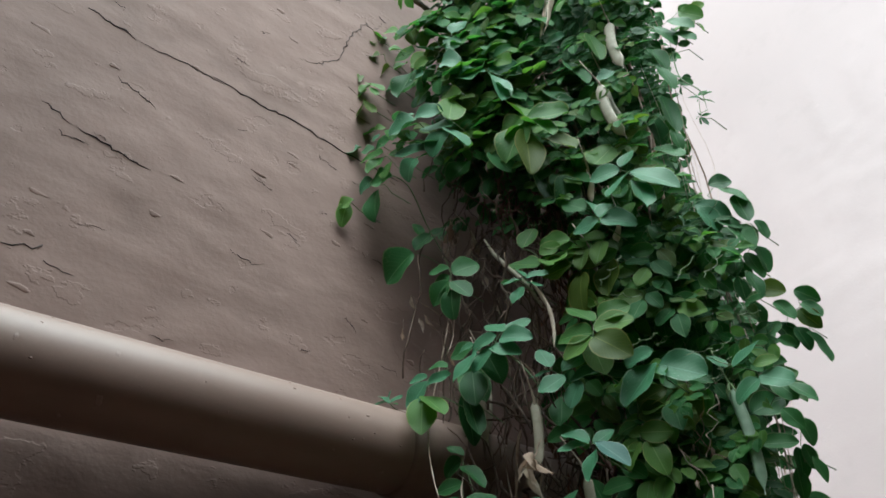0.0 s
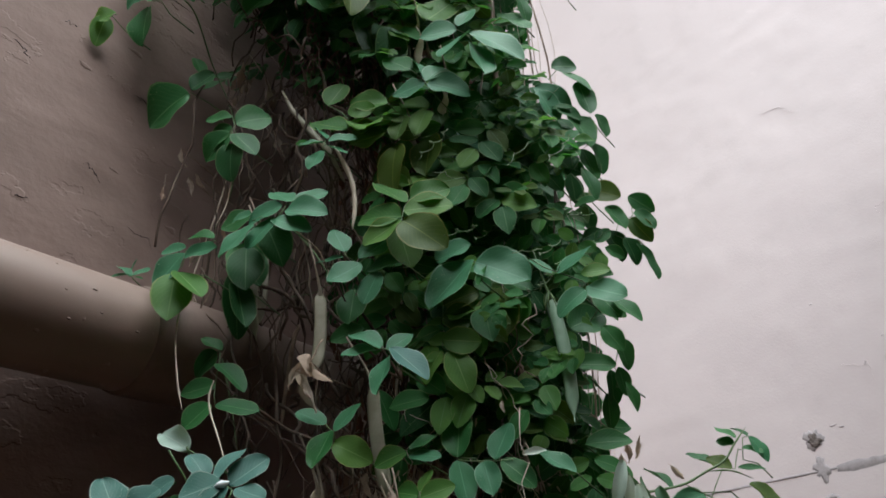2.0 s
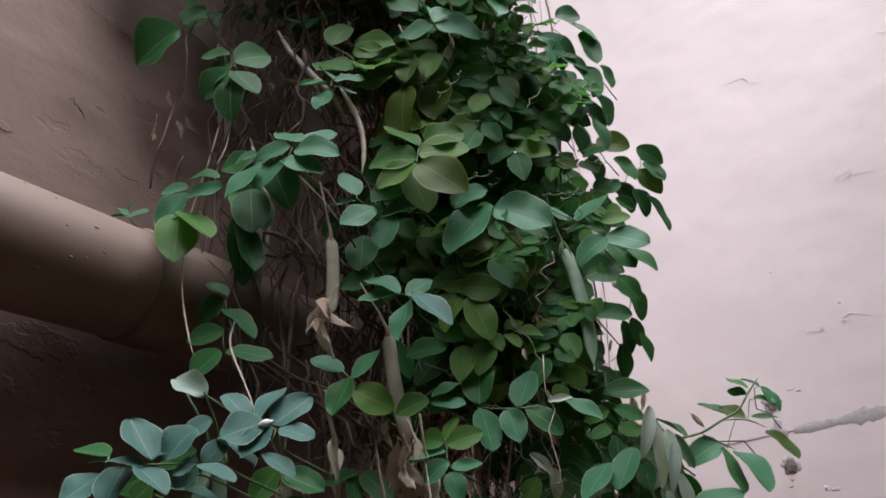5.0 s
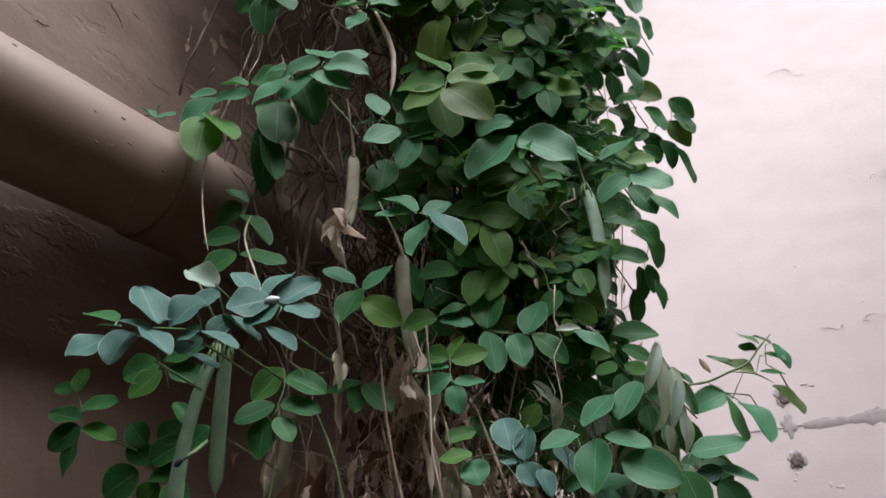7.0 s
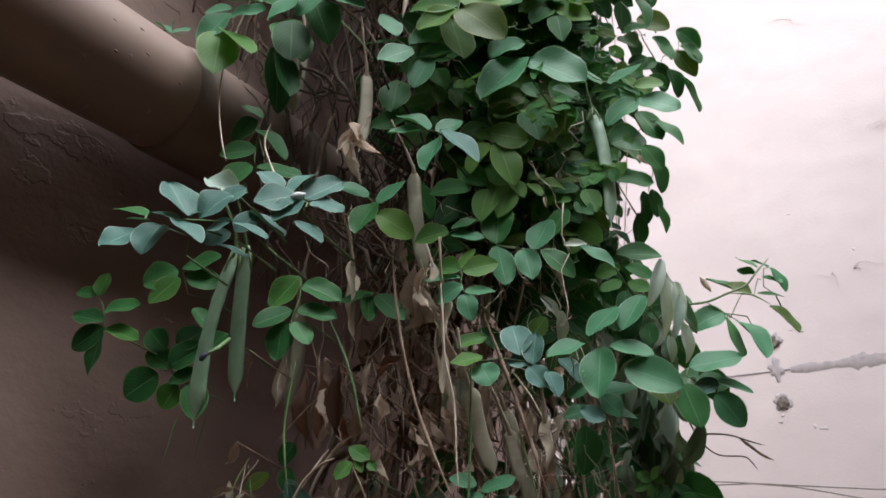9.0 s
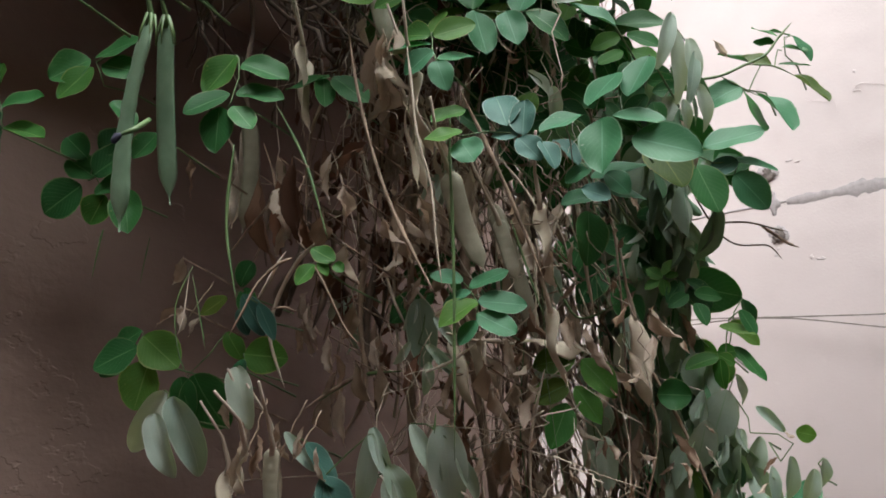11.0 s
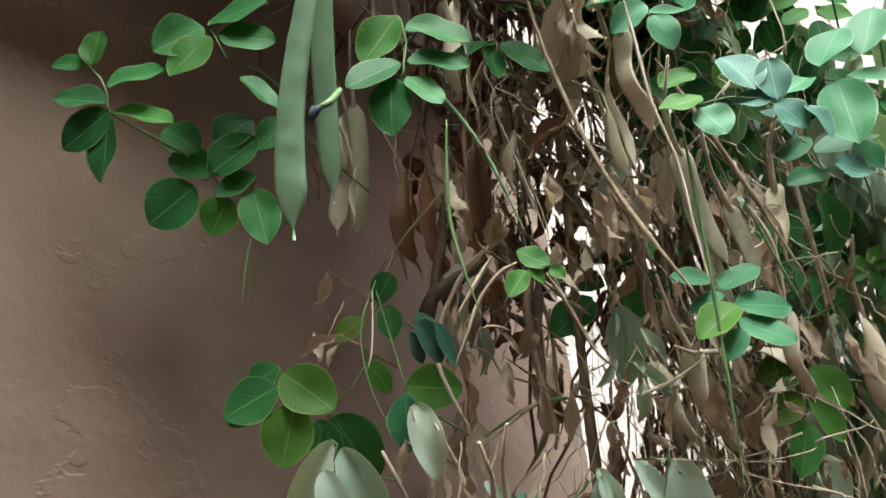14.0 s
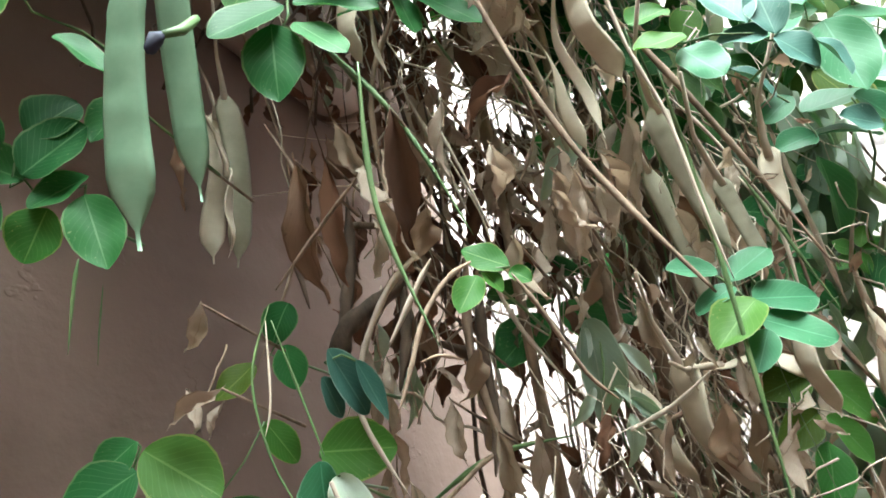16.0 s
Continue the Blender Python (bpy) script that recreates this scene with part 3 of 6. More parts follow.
def leaf(at, elev, *leaflets):
    """One compound leaf of the vine. at: its middle; elev: how far its face looks up, in degrees. Each leaflet: sort of tissue, place of its foot
    across and up in the leaf's plane (mm), direction (degrees), length (mm), breadth (1 is usual), turn about its midrib (degrees)."""
    e = radians(elev)
    n = Vector((0.42 * math.cos(e), -0.9 * math.cos(e), math.sin(e))).normalized()
    r = Vector((0, 0, 1)).cross(n).normalized()
    u = n.cross(r)
    feet = [Vector(at) + r * (it[1] * 0.001) + u * (it[2] * 0.001) for it in leaflets]
    hub = sum(feet, Vector()) / len(feet)
    lean = max((f - g for f in feet for g in feet), key=lambda v: v.length)
    along = sorted(feet, key=lambda f: (f - hub).dot(lean))
    back = hub + Vector((0.006, 0.035, -0.012)) - n * 0.006
    if len(feet) > 1:
        if along[0].z > along[-1].z:
            along.reverse()
        rachis = [(p + q) / 2 - n * 0.0012 for p, q in zip(along[:-1], along[1:])]
        line = [back, hub.lerp(back, 0.4) - u * 0.004] + rachis + [along[-1] - n * 0.0008]
    else:
        line = [back, hub.lerp(back, 0.4), hub]
    made = []
    for (kind, _, _, angle, length, breadth, turn), foot in zip(leaflets, feet):
        a, b = radians(angle), radians(turn + leaf_rng.uniform(-7, 7))
        d = r * math.cos(a) + u * math.sin(a)
        nn = n * math.cos(b) + d.cross(n) * math.sin(b)
        c = radians(leaf_rng.uniform(-12, 8))
        d, nn = d * math.cos(c) + nn * math.sin(c), nn * math.cos(c) - d * math.sin(c)
        foot = foot + n * leaf_rng.uniform(-0.002, 0.002)
        k = length * 0.00104
        m = Matrix((d.cross(nn), d, nn)).transposed().to_4x4() @ Matrix.Diagonal((k * breadth, k, k * breadth, 1))
        made.append((kind, Matrix.Translation(foot) @ m))
    withered = made[0][0] > 5
    s = Soup()
    s.tube(line, [0.0006, 0.0005] + [0.0004] * (len(line) - 2), 5)
    stalk = s.link("dry_sprig" if withered else "leaf", mat_stem_brown if withered else mat_stem_green, dead if withered else vine, False)
    for kind, m in made:
        if kind > 5:
            ob = new("dry_leaf", leaf_rng.choice(russet_meshes if kind == 7 else dry_meshes))
        else:
            ob = new("leaflet", leaflet_meshes[kind, leaf_rng.randrange(len(wilt_blades if kind == 3 else green_blades))])
        ob.parent = stalk
        ob.matrix_basis = m


leaf_rng = random.Random(31)
vine = thing("climbing_vine", "leafy green climbing pea vine hanging in the corner", "plant", (0, 0, 0))
dead = thing("dry_vine", "tangle of dry brown vine stems and withered leaves", "dry plant", (0, 0, 0))
GROWTH = pose(-0.07654, 0.06314, 0.22406, -1.087, 2.931, 0.636) @ Matrix.Scale(0.8914, 4)  # where both plants stand
vine.matrix_basis = GROWTH
dead.matrix_basis = GROWTH

PODS_GREEN = [
    (-0.178, 0.826, 1.946, -0.163, 0.816, 1.846, 0, 0.0090),
    (-0.272, 0.738, 1.876, -0.255, 0.734, 1.795, 2, 0.0088),
    (-0.294, 0.706, 1.940, -0.294, 0.707, 1.879, 2, 0.0082),
    (-0.348, 0.698, 1.987, -0.347, 0.697, 1.914, 2, 0.0089),
    (-0.236, 0.727, 1.777, -0.230, 0.731, 1.733, 1, 0.0080),
    (-0.242, 0.733, 1.777, -0.239, 0.734, 1.719, 1, 0.0036),
    (-0.223, 0.736, 1.726, -0.213, 0.750, 1.678, 2, 0.0104),
    (-0.230, 0.793, 1.728, -0.218, 0.822, 1.652, 2, 0.0095),
    (-0.227, 0.794, 1.652, -0.192, 0.820, 1.647, 1, 0.0100),
    (-0.168, 0.830, 1.666, -0.165, 0.832, 1.616, 1, 0.0106),
]
PODS_MIDDLE = [
    (-0.238, 0.786, 1.657, -0.225, 0.795, 1.606, 1, 0.0099),
    (-0.319, 0.639, 1.786, -0.341, 0.648, 1.693, 0, 0.0130),
    (-0.327, 0.654, 1.795, -0.339, 0.674, 1.712, 0, 0.0082),
    (-0.382, 0.767, 1.802, -0.389, 0.775, 1.729, 2, 0.0100),
    (-0.397, 0.784, 1.805, -0.403, 0.778, 1.735, 1, 0.0099),
    (-0.218, 0.771, 2.327, -0.204, 0.780, 2.234, 2, 0.0122),
    (-0.207, 0.796, 2.448, -0.202, 0.798, 2.358, 2, 0.0129),
    (-0.235, 0.734, 2.495, -0.250, 0.722, 2.408, 1, 0.0116),
    (-0.335, 0.728, 1.606, -0.339, 0.725, 1.579, 1, 0.0065),
    (-0.341, 0.723, 1.592, -0.342, 0.722, 1.562, 1, 0.0071),
]
PODS_SMALL = [
    (-0.323, 0.737, 1.601, -0.322, 0.737, 1.561, 1, 0.0059),
    (-0.255, 0.748, 1.775, -0.246, 0.754, 1.723, 1, 0.0054),
    (-0.311, 0.735, 1.808, -0.311, 0.735, 1.771, 1, 0.0079),
    (-0.378, 0.755, 1.762, -0.380, 0.753, 1.726, 1, 0.0095),
]
PODS_LOWER = [
    (-0.230, 0.800, 2.369, -0.220, 0.805, 2.283, 2),
    (-0.252, 0.760, 2.100, -0.251, 0.765, 2.056, 2),
    (-0.301, 0.720, 1.809, -0.298, 0.725, 1.757, 1),
    (-0.251, 0.770, 2.219, -0.256, 0.775, 2.176, 1),
    (-0.410, 0.742, 2.209, -0.410, 0.759, 2.150, 1),
    (-0.293, 0.700, 1.601, -0.296, 0.705, 1.569, 2),
    (-0.290, 0.680, 1.599, -0.298, 0.685, 1.581, 1),
    (-0.192, 0.770, 1.714, -0.192, 0.775, 1.683, 1),
    (-0.210, 0.760, 1.706, -0.203, 0.765, 1.675, 2),
    (-0.230, 0.780, 2.140, -0.239, 0.785, 2.118, 1),
]
PODS_TANGLE = [
    (-0.254, 0.790, 1.655, -0.242, 0.795, 1.613, 1),
    (-0.198, 0.790, 1.667, -0.194, 0.795, 1.627, 1),
    (-0.257, 0.780, 1.764, -0.253, 0.785, 1.733, 1),
    (-0.361, 0.710, 2.006, -0.366, 0.715, 1.933, 2),
    (-0.376, 0.720, 1.959, -0.385, 0.725, 1.914, 2),
]
BUNCHES_LOW = [
    (-0.285, 0.710, 1.600, 0.013, 3, 1),
    (-0.316, 0.710, 1.599, 0.019, 4, 1),
    (-0.314, 0.730, 1.599, 0.019, 3, 1),
    (-0.248, 0.720, 1.787, 0.020, 4, 1),
    (-0.279, 0.680, 1.868, 0.021, 3, 1),
    (-0.410, 0.693, 1.950, 0.022, 3, 1),
    (-0.410, 0.706, 2.200, 0.034, 2, 1),
    (-0.382, 0.730, 1.671, 0.016, 2, 1),
    (-0.282, 0.790, 1.800, 0.030, 5, 1),
    (-0.283, 0.810, 1.745, 0.026, 6, 1),
]
BUNCHES_DEEP = [
    (-0.308, 0.810, 1.775, 0.028, 5, 1),
    (-0.226, 0.820, 1.624, 0.021, 4, 1),
    (-0.305, 0.720, 1.711, 0.021, 4, 1),
    (-0.260, 0.780, 1.721, 0.025, 5, 1),
    (-0.268, 0.800, 1.729, 0.018, 3, 1),
    (-0.257, 0.800, 1.721, 0.020, 3, 1),
    (-0.239, 0.790, 1.721, 0.021, 3, 1),
    (-0.410, 0.713, 2.185, 0.027, 2, 1),
    (-0.406, 0.740, 2.179, 0.027, 3, 1),
    (-0.405, 0.750, 2.150, 0.025, 2, 1),
]
BUNCHES_D = [
    (-0.393, 0.770, 2.125, 0.022, 2, 1),
    (-0.303, 0.792, 1.653, 0.024, 5, 1),
    (-0.376, 0.857, 1.859, 0.029, 3, 0),
    (-0.176, 0.857, 1.660, 0.024, 5, 0),
    (-0.340, 0.870, 1.802, 0.029, 3, 1),
    (-0.211, 0.874, 1.762, 0.022, 3, 1),
]
BUNCHES_E = [
    (-0.293, 0.863, 1.612, 0.028, 4, 1),
    (-0.237, 0.875, 1.645, 0.022, 4, 0),
    (-0.338, 0.776, 1.670, 0.025, 5, 1),
    (-0.286, 0.820, 1.579, 0.024, 4, 1),
    (-0.344, 0.868, 1.739, 0.024, 4, 1),
    (-0.229, 0.860, 1.762, 0.031, 5, 1),
    (-0.360, 0.829, 1.636, 0.031, 4, 1),
    (-0.352, 0.829, 1.686, 0.026, 4, 0),
    (-0.252, 0.781, 1.744, 0.025, 3, 0),
]
VINES_A = [
    (2, 0.0013, ((-0.305, 0.740, 1.703), (-0.318, 0.740, 1.693), (-0.330, 0.740, 1.674), (-0.333, 0.740, 1.656), (-0.322, 0.740, 1.630))),
    (0, 0.0008, ((-0.420, 0.619, 2.248), (-0.420, 0.652, 2.247), (-0.420, 0.681, 2.202), (-0.402, 0.700, 2.136), (-0.396, 0.700, 2.060), (-0.420, 0.690, 1.993))),
    (2, 0.0028, ((-0.378, 0.760, 2.517), (-0.347, 0.760, 2.549), (-0.305, 0.760, 2.577))),
    (2, 0.0030, ((-0.289, 0.760, 2.471), (-0.274, 0.760, 2.521), (-0.262, 0.760, 2.569))),
    (0, 0.0009, ((-0.169, 0.860, 2.432), (-0.169, 0.860, 2.360), (-0.149, 0.860, 2.317), (-0.147, 0.860, 2.281))),
    (0, 0.0009, ((-0.219, 0.730, 1.733), (-0.218, 0.730, 1.693), (-0.218, 0.730, 1.660), (-0.219, 0.730, 1.594))),
]
VINES_B = [
    (2, 0.0010, ((-0.206, 0.800, 1.637), (-0.215, 0.800, 1.603), (-0.216, 0.800, 1.568))),
    (1, 0.0012, ((-0.201, 0.860, 1.717), (-0.177, 0.860, 1.656), (-0.154, 0.860, 1.606), (-0.134, 0.860, 1.546))),
    (2, 0.0009, ((-0.208, 0.900, 1.582), (-0.169, 0.900, 1.559), (-0.134, 0.900, 1.524))),
    (2, 0.0008, ((-0.214, 0.900, 1.586), (-0.171, 0.900, 1.550), (-0.149, 0.900, 1.521))),
    (1, 0.0010, ((-0.362, 0.760, 1.777), (-0.351, 0.760, 1.737), (-0.379, 0.760, 1.684))),
    (0, 0.0012, ((-0.332, 0.780, 1.626), (-0.305, 0.780, 1.638), (-0.276, 0.780, 1.639))),
]
VINES_C = [
    (2, 0.0008, ((-0.400, 0.700, 2.091), (-0.412, 0.700, 2.044), (-0.420, 0.689, 1.970), (-0.420, 0.687, 1.931), (-0.420, 0.698, 1.899), (-0.407, 0.700, 1.883))),
    (1, 0.0020, ((-0.298, 0.780, 1.716), (-0.305, 0.780, 1.677), (-0.301, 0.780, 1.631), (-0.314, 0.780, 1.608))),
    (1, 0.0012, ((-0.288, 0.740, 1.801), (-0.310, 0.740, 1.764), (-0.311, 0.740, 1.708))),
    (0, 0.0010, ((-0.316, 0.720, 1.774), (-0.296, 0.720, 1.739), (-0.281, 0.720, 1.697))),
    (0, 0.0010, ((-0.224, 0.740, 1.755), (-0.225, 0.740, 1.717), (-0.225, 0.740, 1.694))),
    (1, 0.0011, ((-0.222, 0.720, 1.664), (-0.247, 0.720, 1.713), (-0.264, 0.720, 1.768), (-0.273, 0.720, 1.821))),
]
VINES_D = [
    (0, 0.0008, ((-0.285, 0.660, 1.726), (-0.287, 0.660, 1.691), (-0.279, 0.660, 1.657))),
    (0, 0.0009, ((-0.361, 0.720, 2.039), (-0.318, 0.720, 1.988), (-0.299, 0.720, 1.959))),
    (0, 0.0006, ((-0.366, 0.660, 1.701), (-0.368, 0.660, 1.694), (-0.371, 0.660, 1.678))),
    (0, 0.0007, ((-0.374, 0.690, 1.912), (-0.358, 0.690, 1.874), (-0.345, 0.690, 1.835))),
    (2, 0.0010, ((-0.305, 0.700, 1.668), (-0.294, 0.700, 1.682), (-0.289, 0.700, 1.688))),
    (1, 0.0008, ((-0.346, 0.720, 1.698), (-0.325, 0.720, 1.716), (-0.310, 0.720, 1.728))),
]
VINES_E = [
    (0, 0.0008, ((-0.209, 0.820, 1.694), (-0.195, 0.820, 1.665), (-0.173, 0.820, 1.670))),
    (1, 0.0013, ((-0.228, 0.760, 1.776), (-0.207, 0.760, 1.726), (-0.186, 0.760, 1.669))),
    (1, 0.0042, ((-0.251, 0.860, 1.733), (-0.251, 0.860, 1.697), (-0.245, 0.860, 1.662), (-0.242, 0.860, 1.621))),
    (2, 0.0011, ((-0.310, 0.780, 1.781), (-0.301, 0.780, 1.751), (-0.295, 0.780, 1.724))),
    (2, 0.0005, ((-0.298, 0.770, 1.752), (-0.289, 0.770, 1.722), (-0.287, 0.770, 1.706))),
    (1, 0.0022, ((-0.383, 0.840, 1.766), (-0.372, 0.840, 1.743), (-0.373, 0.840, 1.724), (-0.381, 0.840, 1.700))),
]
VINES_F = [
    (1, 0.0018, ((-0.371, 0.820, 1.754), (-0.345, 0.820, 1.745), (-0.330, 0.820, 1.738))),
    (2, 0.0011, ((-0.293, 0.785, 1.699), (-0.286, 0.785, 1.678), (-0.275, 0.785, 1.658))),
    (2, 0.0010, ((-0.258, 0.770, 1.636), (-0.242, 0.770, 1.641), (-0.228, 0.770, 1.649))),
    (0, 0.0007, ((-0.203, 0.760, 1.704), (-0.197, 0.760, 1.684), (-0.188, 0.760, 1.655))),
    (2, 0.0008, ((-0.203, 0.770, 1.707), (-0.196, 0.770, 1.686), (-0.197, 0.770, 1.653))),
    (1, 0.0020, ((-0.347, 0.740, 1.942), (-0.352, 0.740, 1.928), (-0.357, 0.740, 1.890), (-0.359, 0.740, 1.853))),
]
VINES_G = [
    (2, 0.0007, ((-0.357, 0.640, 1.941), (-0.357, 0.640, 1.902), (-0.349, 0.640, 1.870), (-0.340, 0.640, 1.848))),
    (2, 0.0006, ((-0.288, 0.620, 1.849), (-0.290, 0.620, 1.836), (-0.278, 0.620, 1.813), (-0.268, 0.620, 1.794))),
]


VINES_H = [
    (1, 0.0008, ((-0.276, 0.689, 1.681), (-0.282, 0.685, 1.677), (-0.288, 0.680, 1.668), (-0.292, 0.677, 1.657), (-0.296, 0.674, 1.647))),
    (1, 0.0006, ((-0.288, 0.708, 1.661), (-0.293, 0.704, 1.663), (-0.298, 0.701, 1.662))),
    (1, 0.0007, ((-0.268, 0.695, 1.677), (-0.263, 0.698, 1.666), (-0.257, 0.703, 1.650), (-0.251, 0.707, 1.642))),
    (1, 0.0012, ((-0.231, 0.805, 1.643), (-0.244, 0.796, 1.638), (-0.257, 0.786, 1.635))),
    (1, 0.0011, ((-0.291, 0.789, 1.640), (-0.305, 0.779, 1.638), (-0.316, 0.770, 1.630), (-0.327, 0.762, 1.621))),
    (2, 0.0007, ((-0.230, 0.711, 1.780), (-0.228, 0.712, 1.758), (-0.226, 0.713, 1.736), (-0.221, 0.716, 1.713), (-0.219, 0.717, 1.686), (-0.217, 0.718, 1.666))),
    (2, 0.0007, ((-0.216, 0.776, 1.744), (-0.206, 0.783, 1.728), (-0.198, 0.789, 1.710), (-0.190, 0.794, 1.692))),
]
VINES_I = [
    (2, 0.0012, ((-0.185, 0.798, 1.733), (-0.183, 0.800, 1.709), (-0.181, 0.800, 1.682), (-0.179, 0.802, 1.662))),
    (0, 0.0004, ((-0.336, 0.731, 1.819), (-0.339, 0.729, 1.816))),
    (0, 0.0004, ((-0.327, 0.680, 1.682), (-0.332, 0.676, 1.664), (-0.330, 0.677, 1.644), (-0.325, 0.680, 1.630))),
    (0, 0.0004, ((-0.327, 0.680, 1.678), (-0.322, 0.683, 1.653), (-0.320, 0.684, 1.643))),
    (2, 0.0004, ((-0.328, 0.679, 1.678), (-0.329, 0.678, 1.658), (-0.331, 0.677, 1.650))),
    (0, 0.0004, ((-0.415, 0.727, 1.720), (-0.417, 0.726, 1.705), (-0.418, 0.725, 1.692))),
    (2, 0.0006, ((-0.401, 0.672, 1.952), (-0.398, 0.674, 1.920), (-0.391, 0.679, 1.886))),
]
VINES_J = [
    (2, 0.0007, ((-0.363, 0.674, 2.051), (-0.364, 0.673, 2.024), (-0.369, 0.669, 2.004))),
    (2, 0.0023, ((-0.292, 0.712, 2.068), (-0.281, 0.720, 2.037), (-0.278, 0.722, 2.011), (-0.279, 0.721, 1.991))),
    (1, 0.0007, ((-0.316, 0.680, 1.996), (-0.302, 0.689, 1.983), (-0.289, 0.699, 1.966), (-0.281, 0.705, 1.941))),
    (2, 0.0003, ((-0.233, 0.597, 1.763), (-0.230, 0.599, 1.755), (-0.224, 0.603, 1.750), (-0.223, 0.604, 1.747))),
    (1, 0.0007, ((-0.263, 0.770, 1.770), (-0.262, 0.770, 1.748), (-0.267, 0.766, 1.732), (-0.274, 0.761, 1.720))),
    (2, 0.0006, ((-0.291, 0.735, 1.749), (-0.285, 0.739, 1.726), (-0.279, 0.743, 1.698))),
    (0, 0.0007, ((-0.248, 0.764, 1.616), (-0.249, 0.763, 1.606), (-0.252, 0.761, 1.597))),
]
VINES_WOODY = [
    (3, 0.0048, ((-0.447, 0.651, 2.648), (-0.423, 0.668, 2.604), (-0.406, 0.680, 2.567))),
    (3, 0.0042, ((-0.348, 0.762, 1.672), (-0.345, 0.764, 1.690), (-0.332, 0.774, 1.701), (-0.322, 0.781, 1.708))),
    (3, 0.0030, ((-0.351, 0.774, 1.680), (-0.348, 0.776, 1.701), (-0.344, 0.779, 1.721), (-0.342, 0.781, 1.747))),
    (3, 0.0036, ((-0.236, 0.845, 1.736), (-0.232, 0.847, 1.714), (-0.231, 0.847, 1.687), (-0.237, 0.842, 1.658))),
    (3, 0.0026, ((-0.325, 0.779, 1.707), (-0.327, 0.777, 1.685), (-0.332, 0.773, 1.665))),
    (3, 0.0024, ((-0.298, 0.785, 1.702), (-0.301, 0.782, 1.674), (-0.302, 0.781, 1.648), (-0.305, 0.778, 1.631))),
    (3, 0.0028, ((-0.321, 0.796, 1.684), (-0.310, 0.803, 1.675), (-0.308, 0.805, 1.663))),
    (3, 0.0022, ((-0.353, 0.759, 1.744), (-0.356, 0.757, 1.724), (-0.354, 0.758, 1.700))),
]
VINES_SPRIG = [
    (3, 0.0006, ((-0.146, 0.869, 1.751), (-0.141, 0.873, 1.738), (-0.135, 0.877, 1.723), (-0.130, 0.880, 1.714), (-0.122, 0.886, 1.708), (-0.109, 0.895, 1.708), (-0.105, 0.898, 1.705), (-0.102, 0.900, 1.700))),
    (3, 0.0007, ((-0.132, 0.879, 1.717), (-0.136, 0.876, 1.719), (-0.126, 0.883, 1.721), (-0.115, 0.891, 1.721), (-0.105, 0.898, 1.718), (-0.097, 0.904, 1.716))),
    (1, 0.0011, ((-0.110, 0.895, 1.719), (-0.105, 0.898, 1.715), (-0.099, 0.903, 1.710), (-0.093, 0.907, 1.707))),
    (0, 0.0010, ((-0.154, 0.862, 1.805), (-0.138, 0.873, 1.807), (-0.122, 0.885, 1.811), (-0.109, 0.895, 1.819), (-0.098, 0.903, 1.826), (-0.090, 0.909, 1.838), (-0.082, 0.915, 1.849))),
    (0, 0.0007, ((-0.122, 0.885, 1.811), (-0.112, 0.892, 1.804), (-0.104, 0.898, 1.799))),
    (0, 0.0007, ((-0.109, 0.895, 1.819), (-0.095, 0.905, 1.819), (-0.084, 0.913, 1.813))),
]

# ---- leaves that show one by one ----
leaf((-0.309, 0.671, 1.992), 18, (4, 10.5, 12.2, 128, 27.3, 0.95, 23), (4, 12.3, 13.5, 31, 25.4, 0.98, -14), (4, 8.1, 3.9, -9, 30.1, 1.07, 0), (4, -0.1, -4.6, -21, 29.3, 0.96, -21), (4, 5.2, 9, -157, 26.8, 1.09, 0), (4, -17.8, 5.5, -179, 17, 1.1, 0), (4, 1.6, -3.3, -122, 30.2, 0.98, 15), (4, -12.5, -10.7, -122, 33.4, 0.97, 19))
leaf((-0.337, 0.678, 1.982), 8, (0, 9, 15.4, -62, 35.4, 0.99, -12), (0, -4.4, 27.5, -161, 24.7, 1.14, 0), (0, -4.2, -2.3, -83, 38.7, 0.96, -21))
leaf((-0.340, 0.675, 1.932), 8, (0, -5.7, 21, -75, 42.5, 0.74, -48))
leaf((-0.355, 0.637, 1.952), 15, (4, -3.6, 18, -179, 18.6, 0.99, 11), (0, 17.6, 21.9, 170, 20.6, 0.95, 23), (4, -1.3, 7.7, 0, 24.4, 0.98, -14), (4, -3.2, 11.9, -121, 29.7, 1, 3), (1, -5.8, -4.4, -83, 40.8, 0.9, -32), (1, -3.2, -5.6, -52, 36.9, 0.84, -40))
leaf((-0.279, 0.707, 1.962), 15, (4, 4.4, 5.1, 115, 24.5, 0.96, 20), (4, 3.7, 1.5, -175, 20, 0.95, 24), (4, 17.3, -7.3, -140, 27.1, 1.03, 0))
leaf((-0.293, 0.737, 1.928), 5, (0, 1.6, 27.3, -92, 31.6, 1.01, 0), (0, 10.5, -7.3, -162, 24.2, 0.98, 16))
leaf((-0.271, 0.752, 1.864), 5, (0, -7.4, 13.2, -61, 29.8, 0.85, -39))
leaf((-0.234, 0.726, 1.992), 18, (1, -1.5, 10.7, 130, 35.4, 0.94, 26), (1, 3, 14, 23, 29.4, 1.3, 0), (1, -1, 2.3, 3, 33.9, 1.23, 0), (1, -2.4, -5.2, 163, 34.4, 1.07, 0), (1, -2.1, -9.9, -150, 30.2, 1.02, 0), (2, -0.1, -12, -46, 39.3, 1.09, 0))
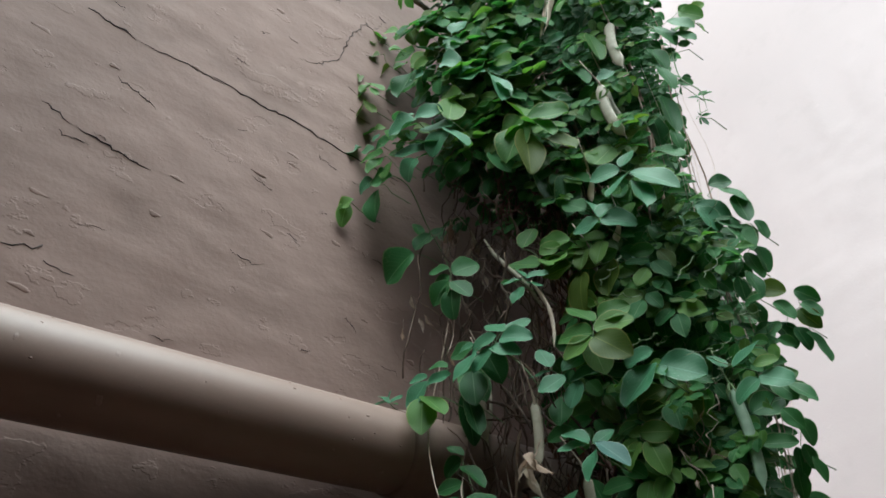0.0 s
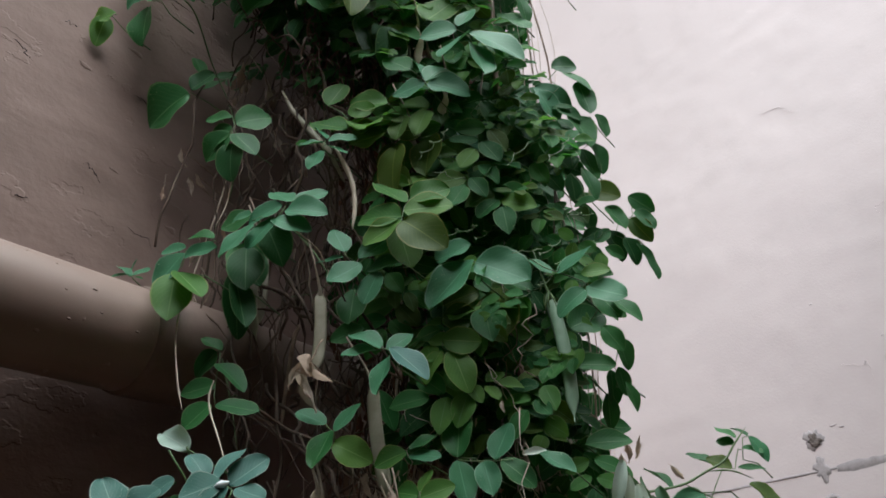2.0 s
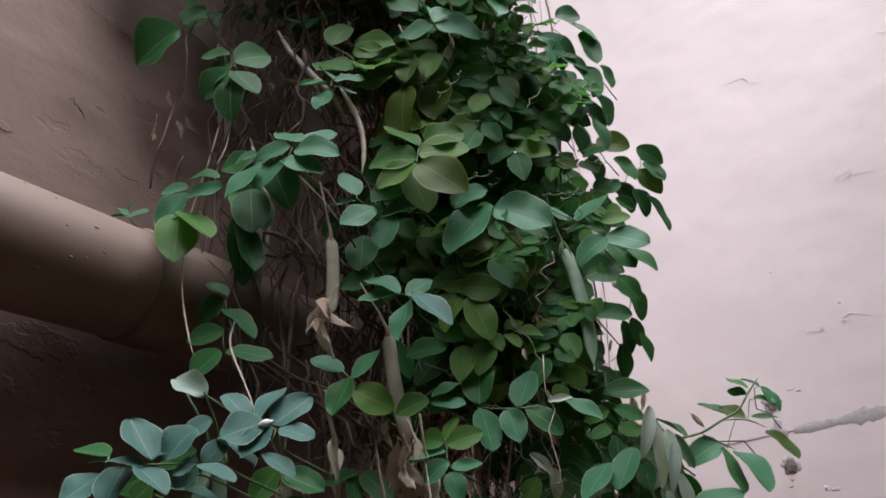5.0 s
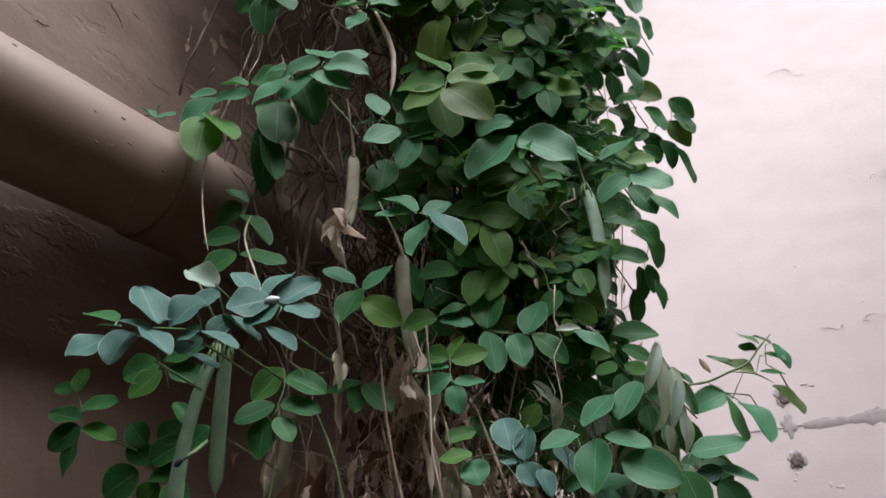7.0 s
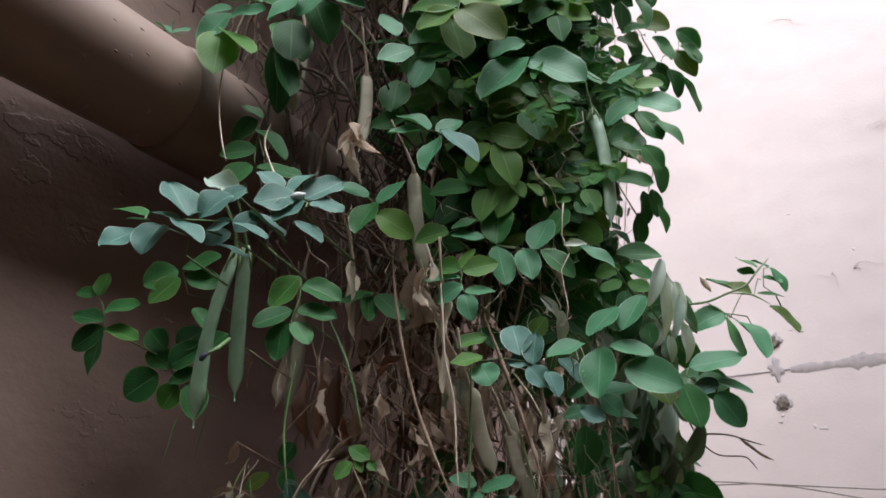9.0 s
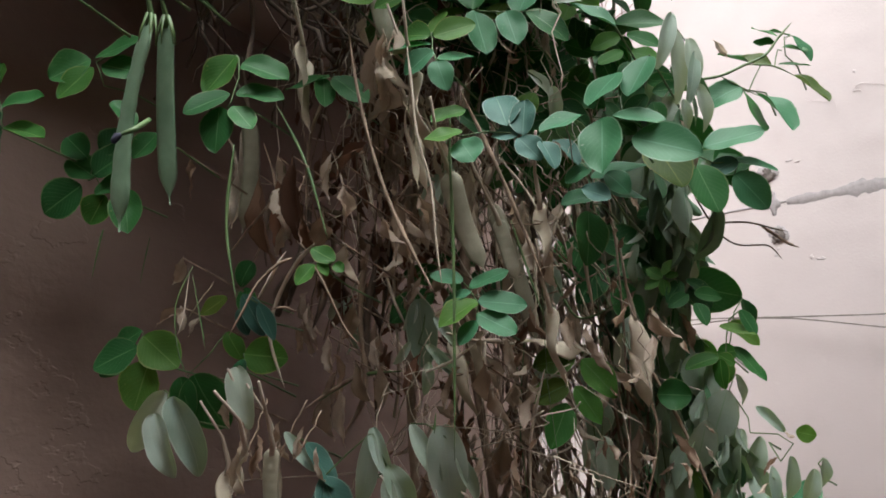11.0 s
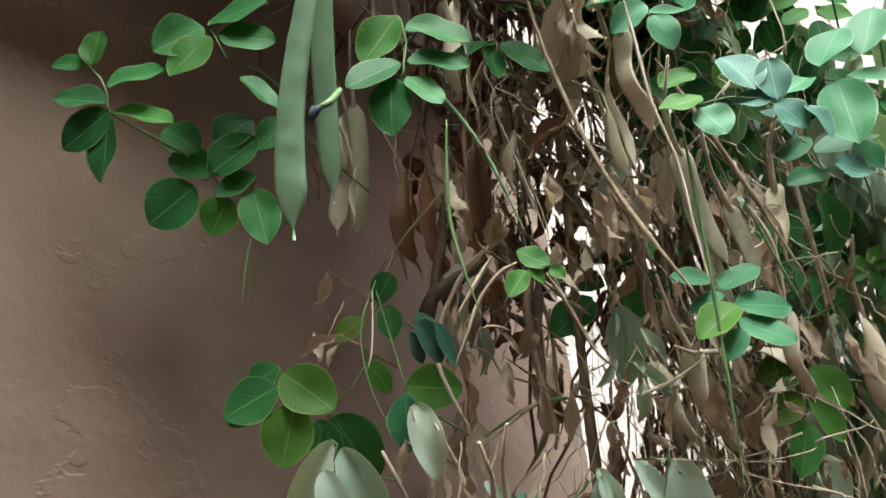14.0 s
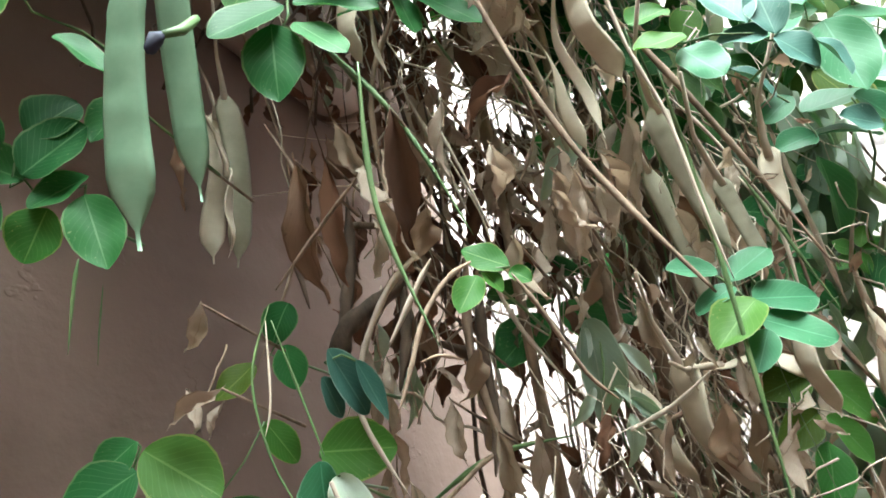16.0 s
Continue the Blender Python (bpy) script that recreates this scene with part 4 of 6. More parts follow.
leaf((-0.252, 0.726, 1.958), 15, (1, 7.4, 32.8, -73, 41.7, 0.89, -34), (4, 7.2, 24.6, -143, 31.5, 1.05, 0), (4, 15.2, -2.9, -175, 28.2, 0.96, 21), (4, -3.6, -10.4, -114, 25.5, 0.98, 17))
leaf((-0.251, 0.756, 2.057), 5, (2, -13.6, 23.4, -110, 27.3, 0.98, 17), (1, -5, 26, -87, 29.2, 0.95, -24), (2, 16.8, 28.5, -94, 43.2, 0.93, 27), (2, 3.1, -10.5, -77, 34.1, 0.91, -31))
leaf((-0.201, 0.794, 2.081), 5, (0, -1.2, 17, -86, 33.6, 0.87, -37))
leaf((-0.197, 0.752, 1.944), 22, (4, -0.2, 10.4, -133, 45, 0.97, 19), (4, 2.5, 8.2, -29, 39.8, 1.27, 0), (4, -26.1, 14.9, 21, 26.4, 1.31, 0), (0, 9.9, -0.1, -95, 21.3, 0.76, 47))
leaf((-0.144, 0.804, 1.941), 20, (4, -32.2, 27.2, -44, 20.7, 0.89, -34), (4, -12.2, 4.9, 42, 32.1, 0.95, -24), (4, 4.4, -11.8, -149, 24.6, 1.15, 0), (4, 5.5, -8.2, -36, 29.9, 1.05, 0), (1, 2.7, 1.9, -2, 19.4, 1.02, 0))
leaf((-0.229, 0.770, 1.925), 5, (2, -4.7, 9.9, 23, 26.5, 1.01, 0), (2, -5.2, -0.7, -5, 25.6, 1.11, 0), (1, -6.9, -9.2, -156, 17.4, 1.08, 0))
leaf((-0.200, 0.792, 1.941), 5, (2, 1.6, 6.3, -101, 43.4, 1.06, 0), (0, 3.7, 11.2, -22, 22.2, 0.9, -32), (0, -16.1, 15.2, -54, 15.6, 1.13, 0))
leaf((-0.150, 0.872, 2.040), 0, (0, -16.6, 31.4, -83, 26.4, 0.92, -30), (2, -4, 14.9, -29, 26.9, 1.09, 0), (0, -11.3, 2.9, -74, 27.5, 0.91, -31), (0, 8.1, -4.4, -61, 25.2, 0.95, -23))
leaf((-0.126, 0.889, 2.009), 0, (0, -1.8, 36.5, -40, 23.4, 1.04, 0), (0, 1.3, 21, -57, 22.3, 0.97, -18), (2, -3.5, 15.7, -58, 25.7, 1, -6), (0, -10.1, -2.3, -64, 23.5, 0.95, -23), (0, -1.2, -9.4, -71, 33.7, 0.79, -45), (0, -23.7, 7.1, -64, 28, 0.95, -24))
leaf((-0.160, 0.879, 2.090), 0, (0, -4.7, 6.2, -109, 22.2, 0.89, 34), (0, 2.2, 13.1, -74, 32.6, 0.87, -36), (0, 11.1, 20, -70, 31.1, 0.85, -39), (0, -22.1, 14.2, -61, 28.2, 0.94, -26))
leaf((-0.147, 0.889, 2.127), 0, (0, 2.9, 12.5, -75, 24.4, 0.9, -33), (0, -9, 13.1, -78, 27.7, 0.88, -35))
leaf((-0.181, 0.863, 2.072), 0, (0, -6.5, 10.5, -58, 24.6, 1, -4))
leaf((-0.245, 0.716, 1.884), 20, (4, -2.3, 6.5, 148, 26.2, 0.94, 25), (4, -5.6, 3.8, -173, 22, 0.96, 21), (4, 2.2, 3.7, 39, 19.5, 1, 0), (5, 5.2, 2.5, -39, 33.3, 0.91, -31), (4, 3.8, -1.7, -101, 29.6, 0.93, 28))
leaf((-0.219, 0.755, 1.886), 12, (1, -5.8, 14.2, -5, 25.6, 1.16, 0), (1, 0.4, 6.8, -70, 31, 0.96, -22), (1, -6.2, 5.4, -123, 23.9, 0.97, 18))
leaf((-0.276, 0.706, 1.835), 15, (4, -6.3, 8.5, 154, 22.5, 0.91, 30), (4, 0.6, 1.8, 49, 23.1, 0.95, -23), (0, -0.8, 1.8, -106, 27.1, 0.96, 21), (1, 1, -6.9, -22, 24.6, 1.15, 0))
leaf((-0.236, 0.735, 1.822), 18, (1, -4.3, 0.4, -160, 20.4, 1.03, 0), (0, 14.2, 11.6, -146, 18.4, 0.91, 32), (4, -2.5, -1.8, -7, 19.9, 0.92, -29))
leaf((-0.209, 0.769, 1.835), 8, (0, -14.3, -12.9, 88, 33.1, 0.98, -16), (4, 9.3, -15.6, 71, 26.6, 0.97, -19))
leaf((-0.226, 0.728, 1.787), 20, (1, -1.6, 7.9, 158, 17.7, 1.08, 0), (1, -1.1, 11.3, 60, 15, 0.92, -29), (1, 0.2, 5.4, 17, 20.5, 1, 0), (4, -1.3, 3.7, -165, 20.4, 0.93, 28), (4, 0.3, -5.2, -145, 16.9, 0.99, 8), (4, 2.1, -8.4, 12, 17, 0.97, -19), (4, 2.3, -12.3, -75, 15.8, 1.09, 0))
leaf((-0.193, 0.766, 1.810), 12, (4, -10.4, 7, -77, 22.3, 1.02, 0), (4, -26.5, 9.4, -77, 27.9, 0.92, -29), (0, 0.8, 7.1, -40, 24.9, 0.94, -26), (3, 14, 7.9, 13, 14.3, 0.78, 0))
leaf((-0.165, 0.787, 1.812), 12, (4, 11, -5.5, 154, 24.9, 0.89, 33))
leaf((-0.195, 0.822, 1.877), 5, (0, -15.7, 13.2, -50, 24.8, 1.06, 0), (0, -37.4, 15.7, -29, 25.6, 1, -6), (0, 0.2, 26.1, -5, 24.3, 0.93, -28), (4, 11.5, 13, -37, 15.3, 1.25, 0), (0, -0.7, -9.4, -38, 28, 1.15, 0), (0, -16.1, -18.1, -43, 25.1, 0.98, -15))
leaf((-0.157, 0.849, 1.839), 5, (0, -15.2, -1.3, 5, 30.4, 0.94, -26))
leaf((-0.143, 0.847, 1.927), 10, (0, -28.4, -7.8, 30, 30.3, 1.26, 0), (0, -4.9, -7.1, -59, 22.3, 1, -6), (0, 4, 14.6, -44, 26.8, 0.89, -33), (0, -7.2, 24.5, -57, 28.9, 0.97, -18))
leaf((-0.154, 0.838, 1.892), 10, (0, -13.7, 0.1, 0, 27.4, 0.99, -13))
leaf((-0.150, 0.869, 1.883), -5, (0, 0.3, 13.6, -80, 20.8, 0.88, -35), (0, 3.6, 2.5, -70, 21.9, 0.81, -43), (0, -5.7, 11.9, -87, 25.6, 0.87, -36), (0, 1.6, 36, -75, 25, 0.88, -35), (0, -10.5, -5.1, -84, 25.1, 0.88, -35))
leaf((-0.155, 0.779, 1.749), 18, (4, -5.8, 4.7, -95, 32.4, 0.96, 21), (4, 23.9, -0.4, 163, 24.8, 0.97, 18), (4, 7.5, -7.5, -25, 31.9, 1.01, 0), (4, 4.9, 33.8, -124, 28, 0.91, 30), (4, -14.4, 8.2, -150, 23.8, 0.9, 32))
leaf((-0.144, 0.788, 1.777), 18, (4, 6.5, 12.3, -118, 27.4, 0.9, 32))
leaf((-0.215, 0.777, 1.768), 5, (1, 9.9, -3.2, 58, 16.1, 1.02, 0), (0, -22.3, 1.6, -32, 19.2, 0.97, -19))
leaf((-0.194, 0.793, 1.782), 5, (3, -10.4, 13, -41, 17.9, 1.04, 0), (3, 2.3, 2.8, -83, 19.5, 1.06, 0))
leaf((-0.133, 0.879, 1.766), 5, (0, -10.5, -10, -5, 32.7, 0.96, -21), (0, -12, 19.5, -47, 25.7, 1.03, 0), (0, -21.9, 24, -60, 22.1, 0.99, -10), (0, 6.4, -0.4, -61, 26.7, 1.01, 0))
leaf((-0.124, 0.802, 1.776), 5, (3, -4.3, 35.5, -105, 29.2, 0.74, 0), (3, -2.7, 27.4, -89, 35.7, 0.62, 0), (3, 2.6, 21, -87, 25.8, 0.73, 0), (3, 5.1, 13.2, -100, 28.5, 0.6, 0), (3, 5, -4.1, -79, 22.2, 0.89, 0), (3, -3.7, -13.6, -83, 14.5, 0.98, 0))
leaf((-0.287, 0.724, 1.780), 12, (0, 1, 7.2, -172, 23.4, 0.89, 34), (0, 2.9, 6.5, -45, 25.4, 0.91, -30), (0, -2.4, 7.2, -86, 19.8, 0.86, -38))
leaf((-0.229, 0.586, 1.775), 25, (5, -9.8, 4.9, 130, 19.3, 0.92, 29), (5, -3.3, 4.1, 84, 22, 0.94, -25), (5, 1.9, 1.5, 49, 20.6, 1.11, 0), (5, 5.5, -1, -26, 17.1, 0.98, -16), (5, 0.4, -13.4, -35, 17, 0.87, -36), (5, -1.4, 1.9, -151, 18.1, 1.48, 0), (5, 1.8, -1, -121, 17.3, 1.17, 0))
leaf((-0.260, 0.563, 1.765), 30, (5, -7.3, -2.4, 129, 26.1, 0.89, 34), (5, 8, 11.9, -126, 16.8, 1.37, 0), (5, 1.3, 15.3, -125, 17.8, 1.13, 0), (5, 13.5, 16.9, -149, 12.8, 1.21, 0), (5, -10, -5.5, 166, 14.5, 0.91, 31), (5, -12.9, -5.1, -40, 21.9, 0.82, -42), (5, 12.2, -3.2, -159, 11.9, 1.11, 0), (5, 13.4, -6.9, -24, 18.8, 0.85, -38))
leaf((-0.286, 0.559, 1.760), 30, (5, -4.9, 7.6, 169, 12, 0.85, 39), (5, 2.2, 2.5, -100, 17.5, 1.43, 0), (5, -9.3, 2.4, -125, 17.7, 1.43, 0), (0, -8.4, 11.7, 157, 19, 0.95, 23), (5, 31.3, -8.7, -20, 16.4, 0.8, -44))
leaf((-0.255, 0.581, 1.765), 30, (5, -4.9, -4.9, -129, 11.7, 1.23, 0), (5, -1, 12.8, -36, 24.4, 0.76, -47), (5, 4, 9.5, -129, 13.1, 1.21, 0))
leaf((-0.404, 0.625, 1.754), 8, (1, -4.9, 14.3, 78, 14, 1.06, 0), (0, -7, 15.3, 167, 13.5, 1, 8), (0, 2.1, 4.5, 5, 20.8, 0.96, -21), (1, 4.9, -5.4, -26, 22.9, 0.87, -37), (0, 1.8, -1.5, 167, 19.5, 0.95, 23), (0, 2.9, -5.4, -146, 20.4, 1, 4), (0, 2.3, -7.5, -90, 25.3, 0.93, 27))
leaf((-0.377, 0.659, 1.782), 8, (0, -8.2, 10.7, -147, 21.1, 1.24, 0), (1, -4.9, 4.4, -129, 22.3, 1.01, 0), (0, 17.8, 20, -167, 25.1, 0.95, 24), (0, -1.9, 7.4, -13, 22.3, 0.99, -10), (0, 7.7, -15, -45, 18.7, 0.87, -36))
leaf((-0.394, 0.674, 1.736), 5, (0, -7.3, 11.7, 136, 19.9, 1.03, 0), (0, 1, 13, 46, 18.4, 1.19, 0), (0, -8.8, -3.3, -142, 22.2, 1.48, 0), (1, 4.9, -9.5, -118, 16, 1.42, 0), (0, -1.1, 1, 37, 21.8, 1.23, 0), (0, 14.8, -6.7, -78, 24.5, 0.99, -9), (0, -1.1, 0.5, 145, 22.3, 1, 0), (0, 16.2, -0.6, -150, 17.8, 0.98, 16))
leaf((-0.375, 0.688, 1.753), 5, (0, 5.4, 7.1, -127, 17.6, 1.11, 0))
leaf((-0.308, 0.681, 1.762), 12, (1, -2.6, 26.3, -127, 23.8, 1.08, 0), (0, 0.7, 21.6, -26, 25.8, 0.97, -19), (0, 0.4, 3.4, -10, 23, 0.92, -29), (0, -2.6, 2.4, -149, 22.6, 0.97, 19), (0, -6.4, -5.1, -93, 22.3, 1.05, 0), (0, -0.1, -4.7, -56, 19.3, 0.91, -30))
leaf((-0.391, 0.702, 1.646), 10, (1, 4.7, 11.8, -40, 26.1, 1.1, 0), (1, 9.7, -1.3, -105, 24.5, 1.24, 0), (0, 2.9, 5.8, -154, 23.6, 1.2, 0), (0, 2.4, 15.4, -143, 14.3, 1.18, 0), (0, -2.2, 3.9, -146, 19, 1.01, 0))
leaf((-0.342, 0.737, 1.641), 10, (1, -5.2, 8.3, -8, 23.2, 1.2, 0), (4, -5.4, 5.2, -94, 23.2, 0.91, 30))
leaf((-0.377, 0.740, 1.637), 5, (0, -7.8, 3.4, -64, 31.6, 1.26, 0), (0, -15.2, 2.3, -72, 22, 1.04, 0), (1, 8.3, 26.6, -55, 16.4, 0.95, -23))
leaf((-0.367, 0.748, 1.685), 5, (0, 8.9, 17.7, -122, 14.3, 1.29, 0), (0, 5.9, 3, -84, 15.3, 1.05, 0), (2, -5.1, -1.4, -141, 17, 0.98, 14))
leaf((-0.327, 0.721, 1.663), -25, (5, -4.8, 12.5, -67, 22.4, 0.77, -46), (5, -7.4, 5.3, -71, 13.4, 0.81, -43), (5, 2.7, 7.9, -73, 19.5, 0.72, -50))
leaf((-0.196, 0.732, 1.737), 20, (5, 5.2, 3.3, 101, 23.7, 1.11, 0), (5, 12, -2.2, 83, 18.7, 0.98, -15), (5, 9.9, -2, 150, 13.5, 1.14, 0), (4, -16.4, -1.3, -64, 15.3, 1.45, 0), (1, -15.2, 1.5, -161, 17.5, 0.96, 21), (1, -29.6, 8.5, 30, 17.4, 0.97, -18), (5, 10, -4.3, -51, 14.5, 1.3, 0), (5, 19.8, -7.7, -65, 15, 0.96, -21))
leaf((-0.160, 0.775, 1.716), 20, (5, 1.2, -6.6, 159, 13.8, 1.15, 0), (4, 0.6, 9.3, -47, 13.6, 1.35, 0))
leaf((-0.214, 0.741, 1.662), 18, (4, -4.7, 11.4, 174, 14.8, 0.97, 18), (4, -1.8, 8.7, 32, 19.6, 0.89, -34), (4, -1.2, 6.2, -164, 13.4, 0.91, 31), (4, 2, 1.1, 4, 21.8, 0.94, -26), (1, 1.7, -0, -143, 20.1, 0.94, 26), (4, 1.4, -4.6, -34, 19.9, 0.97, -18), (4, 1.2, -9.2, -127, 13, 0.98, 14))
leaf((-0.159, 0.859, 1.689), 10, (1, 0.5, 0.3, 146, 9.8, 1.15, 0), (1, 0.5, 0.3, 58, 12.3, 0.88, -35), (1, 1, 0.2, 2, 7.1, 0.98, -15), (1, -0.3, -0.6, -155, 10.4, 0.94, 25), (1, 0.5, -1.2, -91, 9.3, 0.99, 9))
leaf((-0.276, 0.710, 1.682), 15, (1, 5.4, 2.3, 147, 13.4, 1.02, 0), (1, -4, 0.8, -125, 12.3, 1, 1), (1, 5.3, 1.3, -45, 6.7, 1.2, 0), (1, -2, 3, -59, 8.2, 0.97, -18))
leaf((-0.257, 0.772, 1.649), 5, (3, -4.5, 25.5, -85, 33.7, 1.03, 0), (3, -6, 22.4, -109, 13.6, 1.05, 0), (3, 3.4, 14.9, -51, 17.5, 0.78, 0), (3, -8.6, 2.6, -123, 13.8, 0.84, 0), (3, 2.8, -2.7, -48, 15.2, 0.87, 0), (3, 0.8, -7.7, -94, 15.4, 1.08, 0), (3, -1.1, 1.9, -43, 19.3, 0.6, 0))
leaf((-0.259, 0.784, 1.596), 5, (3, -2.7, 4.7, -60, 10.9, 1.22, 0))
leaf((-0.116, 0.863, 1.745), 12, (4, -14.8, 15.1, 5, 32.3, 0.91, -31), (4, 0.4, 5.5, -7, 23.4, 0.87, -36), (5, 2.5, 5.2, -160, 17, 1, 6), (4, 0.3, -2.3, -52, 24, 1.08, 0), (0, -20, 3.9, -73, 29.5, 1.01, 0))
leaf((-0.147, 0.841, 1.747), 12, (2, -5.8, 16.2, -70, 33.9, 1.07, 0))
leaf((-0.146, 0.896, 1.687), 8, (0, -14.7, 3.4, -11, 37.3, 1.01, 0), (0, -10.2, 10.8, -59, 24.9, 0.99, -12))
leaf((-0.134, 0.904, 1.653), 8, (1, -1.6, 13.9, -31, 20.6, 0.96, -22), (0, 9.4, 29.4, -72, 20.7, 0.91, -32), (1, -9.2, -3.3, 168, 15.9, 1.23, 0), (1, -9.2, -3.3, 8, 11.9, 1.15, 0), (1, -9.3, -4, -86, 17.5, 1.24, 0), (0, 0.9, -4.1, -39, 20.8, 0.89, -34))
leaf((-0.173, 0.793, 1.725), 18, (0, -3.1, -13.9, -87, 26.5, 0.92, -29), (4, 1.2, -4, -165, 17.2, 0.99, 13), (4, -0.4, 4.6, 8, 27.2, 0.93, -28), (4, 1, -5.1, 2, 24.5, 0.88, -36), (4, 1.2, 15.3, -150, 16.3, 0.94, 26), (5, -17.6, 29.7, -50, 19, 0.93, -28))
leaf((-0.154, 0.888, 1.624), 5, (0, -10.6, -7.6, 73, 24.8, 1.14, 0), (0, 4, 5.4, -73, 19.8, 1.17, 0))
leaf((-0.159, 0.886, 1.690), 5, (0, -11.4, -4.9, -65, 20.3, 0.91, -31), (0, 0.9, 23.2, -55, 21.4, 0.99, -13))
leaf((-0.125, 0.978, 1.544), 18, (4, 2, 10.2, 152, 28.6, 1.15, 0), (4, 2.6, 12.4, 45, 29.2, 0.95, -24), (4, 2.9, 6.9, -175, 29.4, 1.01, 0), (4, 6.7, 8.5, -3, 20.9, 0.99, -9), (4, 2.4, -7.5, -154, 31.1, 0.96, 20), (4, 2.2, -2.1, -42, 23.5, 1.35, 0), (4, 3.2, -23.2, -160, 21.5, 0.92, 30))
leaf((-0.181, 0.756, 1.549), 5, (0, -8.7, 13.9, -93, 30.9, 0.92, 29), (5, -11.9, 11.4, -118, 31.2, 0.77, 46), (1, -10.2, 13.7, -48, 35, 0.86, -37), (5, 8.5, 18.8, -66, 32.4, 0.71, -50), (5, 5.4, 17.7, -71, 36.8, 0.71, -50))
leaf((-0.342, 0.722, 1.550), 15, (4, -3.4, -1.9, -151, 19.5, 1.15, 0), (4, -3.3, -3.5, 32, 21.9, 1.11, 0), (4, -5, 1, 106, 24, 0.97, 20), (0, 1.5, 13.6, -51, 26.2, 0.93, -27), (1, -3.2, -5.7, -34, 17.8, 0.93, -28))
leaf((-0.359, 0.697, 1.608), 5, (3, -1.5, 20.7, -120, 35.7, 0.98, 0), (3, -4.1, 9.3, -73, 29, 1.12, 0), (3, 3, 17.5, -68, 38.1, 1.06, 0))
leaf((-0.330, 0.718, 1.626), 5, (3, -3.3, 13.8, -77, 28.1, 1.03, 0))
leaf((-0.307, 0.735, 1.599), 5, (3, -7.4, 9.2, -51, 23.3, 0.68, 0))
leaf((-0.277, 0.742, 1.584), 5, (5, -25.2, 19, -50, 23.9, 0.77, -46), (5, -17.7, 3.3, -60, 25.1, 0.91, -31), (5, -17.8, 1.9, -102, 24.5, 0.75, 48), (3, 6, 22.8, -97, 34.4, 0.79, 0), (3, 6.1, 25.6, -71, 24, 0.88, 0), (3, 13.6, 8.3, -60, 24.1, 1.34, 0), (3, 13.4, 2.9, -80, 23.4, 0.9, 0))
leaf((-0.244, 0.767, 1.592), 5, (3, -1.9, 18.5, -84, 38.2, 1.11, 0), (3, 5.4, 3.9, -63, 20.8, 0.91, 0), (3, -17.5, 19.5, -62, 29.7, 0.78, 0))
leaf((-0.196, 0.843, 1.598), 5, (3, 1.4, 27.1, -89, 21.3, 1.95, 0), (3, -5.4, 8.4, -87, 17.8, 1.1, 0), (3, 3.5, 6.9, -88, 26.9, 1.1, 0), (3, -1.8, 0.4, -83, 18.7, 1.12, 0))
leaf((-0.213, 0.833, 1.685), 5, (3, 0.8, 15.6, -93, 30.9, 0.82, 0))
leaf((-0.149, 0.878, 1.596), 5, (3, 2.6, 25.4, -94, 31.8, 0.96, 0), (3, 12.6, 11.9, -94, 28.1, 0.97, 0), (3, -6, 9.9, -113, 36.4, 0.82, 0))
leaf((-0.273, 0.703, 2.257), 18, (1, -2, 12.1, -175, 36.3, 1.9, 0), (1, -0.6, 21.9, 115, 64.4, 0.72, 50), (1, -2.6, 20.6, -12, 48.7, 1.35, 0), (1, -3.7, 17.3, -50, 56, 0.83, -40), (1, -4.9, 4.8, -108, 52.2, 1.04, 0), (2, -0.6, -11.2, -74, 69.6, 0.74, -49))
leaf((-0.245, 0.722, 2.227), 18, (2, -17.2, 18.3, -47, 49, 0.94, -26))
leaf((-0.350, 0.646, 2.274), 18, (4, 12.7, 4.9, 155, 46.5, 0.99, 10), (4, 10.7, 9.1, 111, 33, 0.71, 51), (4, 5.2, 7.4, -50, 51.7, 0.76, -47), (4, 3.7, -1, -114, 34.1, 1.4, 0), (4, -1.9, -14.5, 155, 32, 0.95, 23))
leaf((-0.380, 0.625, 2.307), 15, (4, 5.7, -1.3, -11, 34.4, 1.45, 0), (4, 7.1, -9.9, -171, 34.3, 1.88, 0), (4, 0.5, 7.3, 143, 35.2, 0.88, 35))
leaf((-0.342, 0.653, 2.313), 15, (1, 1.2, -26.6, 92, 54.5, 0.87, 37))
leaf((-0.379, 0.624, 2.244), 15, (4, 7.8, -6.5, -127, 23.9, 2.11, 0), (4, -21.6, 17.4, -2, 41.5, 1.15, 0))
leaf((-0.424, 0.619, 2.268), 10, (1, -1.8, 15.3, 172, 33.7, 0.99, 9), (1, -0.9, 9.3, -120, 30.6, 1.21, 0), (1, 6.5, 11, -19, 26.5, 0.99, -11), (1, 9, -6.4, -97, 26.6, 0.96, 22))
leaf((-0.432, 0.613, 2.227), 10, (4, -3.8, 20.1, -156, 20.8, 1.66, 0), (0, 23.4, 12.3, -170, 27.1, 2.09, 0), (0, 4.6, -4.1, -95, 41, 0.96, 21))
leaf((-0.458, 0.594, 2.207), 10, (1, 9.2, 10.6, -146, 19.1, 1.65, 0), (1, -1.3, 10.4, -90, 30.9, 0.86, -38))
